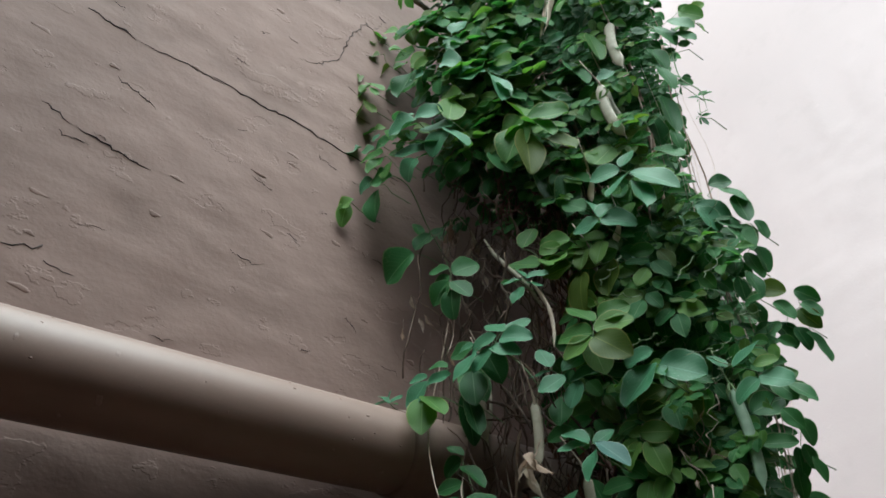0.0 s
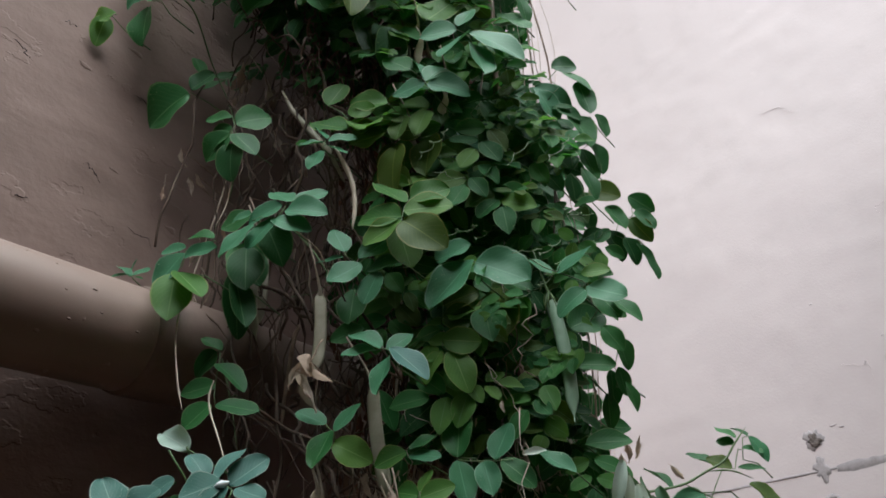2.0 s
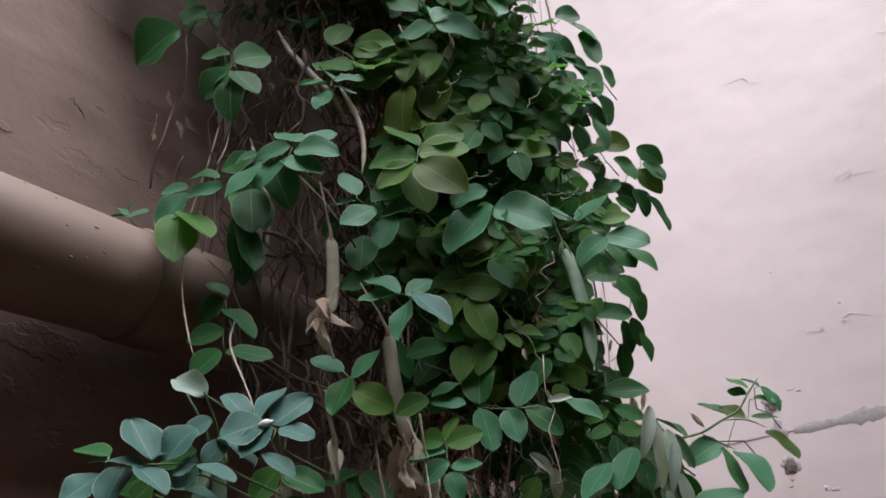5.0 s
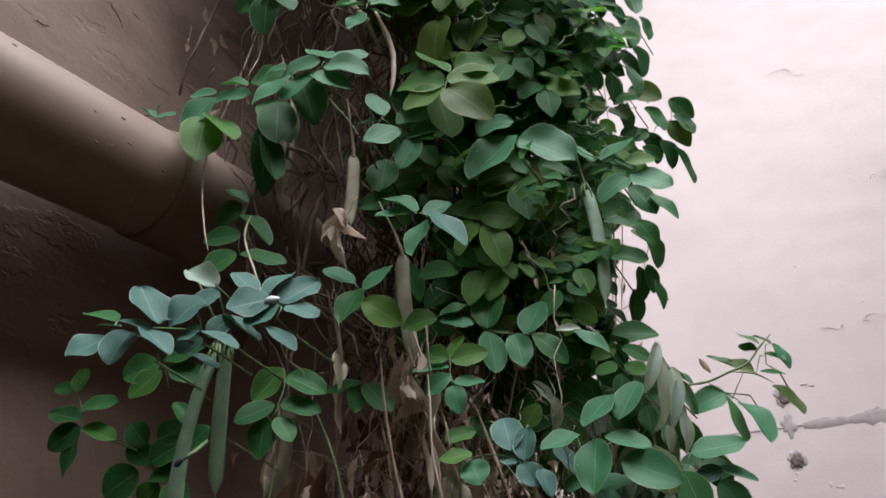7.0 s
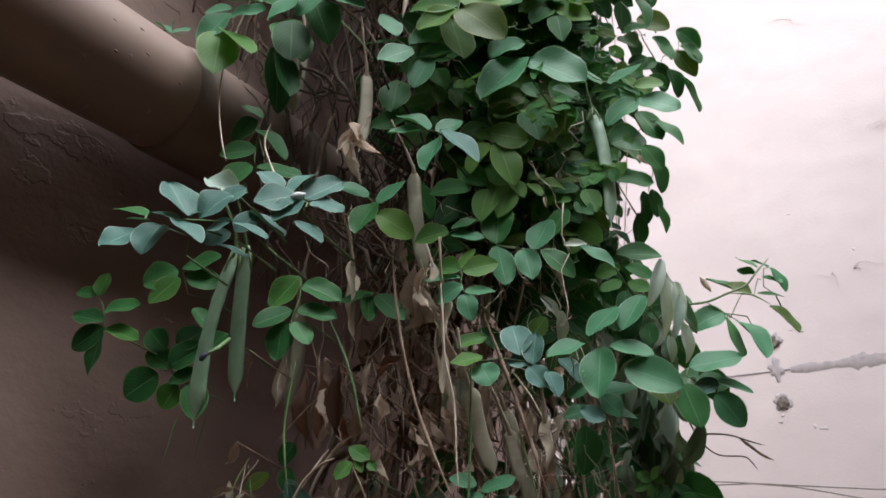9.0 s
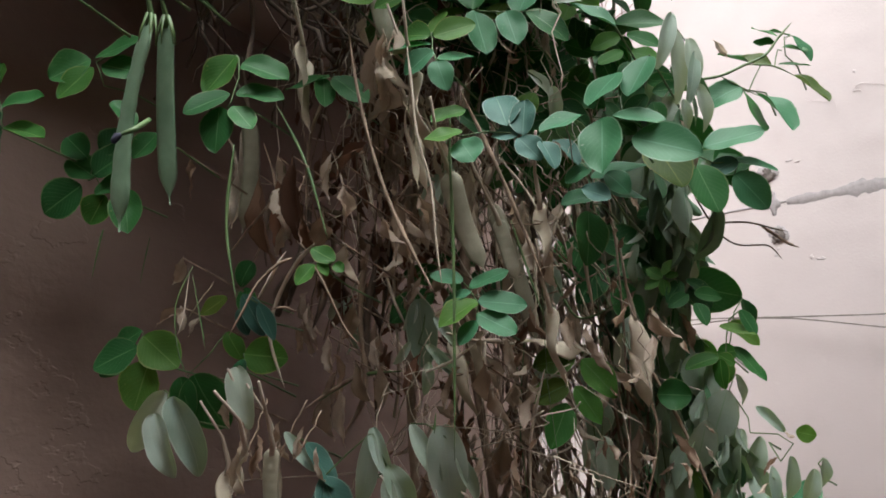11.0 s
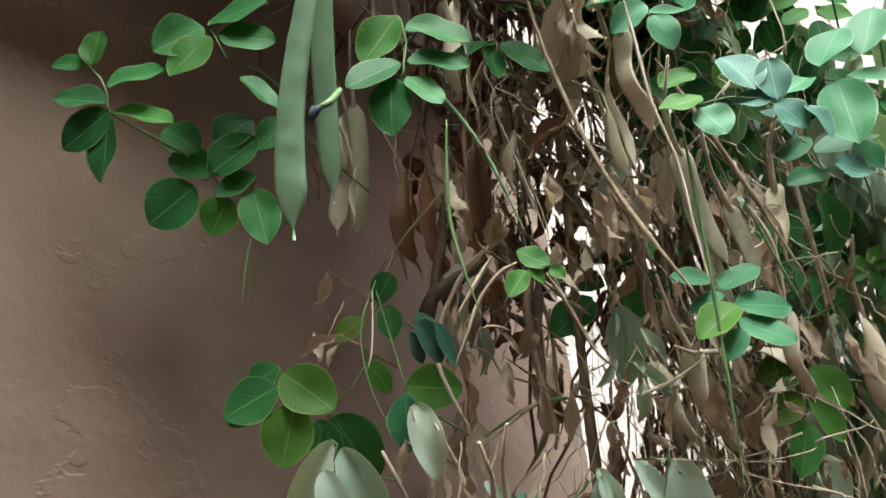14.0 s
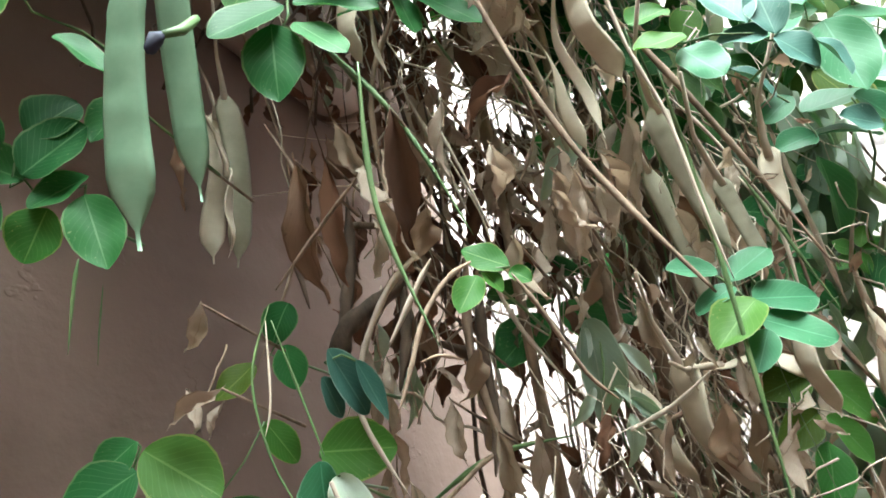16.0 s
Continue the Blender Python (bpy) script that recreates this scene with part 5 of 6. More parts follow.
leaf((-0.466, 0.622, 2.338), 15, (1, 8.1, 21.3, 161, 32.7, 0.97, 19), (1, 5, 20.5, 29, 13.5, 1.76, 0), (4, 15.1, 3.2, -110, 15.2, 1, 7), (1, -15.4, 21.9, 166, 24.2, 0.96, 22), (4, -7.4, -12.6, -147, 25.3, 1.9, 0), (0, 13, -24.6, -170, 17.2, 1.77, 0), (0, 34.6, -21.9, -176, 23.5, 1.68, 0))
leaf((-0.471, 0.618, 2.432), 15, (1, -4.2, 19.5, -44, 38.8, 0.83, -41), (1, -1.1, 17.2, -115, 20.9, 1.37, 0), (1, -5, 7.3, -167, 25.7, 1.71, 0), (1, 7.3, -1.5, -72, 33.2, 0.61, -56))
leaf((-0.469, 0.615, 2.390), 15, (2, -4.3, 23, -98, 35.6, 0.88, 35), (2, -2.3, 21.7, -72, 55.2, 0.5, -58))
leaf((-0.473, 0.659, 2.474), 15, (4, 5.3, -7.2, -179, 17.7, 2.27, 0), (4, 8.7, -6.3, 111, 29.8, 0.5, 58))
leaf((-0.477, 0.640, 2.564), 20, (1, -1.8, 1, 130, 49.6, 0.63, 55), (1, -4, 17.5, -10, 22, 1.82, 0), (1, -12.5, -15.7, 129, 69, 0.51, 58), (1, 30.2, -47.9, 24, 24.7, 1.94, 0))
leaf((-0.475, 0.630, 2.513), 20, (2, -1.9, 7.9, 148, 36.6, 1, 0), (1, 20.2, -0.7, 32, 22.1, 2.13, 0), (2, -25.8, 18, -72, 81.7, 0.23, -58))
leaf((-0.479, 0.691, 2.615), 20, (1, 7.3, 21.1, -109, 44.1, 0.85, 39))
leaf((-0.475, 0.664, 2.519), 20, (1, -10, 28.9, -10, 34.3, 1.61, 0), (1, 16, -4.3, -132, 21.5, 1.64, 0), (2, -14, 6.6, -95, 38.6, 0.81, 43))
leaf((-0.463, 0.707, 2.544), 20, (1, 2.2, 20.2, -167, 31.4, 2.25, 0), (4, 9.1, -25.7, 69, 20.3, 1.25, 0))
leaf((-0.161, 0.871, 2.430), 5, (1, -7.7, 13.2, 59, 29.6, 0.89, -34), (1, 4, -1.6, -8, 15, 1.33, 0), (1, 2.3, 9.3, 40, 24, 0.98, -16), (1, 24.8, 19.5, -88, 22.8, 0.6, -57), (0, -6, 24.6, -85, 18.4, 0.68, -52), (0, -4, -8.6, -24, 14.1, 1.39, 0), (0, -6.5, -7.1, 133, 16, 0.87, 36), (0, -9.5, -21.9, 149, 12.7, 1.03, 0), (0, -15.8, -22.8, -108, 16.4, 0.71, 51))
leaf((-0.144, 0.884, 2.482), 5, (1, -14.7, 4.2, 16, 14.1, 1.66, 0), (1, -0.9, -7.8, 11, 17.9, 1.54, 0))
leaf((-0.171, 0.862, 2.354), 5, (0, 1.5, 6.4, 132, 18.9, 0.86, 37), (0, 4.2, 7.1, -5, 9.2, 1.28, 0), (0, -2.2, -0.3, -29, 18.1, 1.03, 0), (0, -5, 3.5, -156, 11.9, 0.98, 14), (0, 0.8, -6.3, -91, 19.1, 0.52, 58))
leaf((-0.158, 0.871, 2.305), 5, (0, -0.4, 19.4, 18, 11.5, 0.99, -12), (0, 3.1, 17.5, 9, 12, 0.95, -23), (0, 0.3, 15.9, -34, 19.2, 0.81, -43), (0, 0.1, 14.9, 164, 12.8, 0.93, 28), (0, -1.6, 20.1, 101, 7.2, 0.73, 49), (0, -1.2, 14.6, -116, 4.6, 0.76, 47), (0, -2.4, -14.4, 4, 10.2, 0.99, -9), (0, -3.2, -11.9, 25, 9, 0.91, -31), (0, -3.8, -15.6, 97, 8.6, 0.73, 49), (0, -3, -18, -64, 14.6, 0.77, -46), (0, -4.1, -17.4, -94, 11.5, 0.7, 51), (0, -5, -15, -127, 5.4, 0.83, 41))
leaf((-0.403, 0.629, 1.959), 20, (4, 0.8, -3.4, 176, 17.1, 0.91, 31), (4, -1.8, 2.4, 86, 11.6, 0.83, -41), (4, 1.9, -3, 36, 12.5, 0.97, -17), (4, 1.4, -5.7, 138, 18.7, 0.65, 54), (0, 3.7, -5.6, -10, 7.5, 0.87, -36))
leaf((-0.448, 0.696, 2.087), 5, (6, -2.8, 10.4, -75, 21.3, 0.71, 0))
leaf((-0.441, 0.701, 2.092), 5, (6, -5.1, 8.4, -59, 19.5, 0.85, 0))
leaf((-0.454, 0.688, 2.116), 5, (6, -2.2, 10.7, -78, 21.7, 0.6, 0))
leaf((-0.313, 0.689, 2.368), 15, (4, -6.4, 18, -159, 36.6, 2.16, 0), (4, -4.2, 28.4, -19, 40, 1.11, 0), (4, 2.7, -2.1, -70, 69.6, 0.66, -54), (4, -20.2, 45.4, 151, 25.8, 1.12, 0), (4, 11.8, -27.4, -57, 36.1, 0.71, -51))
leaf((-0.351, 0.661, 2.347), 15, (1, 13.3, -2.4, 170, 27.2, 1.55, 0))
leaf((-0.375, 0.644, 2.415), 12, (1, 1.1, 3.6, -168, 23.9, 1.88, 0), (4, 23.4, 16.4, 35, 22.5, 2.15, 0), (4, 19.1, -16.2, -9, 25.2, 2.16, 0), (4, 1.6, 32.5, 133, 34.8, 0.79, 45), (4, -3.7, -21.1, -179, 19.7, 1.7, 0), (0, -21.2, -9.1, -118, 39.9, 1.47, 0))
leaf((-0.355, 0.660, 2.472), 12, (0, -0.1, -23, 119, 63.5, 0.68, 52), (4, 6.9, -13.2, 49, 24.4, 1.81, 0))
leaf((-0.203, 0.766, 2.175), 18, (1, -32.5, 40.3, 61, 39.6, 1.42, 0), (4, -5.2, 11.1, 180, 31.2, 1.29, 0), (4, 5.4, -1.8, -117, 42.5, 0.92, 30), (4, 10.4, -17.7, -84, 50.9, 0.8, -44), (4, 5.3, -4, -33, 52.4, 0.96, -21), (4, -2.8, 12, 59, 24.6, 1.03, 0))
leaf((-0.231, 0.745, 2.131), 18, (4, 5.3, -13.4, -14, 34.1, 1.07, 0), (4, 3.1, -12.3, -178, 27.7, 1.19, 0), (4, 4.2, -9.9, 60, 25.9, 1.06, 0), (4, 3.1, -7.4, 110, 33.5, 0.71, 51), (0, -9.5, 12.2, 138, 30.9, 1.06, 0))
leaf((-0.160, 0.866, 2.159), 5, (0, -10, 32.6, 4, 22, 1.39, 0), (0, 11.8, 9.9, -78, 37.6, 0.86, -37), (0, -1.2, 26.3, -49, 35.2, 0.87, -37), (4, -27.1, 11.8, -34, 37, 0.97, -17), (4, -23.8, 3.8, -64, 35.2, 0.96, -21), (0, -10.1, -16.2, -41, 26.4, 0.94, -26))
leaf((-0.153, 0.871, 2.115), 5, (0, -7.4, 18.2, -68, 38.6, 0.9, -33))
leaf((-0.359, 0.664, 2.080), 8, (0, -0.8, 19, 170, 23.3, 0.95, 23), (0, -0.3, 11, -144, 28.2, 1.21, 0), (0, 0.2, 3.2, -131, 28.3, 1.13, 0), (0, 2.7, 13.9, 27, 27.4, 1.46, 0), (0, 3.4, 2.1, -48, 31.3, 0.91, -31), (0, 4.1, -9.4, -92, 30.7, 1.11, 0))
leaf((-0.292, 0.699, 2.063), 15, (4, -1.3, 2.9, 153, 23.2, 0.83, 41), (4, -1.1, -1.3, -174, 16.9, 0.94, 26), (4, 3.2, 5.2, 6, 21.9, 0.97, -17), (4, 4.6, -1.9, -39, 19.5, 0.8, -44), (4, -0.8, -7.8, -104, 21.5, 1.03, 0), (4, 2, 5.7, 115, 20.4, 0.71, 50))
leaf((-0.411, 0.655, 2.155), 5, (0, 1.8, -11.5, -151, 43, 1.46, 0), (0, 3.6, -8.1, 42, 23.6, 1.38, 0), (0, 9.2, 10.5, 110, 26.2, 0.81, 43))
leaf((-0.287, 0.717, 2.101), 10, (1, -15.1, 13.5, 69, 29, 1.06, 0), (1, 3.4, -17.6, 148, 37.5, 0.97, 18), (1, 3, -1.6, 3, 21.8, 1.13, 0), (1, 2.9, -9.6, -56, 17.5, 0.84, -40))
leaf((-0.259, 0.737, 2.070), 10, (2, -2.6, 12.6, -167, 29.3, 1.69, 0), (2, -0.7, 15, 6, 25.9, 1.3, 0), (2, 7, -2.4, -97, 44, 0.95, 22))
leaf((-0.271, 0.729, 2.109), 10, (1, 14.7, 0.3, -179, 29.6, 1.13, 0))
leaf((-0.309, 0.720, 2.355), 8, (0, -18.8, 18.1, -44, 51.2, 0.85, -39))
leaf((-0.266, 0.751, 2.339), 8, (0, -17.2, 17.1, -45, 47.6, 0.87, -37))
leaf((-0.245, 0.767, 2.372), 8, (0, -13, 26.6, -64, 57.9, 0.79, -45))
leaf((-0.242, 0.770, 2.427), 8, (1, 16.6, 5, -71, 53.1, 0.74, -48), (4, -12, 18.2, 167, 30.8, 1.08, 0))
leaf((-0.339, 0.695, 2.242), 8, (0, -16.4, 15.3, -123, 36.1, 1.25, 0), (0, 11.6, 22, -57, 51.2, 0.8, -43))
leaf((-0.272, 0.744, 2.192), 8, (0, -18.2, 38.9, -72, 57.1, 0.84, -40), (0, 7.1, 17.5, -86, 55.3, 0.87, -37))
leaf((-0.217, 0.786, 2.346), 8, (4, 10.6, 5.2, -154, 23.5, 1.6, 0))
leaf((-0.153, 0.863, 2.440), 5, (1, 3.2, 32.1, -38, 31.5, 1.18, 0), (0, -13.2, 17.6, -42, 36.8, 0.96, -21), (0, -10.1, -9.3, -42, 32.1, 0.96, -21), (0, -27.8, 14.6, -67, 46.2, 0.76, -47))
leaf((-0.177, 0.844, 2.374), 5, (0, -11.1, 38.5, -61, 39.7, 0.86, -37), (0, -5.8, 0.6, -71, 43.2, 0.74, -49))
leaf((-0.186, 0.836, 2.290), 5, (0, 1.3, 37.8, -77, 59.4, 0.77, -47), (0, -14.9, 15.3, -74, 47.7, 0.81, -43))
leaf((-0.183, 0.837, 2.246), 5, (0, 1.3, 23.1, -72, 29.7, 0.76, -47), (0, -20.2, 4.9, -44, 38.9, 0.91, -31))
leaf((-0.210, 0.801, 2.104), 5, (0, 0.2, 28.5, -62, 42.6, 0.89, -34), (4, -19.9, 5.3, -57, 34.3, 0.9, -32))
leaf((-0.182, 0.821, 2.105), 5, (0, -7.6, 21.8, -71, 45.3, 0.9, -33))
leaf((-0.176, 0.825, 2.070), 5, (0, -27.5, 13, -52, 36.1, 0.94, -26), (0, 5.4, 15.9, -54, 35.1, 0.95, -24))
leaf((-0.143, 0.849, 2.046), 5, (0, -4.5, 15, -73, 30.9, 0.83, -41))
leaf((-0.349, 0.668, 1.876), 15, (0, -4.1, 25.9, -140, 20.8, 1.25, 0), (0, -0.9, 14.1, -31, 29, 0.82, -41), (0, 1.5, -1.6, -164, 22.4, 1.03, 0), (0, 6.9, -19, -8, 28.6, 0.92, -30), (0, 3, -18.5, -133, 21.9, 1.31, 0), (0, -0, 25.2, 149, 18.6, 0.89, 34))
leaf((-0.105, 0.901, 1.815), 30, (0, -30.6, -4.3, 113, 27, 0.77, 47), (4, -10.8, -12.8, -156, 24.6, 1.15, 0), (0, -9.3, -16.1, -88, 37.4, 0.74, -48), (4, -3.2, -21.3, -71, 34.7, 0.93, -27), (0, 0.8, 12.1, 133, 21.2, 0.91, 31), (2, 12.5, 8.8, 149, 17.6, 1.11, 0), (0, 18.6, 27.8, 146, 13, 1, 2), (0, 15.8, 7.1, -8, 17.6, 0.96, -21), (0, 22.4, 24.3, -29, 14.4, 0.98, -16))
leaf((-0.084, 0.916, 1.834), 30, (2, -5.4, -28, -57, 26.2, 0.93, -28), (0, -5.4, 11.5, 131, 17.4, 0.95, 23), (0, 2.8, 14, 116, 14.8, 0.88, 35), (4, 3.7, 12.8, -57, 19.9, 0.95, -24))
leaf((-0.282, 0.688, 1.868), -20, (6, -0.6, 12.5, -103, 31.6, 1.09, 0), (6, 0.1, 12.5, -67, 20.7, 1.2, 0))
leaf((-0.326, 0.628, 1.824), 10, (3, 10, -6.9, 146, 24.5, 1.56, 0))
leaf((-0.262, 0.730, 1.785), -20, (6, 2.4, 17.3, -98, 34.7, 1.11, 0))
leaf((-0.256, 0.733, 1.785), -20, (6, -2, 13.6, -82, 27.4, 1.11, 0))
leaf((-0.267, 0.726, 1.806), -20, (6, 2.2, 7.5, -106, 15.5, 1.23, 0))
leaf((-0.272, 0.720, 1.713), -20, (6, 0.7, 9.4, -94, 18.9, 1.26, 0))
leaf((-0.318, 0.730, 1.740), -15, (6, -3.1, 9.2, -71, 19.5, 1.27, 0))
leaf((-0.302, 0.740, 1.708), -15, (6, 2.4, 11.4, -102, 23.3, 1.52, 0))
leaf((-0.308, 0.736, 1.705), -15, (7, -1.1, 10.1, -84, 20.3, 1.27, 0))
leaf((-0.270, 0.722, 1.738), -15, (7, 9.5, 6.3, -147, 22.8, 1.09, 0))
leaf((-0.234, 0.749, 1.744), -15, (6, -4.1, 4.3, -46, 11.8, 1.52, 0))
leaf((-0.250, 0.736, 1.700), -15, (6, -1.8, 13.2, -82, 26.6, 0.91, 0))
leaf((-0.254, 0.733, 1.699), -15, (6, -3.4, 7.3, -65, 16.1, 1.27, 0))
leaf((-0.271, 0.721, 1.684), -15, (6, 0.3, 9, -92, 18, 1.21, 0))
leaf((-0.241, 0.743, 1.709), -15, (6, -2.2, 8.5, -75, 17.5, 1.22, 0))
leaf((-0.233, 0.777, 1.723), -15, (6, 0.4, 16.4, -91, 32.9, 0.91, 0))
leaf((-0.212, 0.792, 1.712), -15, (6, 1, 11.5, -95, 23.2, 1.1, 0))
leaf((-0.208, 0.795, 1.694), -15, (6, -2.4, 9.3, -75, 19.2, 1.52, 0))
leaf((-0.228, 0.779, 1.624), -15, (6, -0.6, 15.3, -88, 30.7, 1.09, 0))
leaf((-0.218, 0.786, 1.643), -15, (6, -1.8, 9.9, -80, 20.2, 0.97, 0))
leaf((-0.200, 0.801, 1.687), -15, (6, -2.1, 12.4, -81, 25.2, 1.22, 0))
leaf((-0.342, 0.739, 1.720), -15, (7, 0.4, 25.4, -91, 50.8, 0.67, 0))
leaf((-0.334, 0.745, 1.724), -15, (7, 0.6, 21.8, -91, 43.6, 0.67, 0))
leaf((-0.371, 0.718, 1.745), -15, (7, -2.3, 10.8, -78, 22, 1.09, 0))
leaf((-0.297, 0.771, 1.631), -15, (6, -2.5, 14.1, -80, 28.6, 0.85, 0))
leaf((-0.288, 0.777, 1.629), -15, (6, -0.4, 12.7, -88, 25.5, 0.97, 0))
leaf((-0.184, 0.853, 1.633), -15, (6, -5, 7.5, -57, 18.1, 1.27, 0))
leaf((-0.302, 0.768, 1.665), -15, (6, 2.2, 11, -101, 22.5, 1.21, 0))
leaf((-0.310, 0.761, 1.648), -15, (6, -0.4, 9.8, -88, 19.6, 1.21, 0))
leaf((-0.314, 0.759, 1.688), -15, (7, -0.4, 10.1, -88, 20.2, 1.06, 0))
leaf((-0.369, 0.704, 1.666), -10, (6, 9.1, 4, -156, 19.8, 1.1, 0))
leaf((-0.366, 0.707, 1.689), -10, (6, 1.9, 7.3, -105, 15.1, 1.22, 0))
leaf((-0.344, 0.722, 1.618), -10, (6, 2, 8, -104, 16.4, 1.11, 0))
leaf((-0.265, 0.741, 1.782), -15, (6, -3.2, 11.8, -75, 24.5, 1.82, 0))
leaf((-0.286, 0.724, 1.731), -15, (6, 2.7, 11.9, -103, 24.5, 0.74, 0))
leaf((-0.254, 0.747, 1.707), -15, (6, -3.8, 11, -71, 23.3, 1.09, 0))
leaf((-0.244, 0.755, 1.704), -15, (6, -4.5, 11.1, -68, 24, 1.08, 0))
leaf((-0.255, 0.747, 1.698), -15, (6, 0.2, 10.6, -91, 21.3, 1.22, 0))
leaf((-0.298, 0.715, 1.719), -15, (7, 0.5, 20.6, -91, 41.3, 0.68, 0))
leaf((-0.265, 0.741, 1.776), -15, (6, 3.9, 11.5, -109, 24.4, 1.55, 0))
leaf((-0.219, 0.815, 1.718), -15, (6, -0.7, 11.9, -86, 23.8, 1.08, 0))
leaf((-0.210, 0.821, 1.696), -15, (6, 1.6, 10, -99, 20.2, 1.2, 0))
leaf((-0.207, 0.822, 1.617), -15, (6, -5.8, 7.1, -51, 18.3, 1.52, 0))
leaf((-0.227, 0.809, 1.685), -15, (6, 0, 11, -90, 21.9, 1.2, 0))
leaf((-0.237, 0.801, 1.637), -15, (6, -3.6, 12.5, -74, 26, 1.05, 0))
leaf((-0.258, 0.786, 1.686), -15, (6, 3.9, 10.6, -110, 22.5, 1.21, 0))
leaf((-0.218, 0.814, 1.623), -15, (6, 0.1, 12.2, -90, 24.4, 1.04, 0))
leaf((-0.199, 0.828, 1.662), -15, (6, -0.8, 11, -86, 22, 1.19, 0))
leaf((-0.244, 0.796, 1.670), -15, (6, -2.3, 11, -78, 22.5, 1.05, 0))
leaf((-0.178, 0.857, 1.596), -15, (6, 0.2, 14, -91, 28.1, 1.03, 0))
leaf((-0.201, 0.839, 1.563), -15, (6, 2.3, 12.1, -101, 24.6, 1.03, 0))
leaf((-0.231, 0.818, 1.569), -15, (6, -0.5, 13.7, -88, 27.5, 1.04, 0))
leaf((-0.238, 0.813, 1.595), -15, (6, 1.6, 12.2, -98, 24.6, 1.19, 0))
leaf((-0.269, 0.790, 1.570), -15, (6, -1.8, 15.1, -83, 30.5, 1.06, 0))
leaf((-0.289, 0.775, 1.551), -15, (6, 3.8, 11.7, -108, 24.6, 1.04, 0))
leaf((-0.176, 0.857, 1.557), -15, (6, -10.1, 5.1, -27, 22.5, 1.25, 0))
leaf((-0.244, 0.807, 1.548), -15, (6, -0.6, 12, -87, 24.1, 0.9, 0))
leaf((-0.348, 0.683, 1.955), 5, (0, -9.6, 9.5, -71, 48.4, 0.71, -50), (0, -9.5, 32.9, -59, 42.8, 0.94, -26))
leaf((-0.131, 0.878, 1.648), 10, (0, 8.7, 23.6, -69, 15.4, 0.91, -30), (1, -4, 14.1, -20, 18.9, 0.88, -35), (0, 3.1, 3.2, -57, 19, 0.86, -38), (1, -6.5, -2.8, -163, 18.3, 0.9, 32), (1, -6, -4.5, -97, 14.9, 0.93, 28), (1, -6.4, -2.1, -30, 9.4, 1.07, 0))
leaf((-0.158, 0.858, 1.625), 10, (0, -8.3, 0.6, -4, 16.7, 1.49, 0))
leaf((-0.120, 0.885, 1.601), 5, (3, -10.3, 35.3, -71, 15.7, 0.92, 0), (3, -10.8, 6.5, -104, 19.5, 1.03, 0), (3, -1, 2.7, -107, 25.2, 1.12, 0), (3, -1.1, 18.5, -47, 18.3, 0.88, 0), (3, -17.5, 19.6, -88, 14.3, 0.87, 0), (1, 17.2, 4.7, -13, 10.1, 1.34, 0), (3, 13.3, -7.5, -91, 24.1, 0.88, 0), (3, 2.1, -12.9, -91, 18.1, 0.88, 0))
leaf((-0.148, 0.864, 1.570), 5, (5, 6, 1.2, -95, 17.5, 0.89, 33), (2, -5.6, 19.9, -89, 24, 0.77, -46))
leaf((-0.097, 0.902, 1.581), 5, (3, -1.8, 5.5, -106, 18.7, 1.02, 0), (3, 3.8, 11.3, -85, 15.5, 1.13, 0))

# ---- pods ----


def pod_mesh(length, width, bend, dry, seed):
    """A flat curved pod along -z with raised seams, seed swellings and a thin beak."""
    r = random.Random(seed)
    n, sides, v, f = 22, 10, [], []
    for i in range(n + 1):
        t = i / n
        w = width * 0.5 * min(1.0, (t / 0.10) ** 0.7 if t < 0.10 else 1.0) * (1.0 if t < 0.84 else max(0.03, 1 - ((t - 0.84) / 0.12) ** 1.3) if t < 0.955 else 0.05)
        w = max(w, width * 0.045)
        h = w * (0.15 if dry else 0.30) * (1 + 0.25 * math.sin(t * 50))
        cx = bend * length * (math.sin(math.pi * t) - 0.35 * t)
        tw = (1.3 if dry else 0.35) * math.sin(2.2 * t + seed)
        cx += (0.0012 * math.sin(9 * t + seed)) if dry else 0.0
        for j in range(sides):
            a = 2 * math.pi * j / sides
            px, py = w * math.cos(a), h * math.sin(a)
            if j in (0, sides // 2):
                px *= 1.06
            v.append((cx + px * math.cos(tw) - py * math.sin(tw), px * math.sin(tw) + py * math.cos(tw), -t * length))
    for i in range(n):
        for j in range(sides):
            f.append((i * sides + j, i * sides + (j + 1) % sides, (i + 1) * sides + (j + 1) % sides, (i + 1) * sides + j))
    f += [tuple(range(sides)), tuple(n * sides + j for j in range(sides))[::-1]]
    return v, f


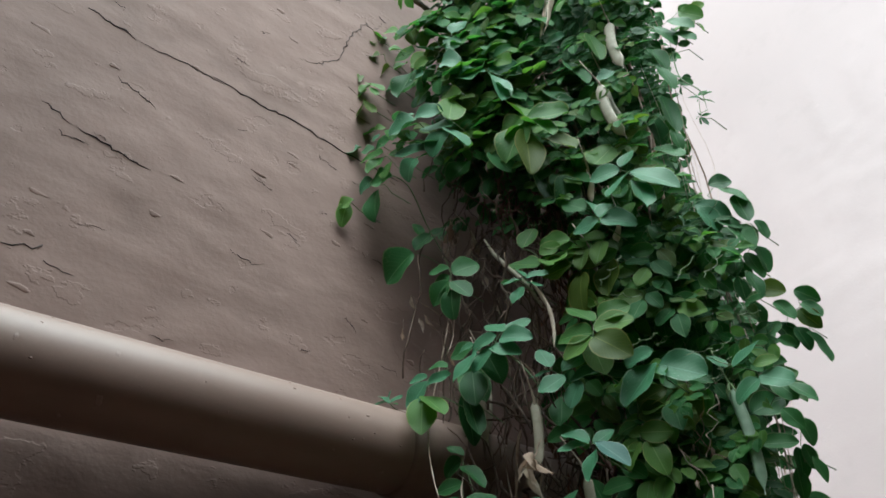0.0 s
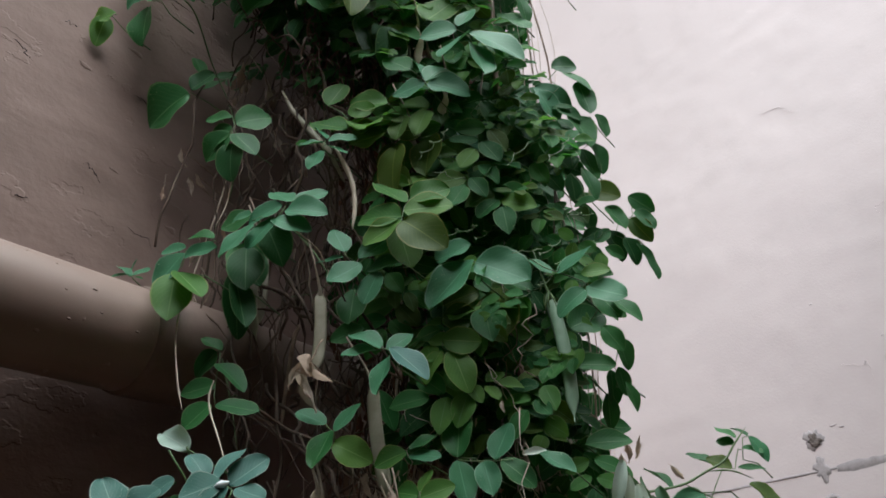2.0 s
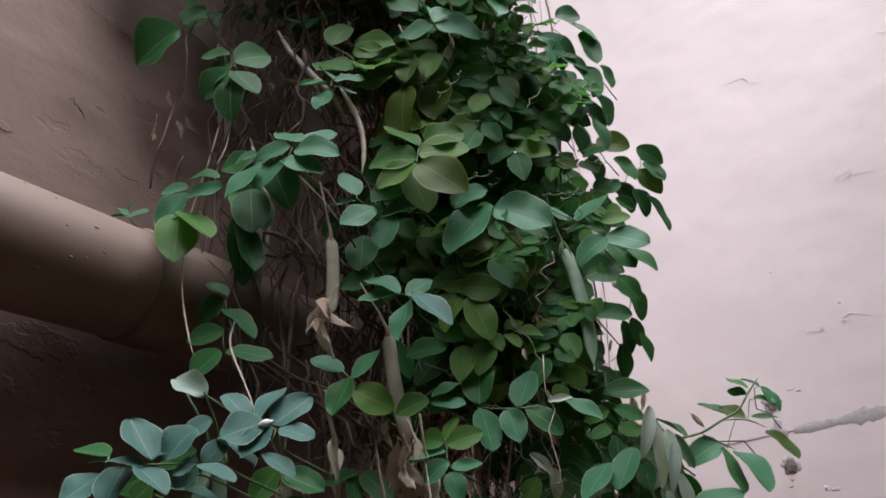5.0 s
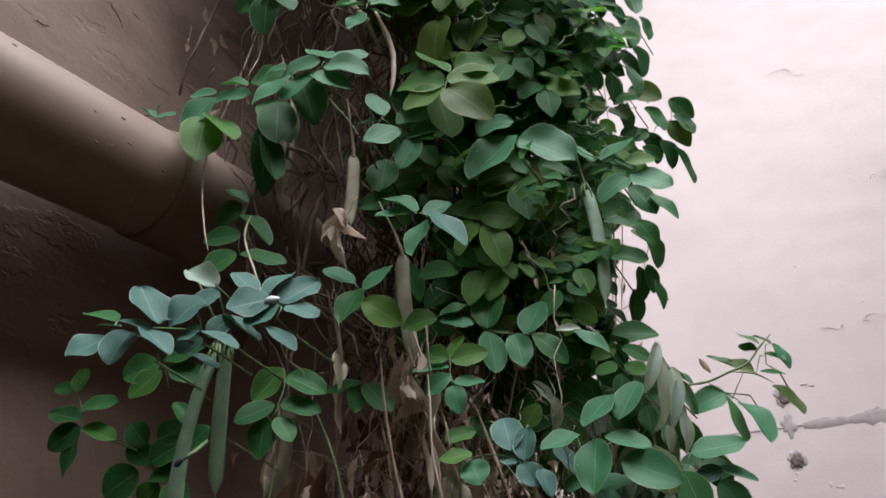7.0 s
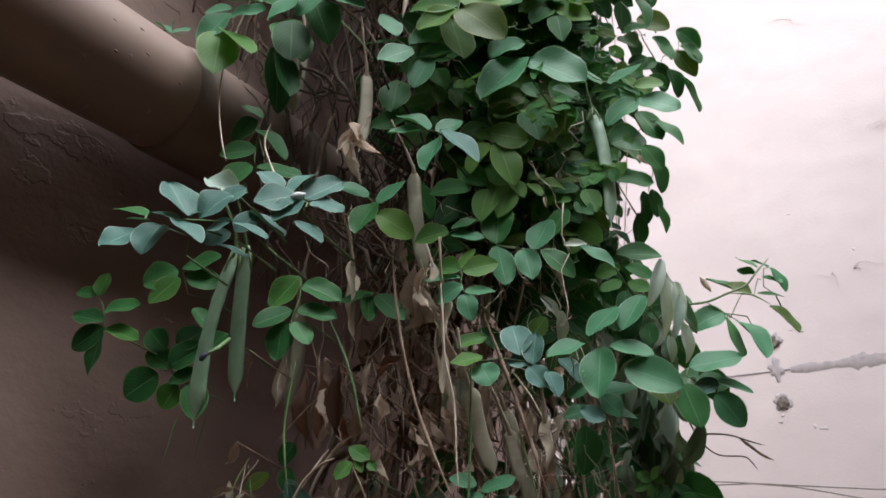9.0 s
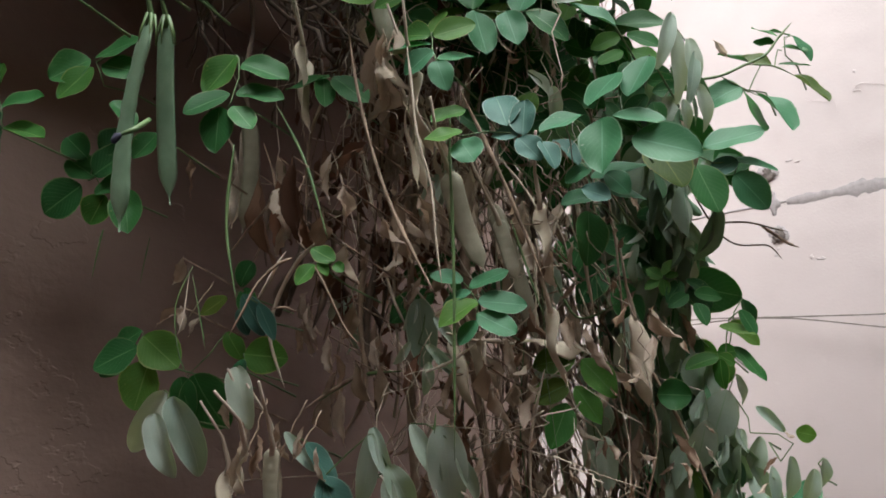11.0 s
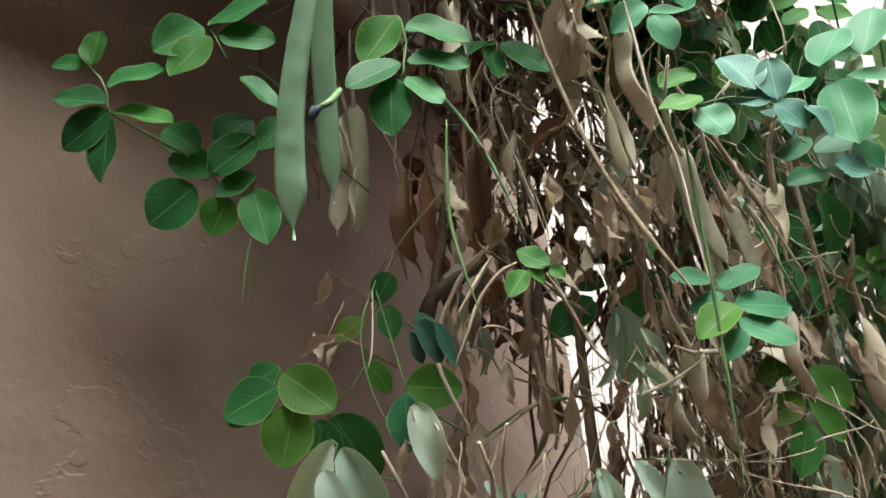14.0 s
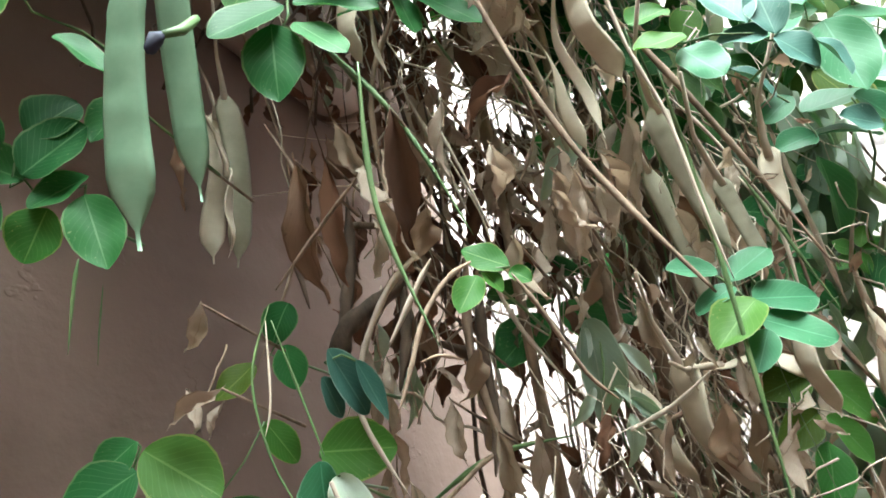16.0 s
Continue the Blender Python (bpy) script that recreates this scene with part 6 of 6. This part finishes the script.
def pod(parent, row, seed):
    ax, ay, az, bx, by, bz, kind = row[:7]
    a, b = Vector((ax, ay, az)), Vector((bx, by, bz))
    d = b - a
    length = d.length
    r = random.Random(seed)
    v, f = pod_mesh(length, row[7] if len(row) > 7 else min(0.0098, max(0.0070, length * 0.115)), r.uniform(-0.05, 0.08), row[6] == 1, seed)
    mat = (mat_pod_green, mat_pod_tan, mat_pod_grey)[kind]
    ob = link_mesh("pod", v, f, mat, parent)
    tagged(ob, ("flat green seed pod", "flat dry tan seed pod", "flat grey-green ageing seed pod")[kind])
    z = -d.normalized()
    face = Vector((0.4 + r.uniform(-0.5, 0.5), -0.9, 0.1))
    x = face.cross(z).normalized()
    y = z.cross(x)
    ob.matrix_basis = Matrix.Translation(a) @ Matrix((x, y, z)).transposed().to_4x4()
    s = Soup()
    s.tube([(0, 0, -0.004), (0, 0, 0.002), (0.002, 0.004, 0.014), (0.004, 0.02, 0.03)], [0.0016, 0.0013, 0.0008, 0.0006], 6)
    for k in range(0 if kind else 5):
        t = k * 1.257
        s.tube([(0.0015 * math.cos(t), 0.0015 * math.sin(t), 0.002), (0.004 * math.cos(t), 0.003 * math.sin(t), -0.006), (0.0046 * math.cos(t), 0.0034 * math.sin(t), -0.012)], [0.0008, 0.0006, 0.0002], 4)
    st = s.link("pod_stalk", mat_stem_pale if kind else mat_stem_green, ob, False)
    return ob


for i, row in enumerate(PODS_GREEN + PODS_MIDDLE + PODS_SMALL + PODS_LOWER + PODS_TANGLE):
    pod(dead if row[6] == 1 else vine, row, 100 + i)

# withered dark flower that clings to a pod stalk
s = Soup()
s.tube([(-0.3111, 0.6368, 1.7349), (-0.3107, 0.6300, 1.7282), (-0.3105, 0.6231, 1.7234)], [0.0010, 0.0012, 0.0009], 6)
s.link("flower_stalk", mat_stem_green, vine, False)
s = Soup()
s.tube([(-0.3105, 0.6231, 1.7234), (-0.3116, 0.6223, 1.7226), (-0.3127, 0.6215, 1.7200), (-0.3132, 0.6211, 1.7197)], [0.0008, 0.0017, 0.0013, 0.0005], 7)
tagged(s.link("withered_flower", mat_flower, vine, False), "shrivelled blue-black flower")

# ---- stems ----


def front(x):
    """Where the outermost leaves hang, seen from the open yard."""
    return 0.895 + 0.73 * x


def right_edge(z):
    """How far the leaf tips reach out from the wall at the height z."""
    return float(np.interp(z, (1.5, 1.6, 1.68, 1.74, 1.79, 1.86, 1.92, 2.0, 2.1, 2.18, 2.26, 2.34, 2.5), (-0.09, -0.103, -0.115, -0.11, -0.125, -0.14, -0.136, -0.118, -0.13, -0.15, -0.172, -0.17, -0.151)))


def inside(x, y, z):
    return x < right_edge(z) - 0.03 - 0.58 * max(0.0, y - 0.865)


rng = random.Random(41)


def in_column(rng, z):
    """A place inside the hanging mass at the height z."""
    left = -0.32 if z < 1.95 else -0.37
    right = -0.19
    return rng.uniform(left, right), rng.uniform(0.84, 0.96)


for k in range(46):
    z0, z1 = rng.uniform(1.8, 2.6), rng.uniform(1.15, 1.6)
    x0, y0 = in_column(rng, z0)
    s = Soup()
    y1 = y0 + rng.uniform(-0.06, 0.05)
    x1 = min(x0 + rng.uniform(-0.01, 0.15), right_edge(z1) - 0.05 - 0.58 * max(0.0, y1 - 0.865))
    pts = wander((x0, y0, z0), (x1, y1, z1), 26, 0.011, rng)
    r0 = rng.choice((0.0003, 0.0005, 0.0006, 0.0010))
    s.tube(pts, [r0 * (1 - 0.4 * i / 25) for i in range(26)], 6)
    mat = rng.choice((mat_stem_brown, mat_stem_brown, mat_stem_pale, mat_stem_pale, mat_stem_pale, mat_stem_green))
    s.link("stem", mat, vine if mat is mat_stem_green else dead, False)
for k in range(110):
    x0, y0 = rng.uniform(-0.39, -0.27), rng.uniform(0.79, 0.90)
    s = Soup()
    pts = wander((x0, y0, rng.uniform(2.05, 2.45)), (x0 + rng.uniform(-0.02, 0.05), y0 + rng.uniform(-0.03, 0.03), rng.uniform(1.60, 1.95) if k < 34 else rng.uniform(1.84, 2.0)), 26, 0.012, rng)
    s.tube(pts, rng.choice((0.0003, 0.0005, 0.0007, 0.0010)), 6)
    s.link("stem", rng.choice((mat_stem_brown, mat_stem_dark, mat_stem_dark, mat_stem_pale)), dead, False)
for x0, y0, z0, x1, y1, z1, r0 in ((-0.33, 0.80, 2.95, -0.20, 0.84, 1.0, 0.0026), (-0.27, 0.88, 2.9, -0.22, 0.90, 1.0, 0.0032), (-0.33, 0.80, 2.3, -0.24, 0.84, 1.0, 0.0024),
                                   (-0.28, 0.90, 2.8, -0.22, 0.93, 1.0, 0.0020), (-0.25, 0.90, 2.2, -0.22, 0.95, 1.0, 0.0018), (-0.43, 0.60, 2.78, -0.37, 0.74, 2.60, 0.006)):
    s = Soup()
    line = wander((x0, y0, z0), (x1, y1, z1), 40, 0.012, rng)
    if z1 < 1.5:  # rooted in the soil
        line += wander((x1, y1, z1 - 0.04), (x1 + 0.02, y1, -0.24), 20, 0.012, random.Random(7))
    s.tube(line, [r0 * (1 + 0.18 * math.sin(i * 1.3)) for i in range(len(line))], 8)
    tagged(s.link("woody_stem", mat_stem_brown, dead, False), "thick knotted brown stem")
s = Soup()
s.tube([(-0.361, 0.715, 2.162), (-0.352, 0.720, 2.139), (-0.336, 0.725, 2.114), (-0.315, 0.730, 2.084), (-0.302, 0.735, 2.052)], [0.0008, 0.0022, 0.0030, 0.0024, 0.0010], 9)
tagged(s.link("woody_stem", mat_pod_grey, dead, False), "thick pale grey broken stem")
for k in range(190):
    z = rng.uniform(1.35, 1.95)
    x, y = in_column(rng, z)
    a = rng.uniform(0, 6.3)
    ln = rng.uniform(0.03, 0.13)
    s = Soup()
    s.tube(wander((x, y - 0.06, z), (min(x + ln * math.cos(a), -0.175), y - 0.06 + 0.4 * ln * math.sin(a), z + rng.uniform(-0.09, 0.05)), 14, 0.0045, rng), rng.choice((0.0002, 0.0003, 0.0003, 0.0004, 0.0007)), 5)
    s.link("twig", rng.choice((mat_stem_brown, mat_stem_pale, mat_stem_pale)), dead, False)

tangle = Soup()
for k in range(210):
    x0, z0 = rng.uniform(-0.405, -0.285), rng.uniform(1.86, 2.40)
    y0 = front(x0) + rng.uniform(0.06, 0.13)
    ln = rng.uniform(0.05, 0.22)
    lean = rng.gauss(0, 0.35) if k % 3 else rng.gauss(0, 1.1)
    x1 = min(max(x0 + ln * math.sin(lean), -0.41), -0.26)
    z1 = max(z0 - ln * math.cos(lean), 1.80)
    tangle.tube(wander((x0, y0, z0), (x1, max(y0 + rng.uniform(-0.02, 0.03), front(x1) + 0.05), z1), 14, 0.006, rng), rng.choice((0.0004, 0.0005, 0.0007, 0.0010, 0.0014)), 5)
tagged(tangle.link("twig_tangle", mat_stem_dark, dead, False), "dense dark dry twigs against the wall", kind="stuff")

backing = Soup()
for k in range(170):
    z0 = rng.uniform(1.52, 1.86)
    x0, y0 = rng.uniform(-0.30, -0.15), rng.uniform(0.88, 1.0)
    ln, lean = rng.uniform(0.08, 0.26), rng.gauss(0.15, 0.3)
    end = (x0 + ln * math.sin(lean), y0 + rng.uniform(-0.03, 0.03), z0 - ln * math.cos(lean))
    if inside(x0, y0, z0) and inside(*end):
        backing.tube(wander((x0, y0, z0), end, 12, 0.006, rng), rng.choice((0.0005, 0.0008, 0.0012, 0.0018)), 5)
tagged(backing.link("twig_tangle", mat_stem_brown, dead, False), "brown dry stems deep in the tangle", kind="stuff")

# ---- dry leaves ----


def hang(rng, spread=0.7):
    """Axes for a leaf that hangs limp: tip mostly down, face at random."""
    d = Vector((rng.uniform(-1, 1) * spread, rng.uniform(-1, 1) * spread, -1)).normalized()
    f = Vector((rng.uniform(-1, 1), rng.uniform(-1.4, 0.4), rng.uniform(-0.4, 0.4)))
    x = d.cross(f).normalized()
    return x, d, x.cross(d)


def dry_spot(rng):
    """Dry leaves gather low down and in the middle of the mass."""
    while True:
        z = rng.uniform(1.30, 2.05)
        x = rng.gauss(-0.235 + 0.20 * (1.7 - z), 0.055)
        if (-0.31 if rng.random() < 0.9 else -0.36) < x < -0.15 and (z < 1.76 or rng.random() < 0.4):
            near = 0.765 if z < 1.72 else 0.80
            return Vector((x, rng.uniform(near, 0.93) + max(0, x + 0.25) * 0.4, z))


for k in range(190):
    p = dry_spot(rng)
    x, d, n = hang(rng)
    sc = rng.uniform(0.012, 0.027)
    red = p.x < -0.262 + rng.gauss(0, 0.02)
    ob = new("dry_leaf", (russet_meshes if red else dry_meshes)[rng.randrange(len(dry_meshes))])
    ob.parent = dead
    ob.matrix_basis = Matrix.Translation(p) @ Matrix((x, d, n)).transposed().to_4x4() @ Matrix.Diagonal((sc * rng.uniform(0.5, 1.0), sc, sc, 1))
# limp bunches: grey-green wilted leaves, or pale dry ones
for row in BUNCHES_LOW + BUNCHES_DEEP + BUNCHES_D + BUNCHES_E:
    c = Vector(row[:3])
    size, count, kind = row[3:]
    s = Soup()
    s.tube(wander(c + Vector((rng.uniform(-0.006, 0.006), 0.014, size * 1.3)), c, 8, 0.0006, rng), 0.0005, 5)
    stalk = s.link("wilted_leaf" if kind == 0 else "dry_sprig", mat_stem_green if kind == 0 else mat_stem_brown, vine if kind == 0 else dead, False)
    for j in range(count):
        x, d, n = hang(rng, 0.42)
        sc = size * rng.uniform(0.75, 1.15)
        me = leaflet_meshes[3, rng.randrange(len(wilt_blades))] if kind == 0 else dry_meshes[rng.randrange(len(dry_meshes))]
        ob = new("leaflet" if kind == 0 else "dry_leaf", me)
        ob.parent = stalk
        ob.matrix_basis = Matrix.Translation(c + Vector((rng.uniform(-0.006, 0.006), rng.uniform(-0.006, 0.006), size * 0.35 * (j % 3)))) @ Matrix((x, d, n)).transposed().to_4x4() @ Matrix.Diagonal((sc, sc, sc, 1))

# single stems that show plainly
for kind, radius, pts in VINES_A + VINES_B + VINES_C + VINES_D + VINES_E + VINES_F + VINES_G + VINES_H + VINES_I + VINES_J + VINES_WOODY + VINES_SPRIG:
    s = Soup()
    p = [Vector(q) for q in pts]
    fine = []
    for a in range(len(p) - 1):
        p0, p1, p2, p3 = p[max(a - 1, 0)], p[a], p[a + 1], p[min(a + 2, len(p) - 1)]
        for i in range(6):
            t = i / 6
            fine.append(0.5 * (2 * p1 + (p2 - p0) * t + (2 * p0 - 5 * p1 + 4 * p2 - p3) * t * t + (3 * p1 - p0 - 3 * p2 + p3) * t ** 3))
    fine.append(p[-1])
    s.tube(fine, [radius * (1 + 0.12 * math.sin(i * 1.9)) * (1 - 0.35 * i / len(fine)) * min(1.0, 0.25 + 0.2 * i, 0.15 + 0.2 * (len(fine) - 1 - i)) for i in range(len(fine))], 7)
    s.link("vine_stem", (mat_stem_green, mat_stem_brown, mat_stem_pale, mat_stem_dark)[kind], vine if kind == 0 else dead, False)

# ---- the dense inner mass ----


def put_blade(soup, data, m):
    v, f, uv = data
    a = np.array(m)
    soup.add(v @ a[:3, :3].T + a[:3, 3], f, uv)


rng = random.Random(51)
mass, outer = Soup(), Soup()

for k in range(1480):
    while True:
        z = rng.uniform(1.50, 2.95)
        y = rng.uniform(0.80, 1.06)
        x = rng.uniform(-0.41, -0.12)
        if k % 8 == 0:
            x, y, z = rng.uniform(-0.41, -0.31), rng.uniform(0.60, 0.76), rng.uniform(2.26, 2.62)
        elif k % 7 == 3:
            x, y, z = rng.uniform(-0.45, -0.31), rng.uniform(0.72, 1.0), rng.uniform(2.22, 2.80)
        elif k % 4 == 1:
            z = rng.uniform(1.84, 2.62)
            x = rng.uniform(-0.285 if z < 2.15 else -0.34, -0.12)
            y = rng.uniform(0.72, 0.86)
        y = max(y, front(x) + rng.uniform(0.028, 0.075))
        low_line = -0.30 + 0.7 * max(0.0, 1.86 - z)
        if not inside(x, y, z) or (x < -0.29 and z < 2.18 and rng.random() < 0.8):
            continue
        if z > 1.98 or (x > low_line and (z > 1.74 or y > 0.86)) or rng.random() < 0.02:
            break
    spin = rng.uniform(180, 360)
    elev = rng.uniform(0, 40)
    axis, across, n = leaf_frame(spin, elev, rng, 0.35)
    length = rng.uniform(0.048, 0.080) * (0.7 if x > right_edge(z) - 0.07 else 1.0)
    base = Vector((x, y, z)) - axis * length * 0.5
    for it in leaflet_layout(rng.choice((5, 5, 7)), rng):
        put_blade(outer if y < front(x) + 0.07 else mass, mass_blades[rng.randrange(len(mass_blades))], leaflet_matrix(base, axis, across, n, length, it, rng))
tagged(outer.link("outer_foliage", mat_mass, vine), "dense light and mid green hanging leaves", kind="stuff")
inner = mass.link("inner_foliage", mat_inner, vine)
tagged(inner, "dense inner leaves toned darker for the shade in the mass", kind="stuff")
limp = Soup()
for k in range(220):
    z = rng.uniform(1.42, 1.80)
    y = rng.uniform(0.86, 1.0)
    p = Vector((right_edge(z) - rng.uniform(0.02, 0.065) - 0.58 * (y - 0.865), y, z))
    for j in range(rng.choice((3, 4, 5))):
        xa, d, n = hang(rng, 0.5)
        sc = rng.uniform(0.018, 0.032)
        put_blade(limp, rng.choice(wilt_blades + mass_blades[:3]), Matrix.Translation(p + Vector((rng.uniform(-0.01, 0.01), rng.uniform(-0.01, 0.01), 0.008 * j))) @ Matrix((xa, d, n)).transposed().to_4x4() @ Matrix.Diagonal((sc, sc, sc, 1)))
tagged(limp.link("limp_foliage", mat_wilt_mass, vine), "limp dull green hanging leaves", kind="stuff")
litter, russet, crumbs = Soup(), Soup(), Soup()
for k in range(300):
    p = dry_spot(rng)
    p.y = rng.uniform(0.78, 0.89)
    if k % 4 == 0:
        p = Vector((rng.uniform(-0.425, -0.30), rng.uniform(0.84, 1.02), rng.uniform(1.80, 2.30)))
    x, d, n = hang(rng)
    sc = rng.uniform(0.010, 0.027)
    put_blade(russet if p.x < -0.255 + rng.gauss(0, 0.02) else litter, dry_blades[rng.randrange(len(dry_blades))], Matrix.Translation(p) @ Matrix((x, d, n)).transposed().to_4x4() @ Matrix.Diagonal((sc, sc, sc, 1)))
for k in range(660):
    z = rng.uniform(1.69, 1.90) if k % 3 == 0 else rng.uniform(1.85, 2.24)
    p = Vector((rng.uniform(-0.38, -0.265), rng.uniform(0.80, 0.95), z))
    x, d, n = hang(rng)
    sc = rng.uniform(0.012, 0.030)
    put_blade(russet, dry_blades[rng.randrange(len(dry_blades))], Matrix.Translation(p) @ Matrix((x, d, n)).transposed().to_4x4() @ Matrix.Diagonal((sc, sc, sc, 1)))
tagged(russet.link("dry_litter", mat_russet_mass, dead), "caught reddish brown leaf litter", kind="stuff")
tagged(litter.link("dry_litter", mat_dry_mass, dead), "caught dry leaf litter", kind="stuff")

for k in range(420):
    z = rng.uniform(1.45, 1.88)
    p = Vector((rng.gauss(-0.24 + 0.20 * (1.7 - z), 0.045), rng.uniform(0.765, 0.87), z))
    xa, d, n = hang(rng, 1.2)
    sc = rng.uniform(0.006, 0.014)
    put_blade(crumbs, dry_blades[rng.randrange(len(dry_blades))], Matrix.Translation(p) @ Matrix((xa, d, n)).transposed().to_4x4() @ Matrix.Diagonal((sc, sc, sc, 1)))
tagged(crumbs.link("dry_litter", mat_dry_mass, dead), "small crumbled pale dry leaf scraps", kind="stuff")
straw = Soup()
for k in range(620):
    z = rng.uniform(1.45, 1.90)
    x = rng.gauss(-0.245 + 0.20 * (1.7 - z), 0.045)
    y = rng.uniform(0.765, 0.93)
    ln = rng.uniform(0.02, 0.085)
    lean = rng.gauss(0.25, 0.6)
    end = (x + ln * math.sin(lean), y + rng.uniform(-0.02, 0.02), z - ln * math.cos(lean))
    if not (inside(x, y, z) and inside(*end)):
        continue
    straw.tube(wander((x, y, z), end, 8, 0.0022, rng), rng.choice((0.00015, 0.0002, 0.0003, 0.0004)), 4)
tagged(straw.link("straw", mat_stem_pale, dead, False), "thin pale broken dry stems", kind="stuff")

# ---- tendrils, wall scraps and a dried spot ----
rng = random.Random(71)
for k in range(42):
    z = rng.uniform(1.85, 2.5)
    x = rng.uniform(-0.35, right_edge(z) + 0.01)
    y = rng.uniform(0.70, 0.80)
    turns, r0, drop = rng.uniform(1.0, 3.0), rng.uniform(0.002, 0.005), rng.uniform(0.015, 0.05)
    a0 = rng.uniform(0, 6.3)
    s = Soup()
    pts = []
    for i in range(26):
        t = i / 25
        rr = r0 * min(1.0, 3 * t) * (1 - 0.5 * t)
        pts.append((x + rr * math.cos(a0 + 6.28 * turns * t), y + 0.04 * (1 - t) + rr * math.sin(a0 + 6.28 * turns * t), z - drop * t))
    s.tube(pts, 0.0003, 5)
    s.link("tendril", mat_stem_green, vine, False)
for x, y, z, ln in ((-0.428, 0.70, 2.02, 0.020), (-0.430, 0.66, 2.06, 0.014), (-0.425, 0.72, 2.05, 0.016)):
    s = Soup()
    s.tube(wander((x, y, z + 0.012), (x, y, z), 8, 0.001, rng), 0.0002, 4)
    thread = s.link("dry_sprig", mat_stem_pale, dead, False)
    xa, d, n = hang(rng, 0.3)
    ob = new("dry_leaf", dry_meshes[rng.randrange(len(dry_meshes))])
    ob.parent = thread
    ob.matrix_basis = Matrix.Translation((x, y, z)) @ Matrix((xa, d, n)).transposed().to_4x4() @ Matrix.Diagonal((ln, ln, ln, 1))
s = Soup()
s.tube([(-0.2302, 0.5814, 1.7745), (-0.2289, 0.5823, 1.7752), (-0.2274, 0.5834, 1.7756), (-0.2261, 0.5844, 1.7760), (-0.2250, 0.5852, 1.7766)], [0.0003, 0.0013, 0.0018, 0.0012, 0.0004], 8)
tagged(s.link("dropping", mat_chalk, vine, False), "dried chalky white spot on a leaf")
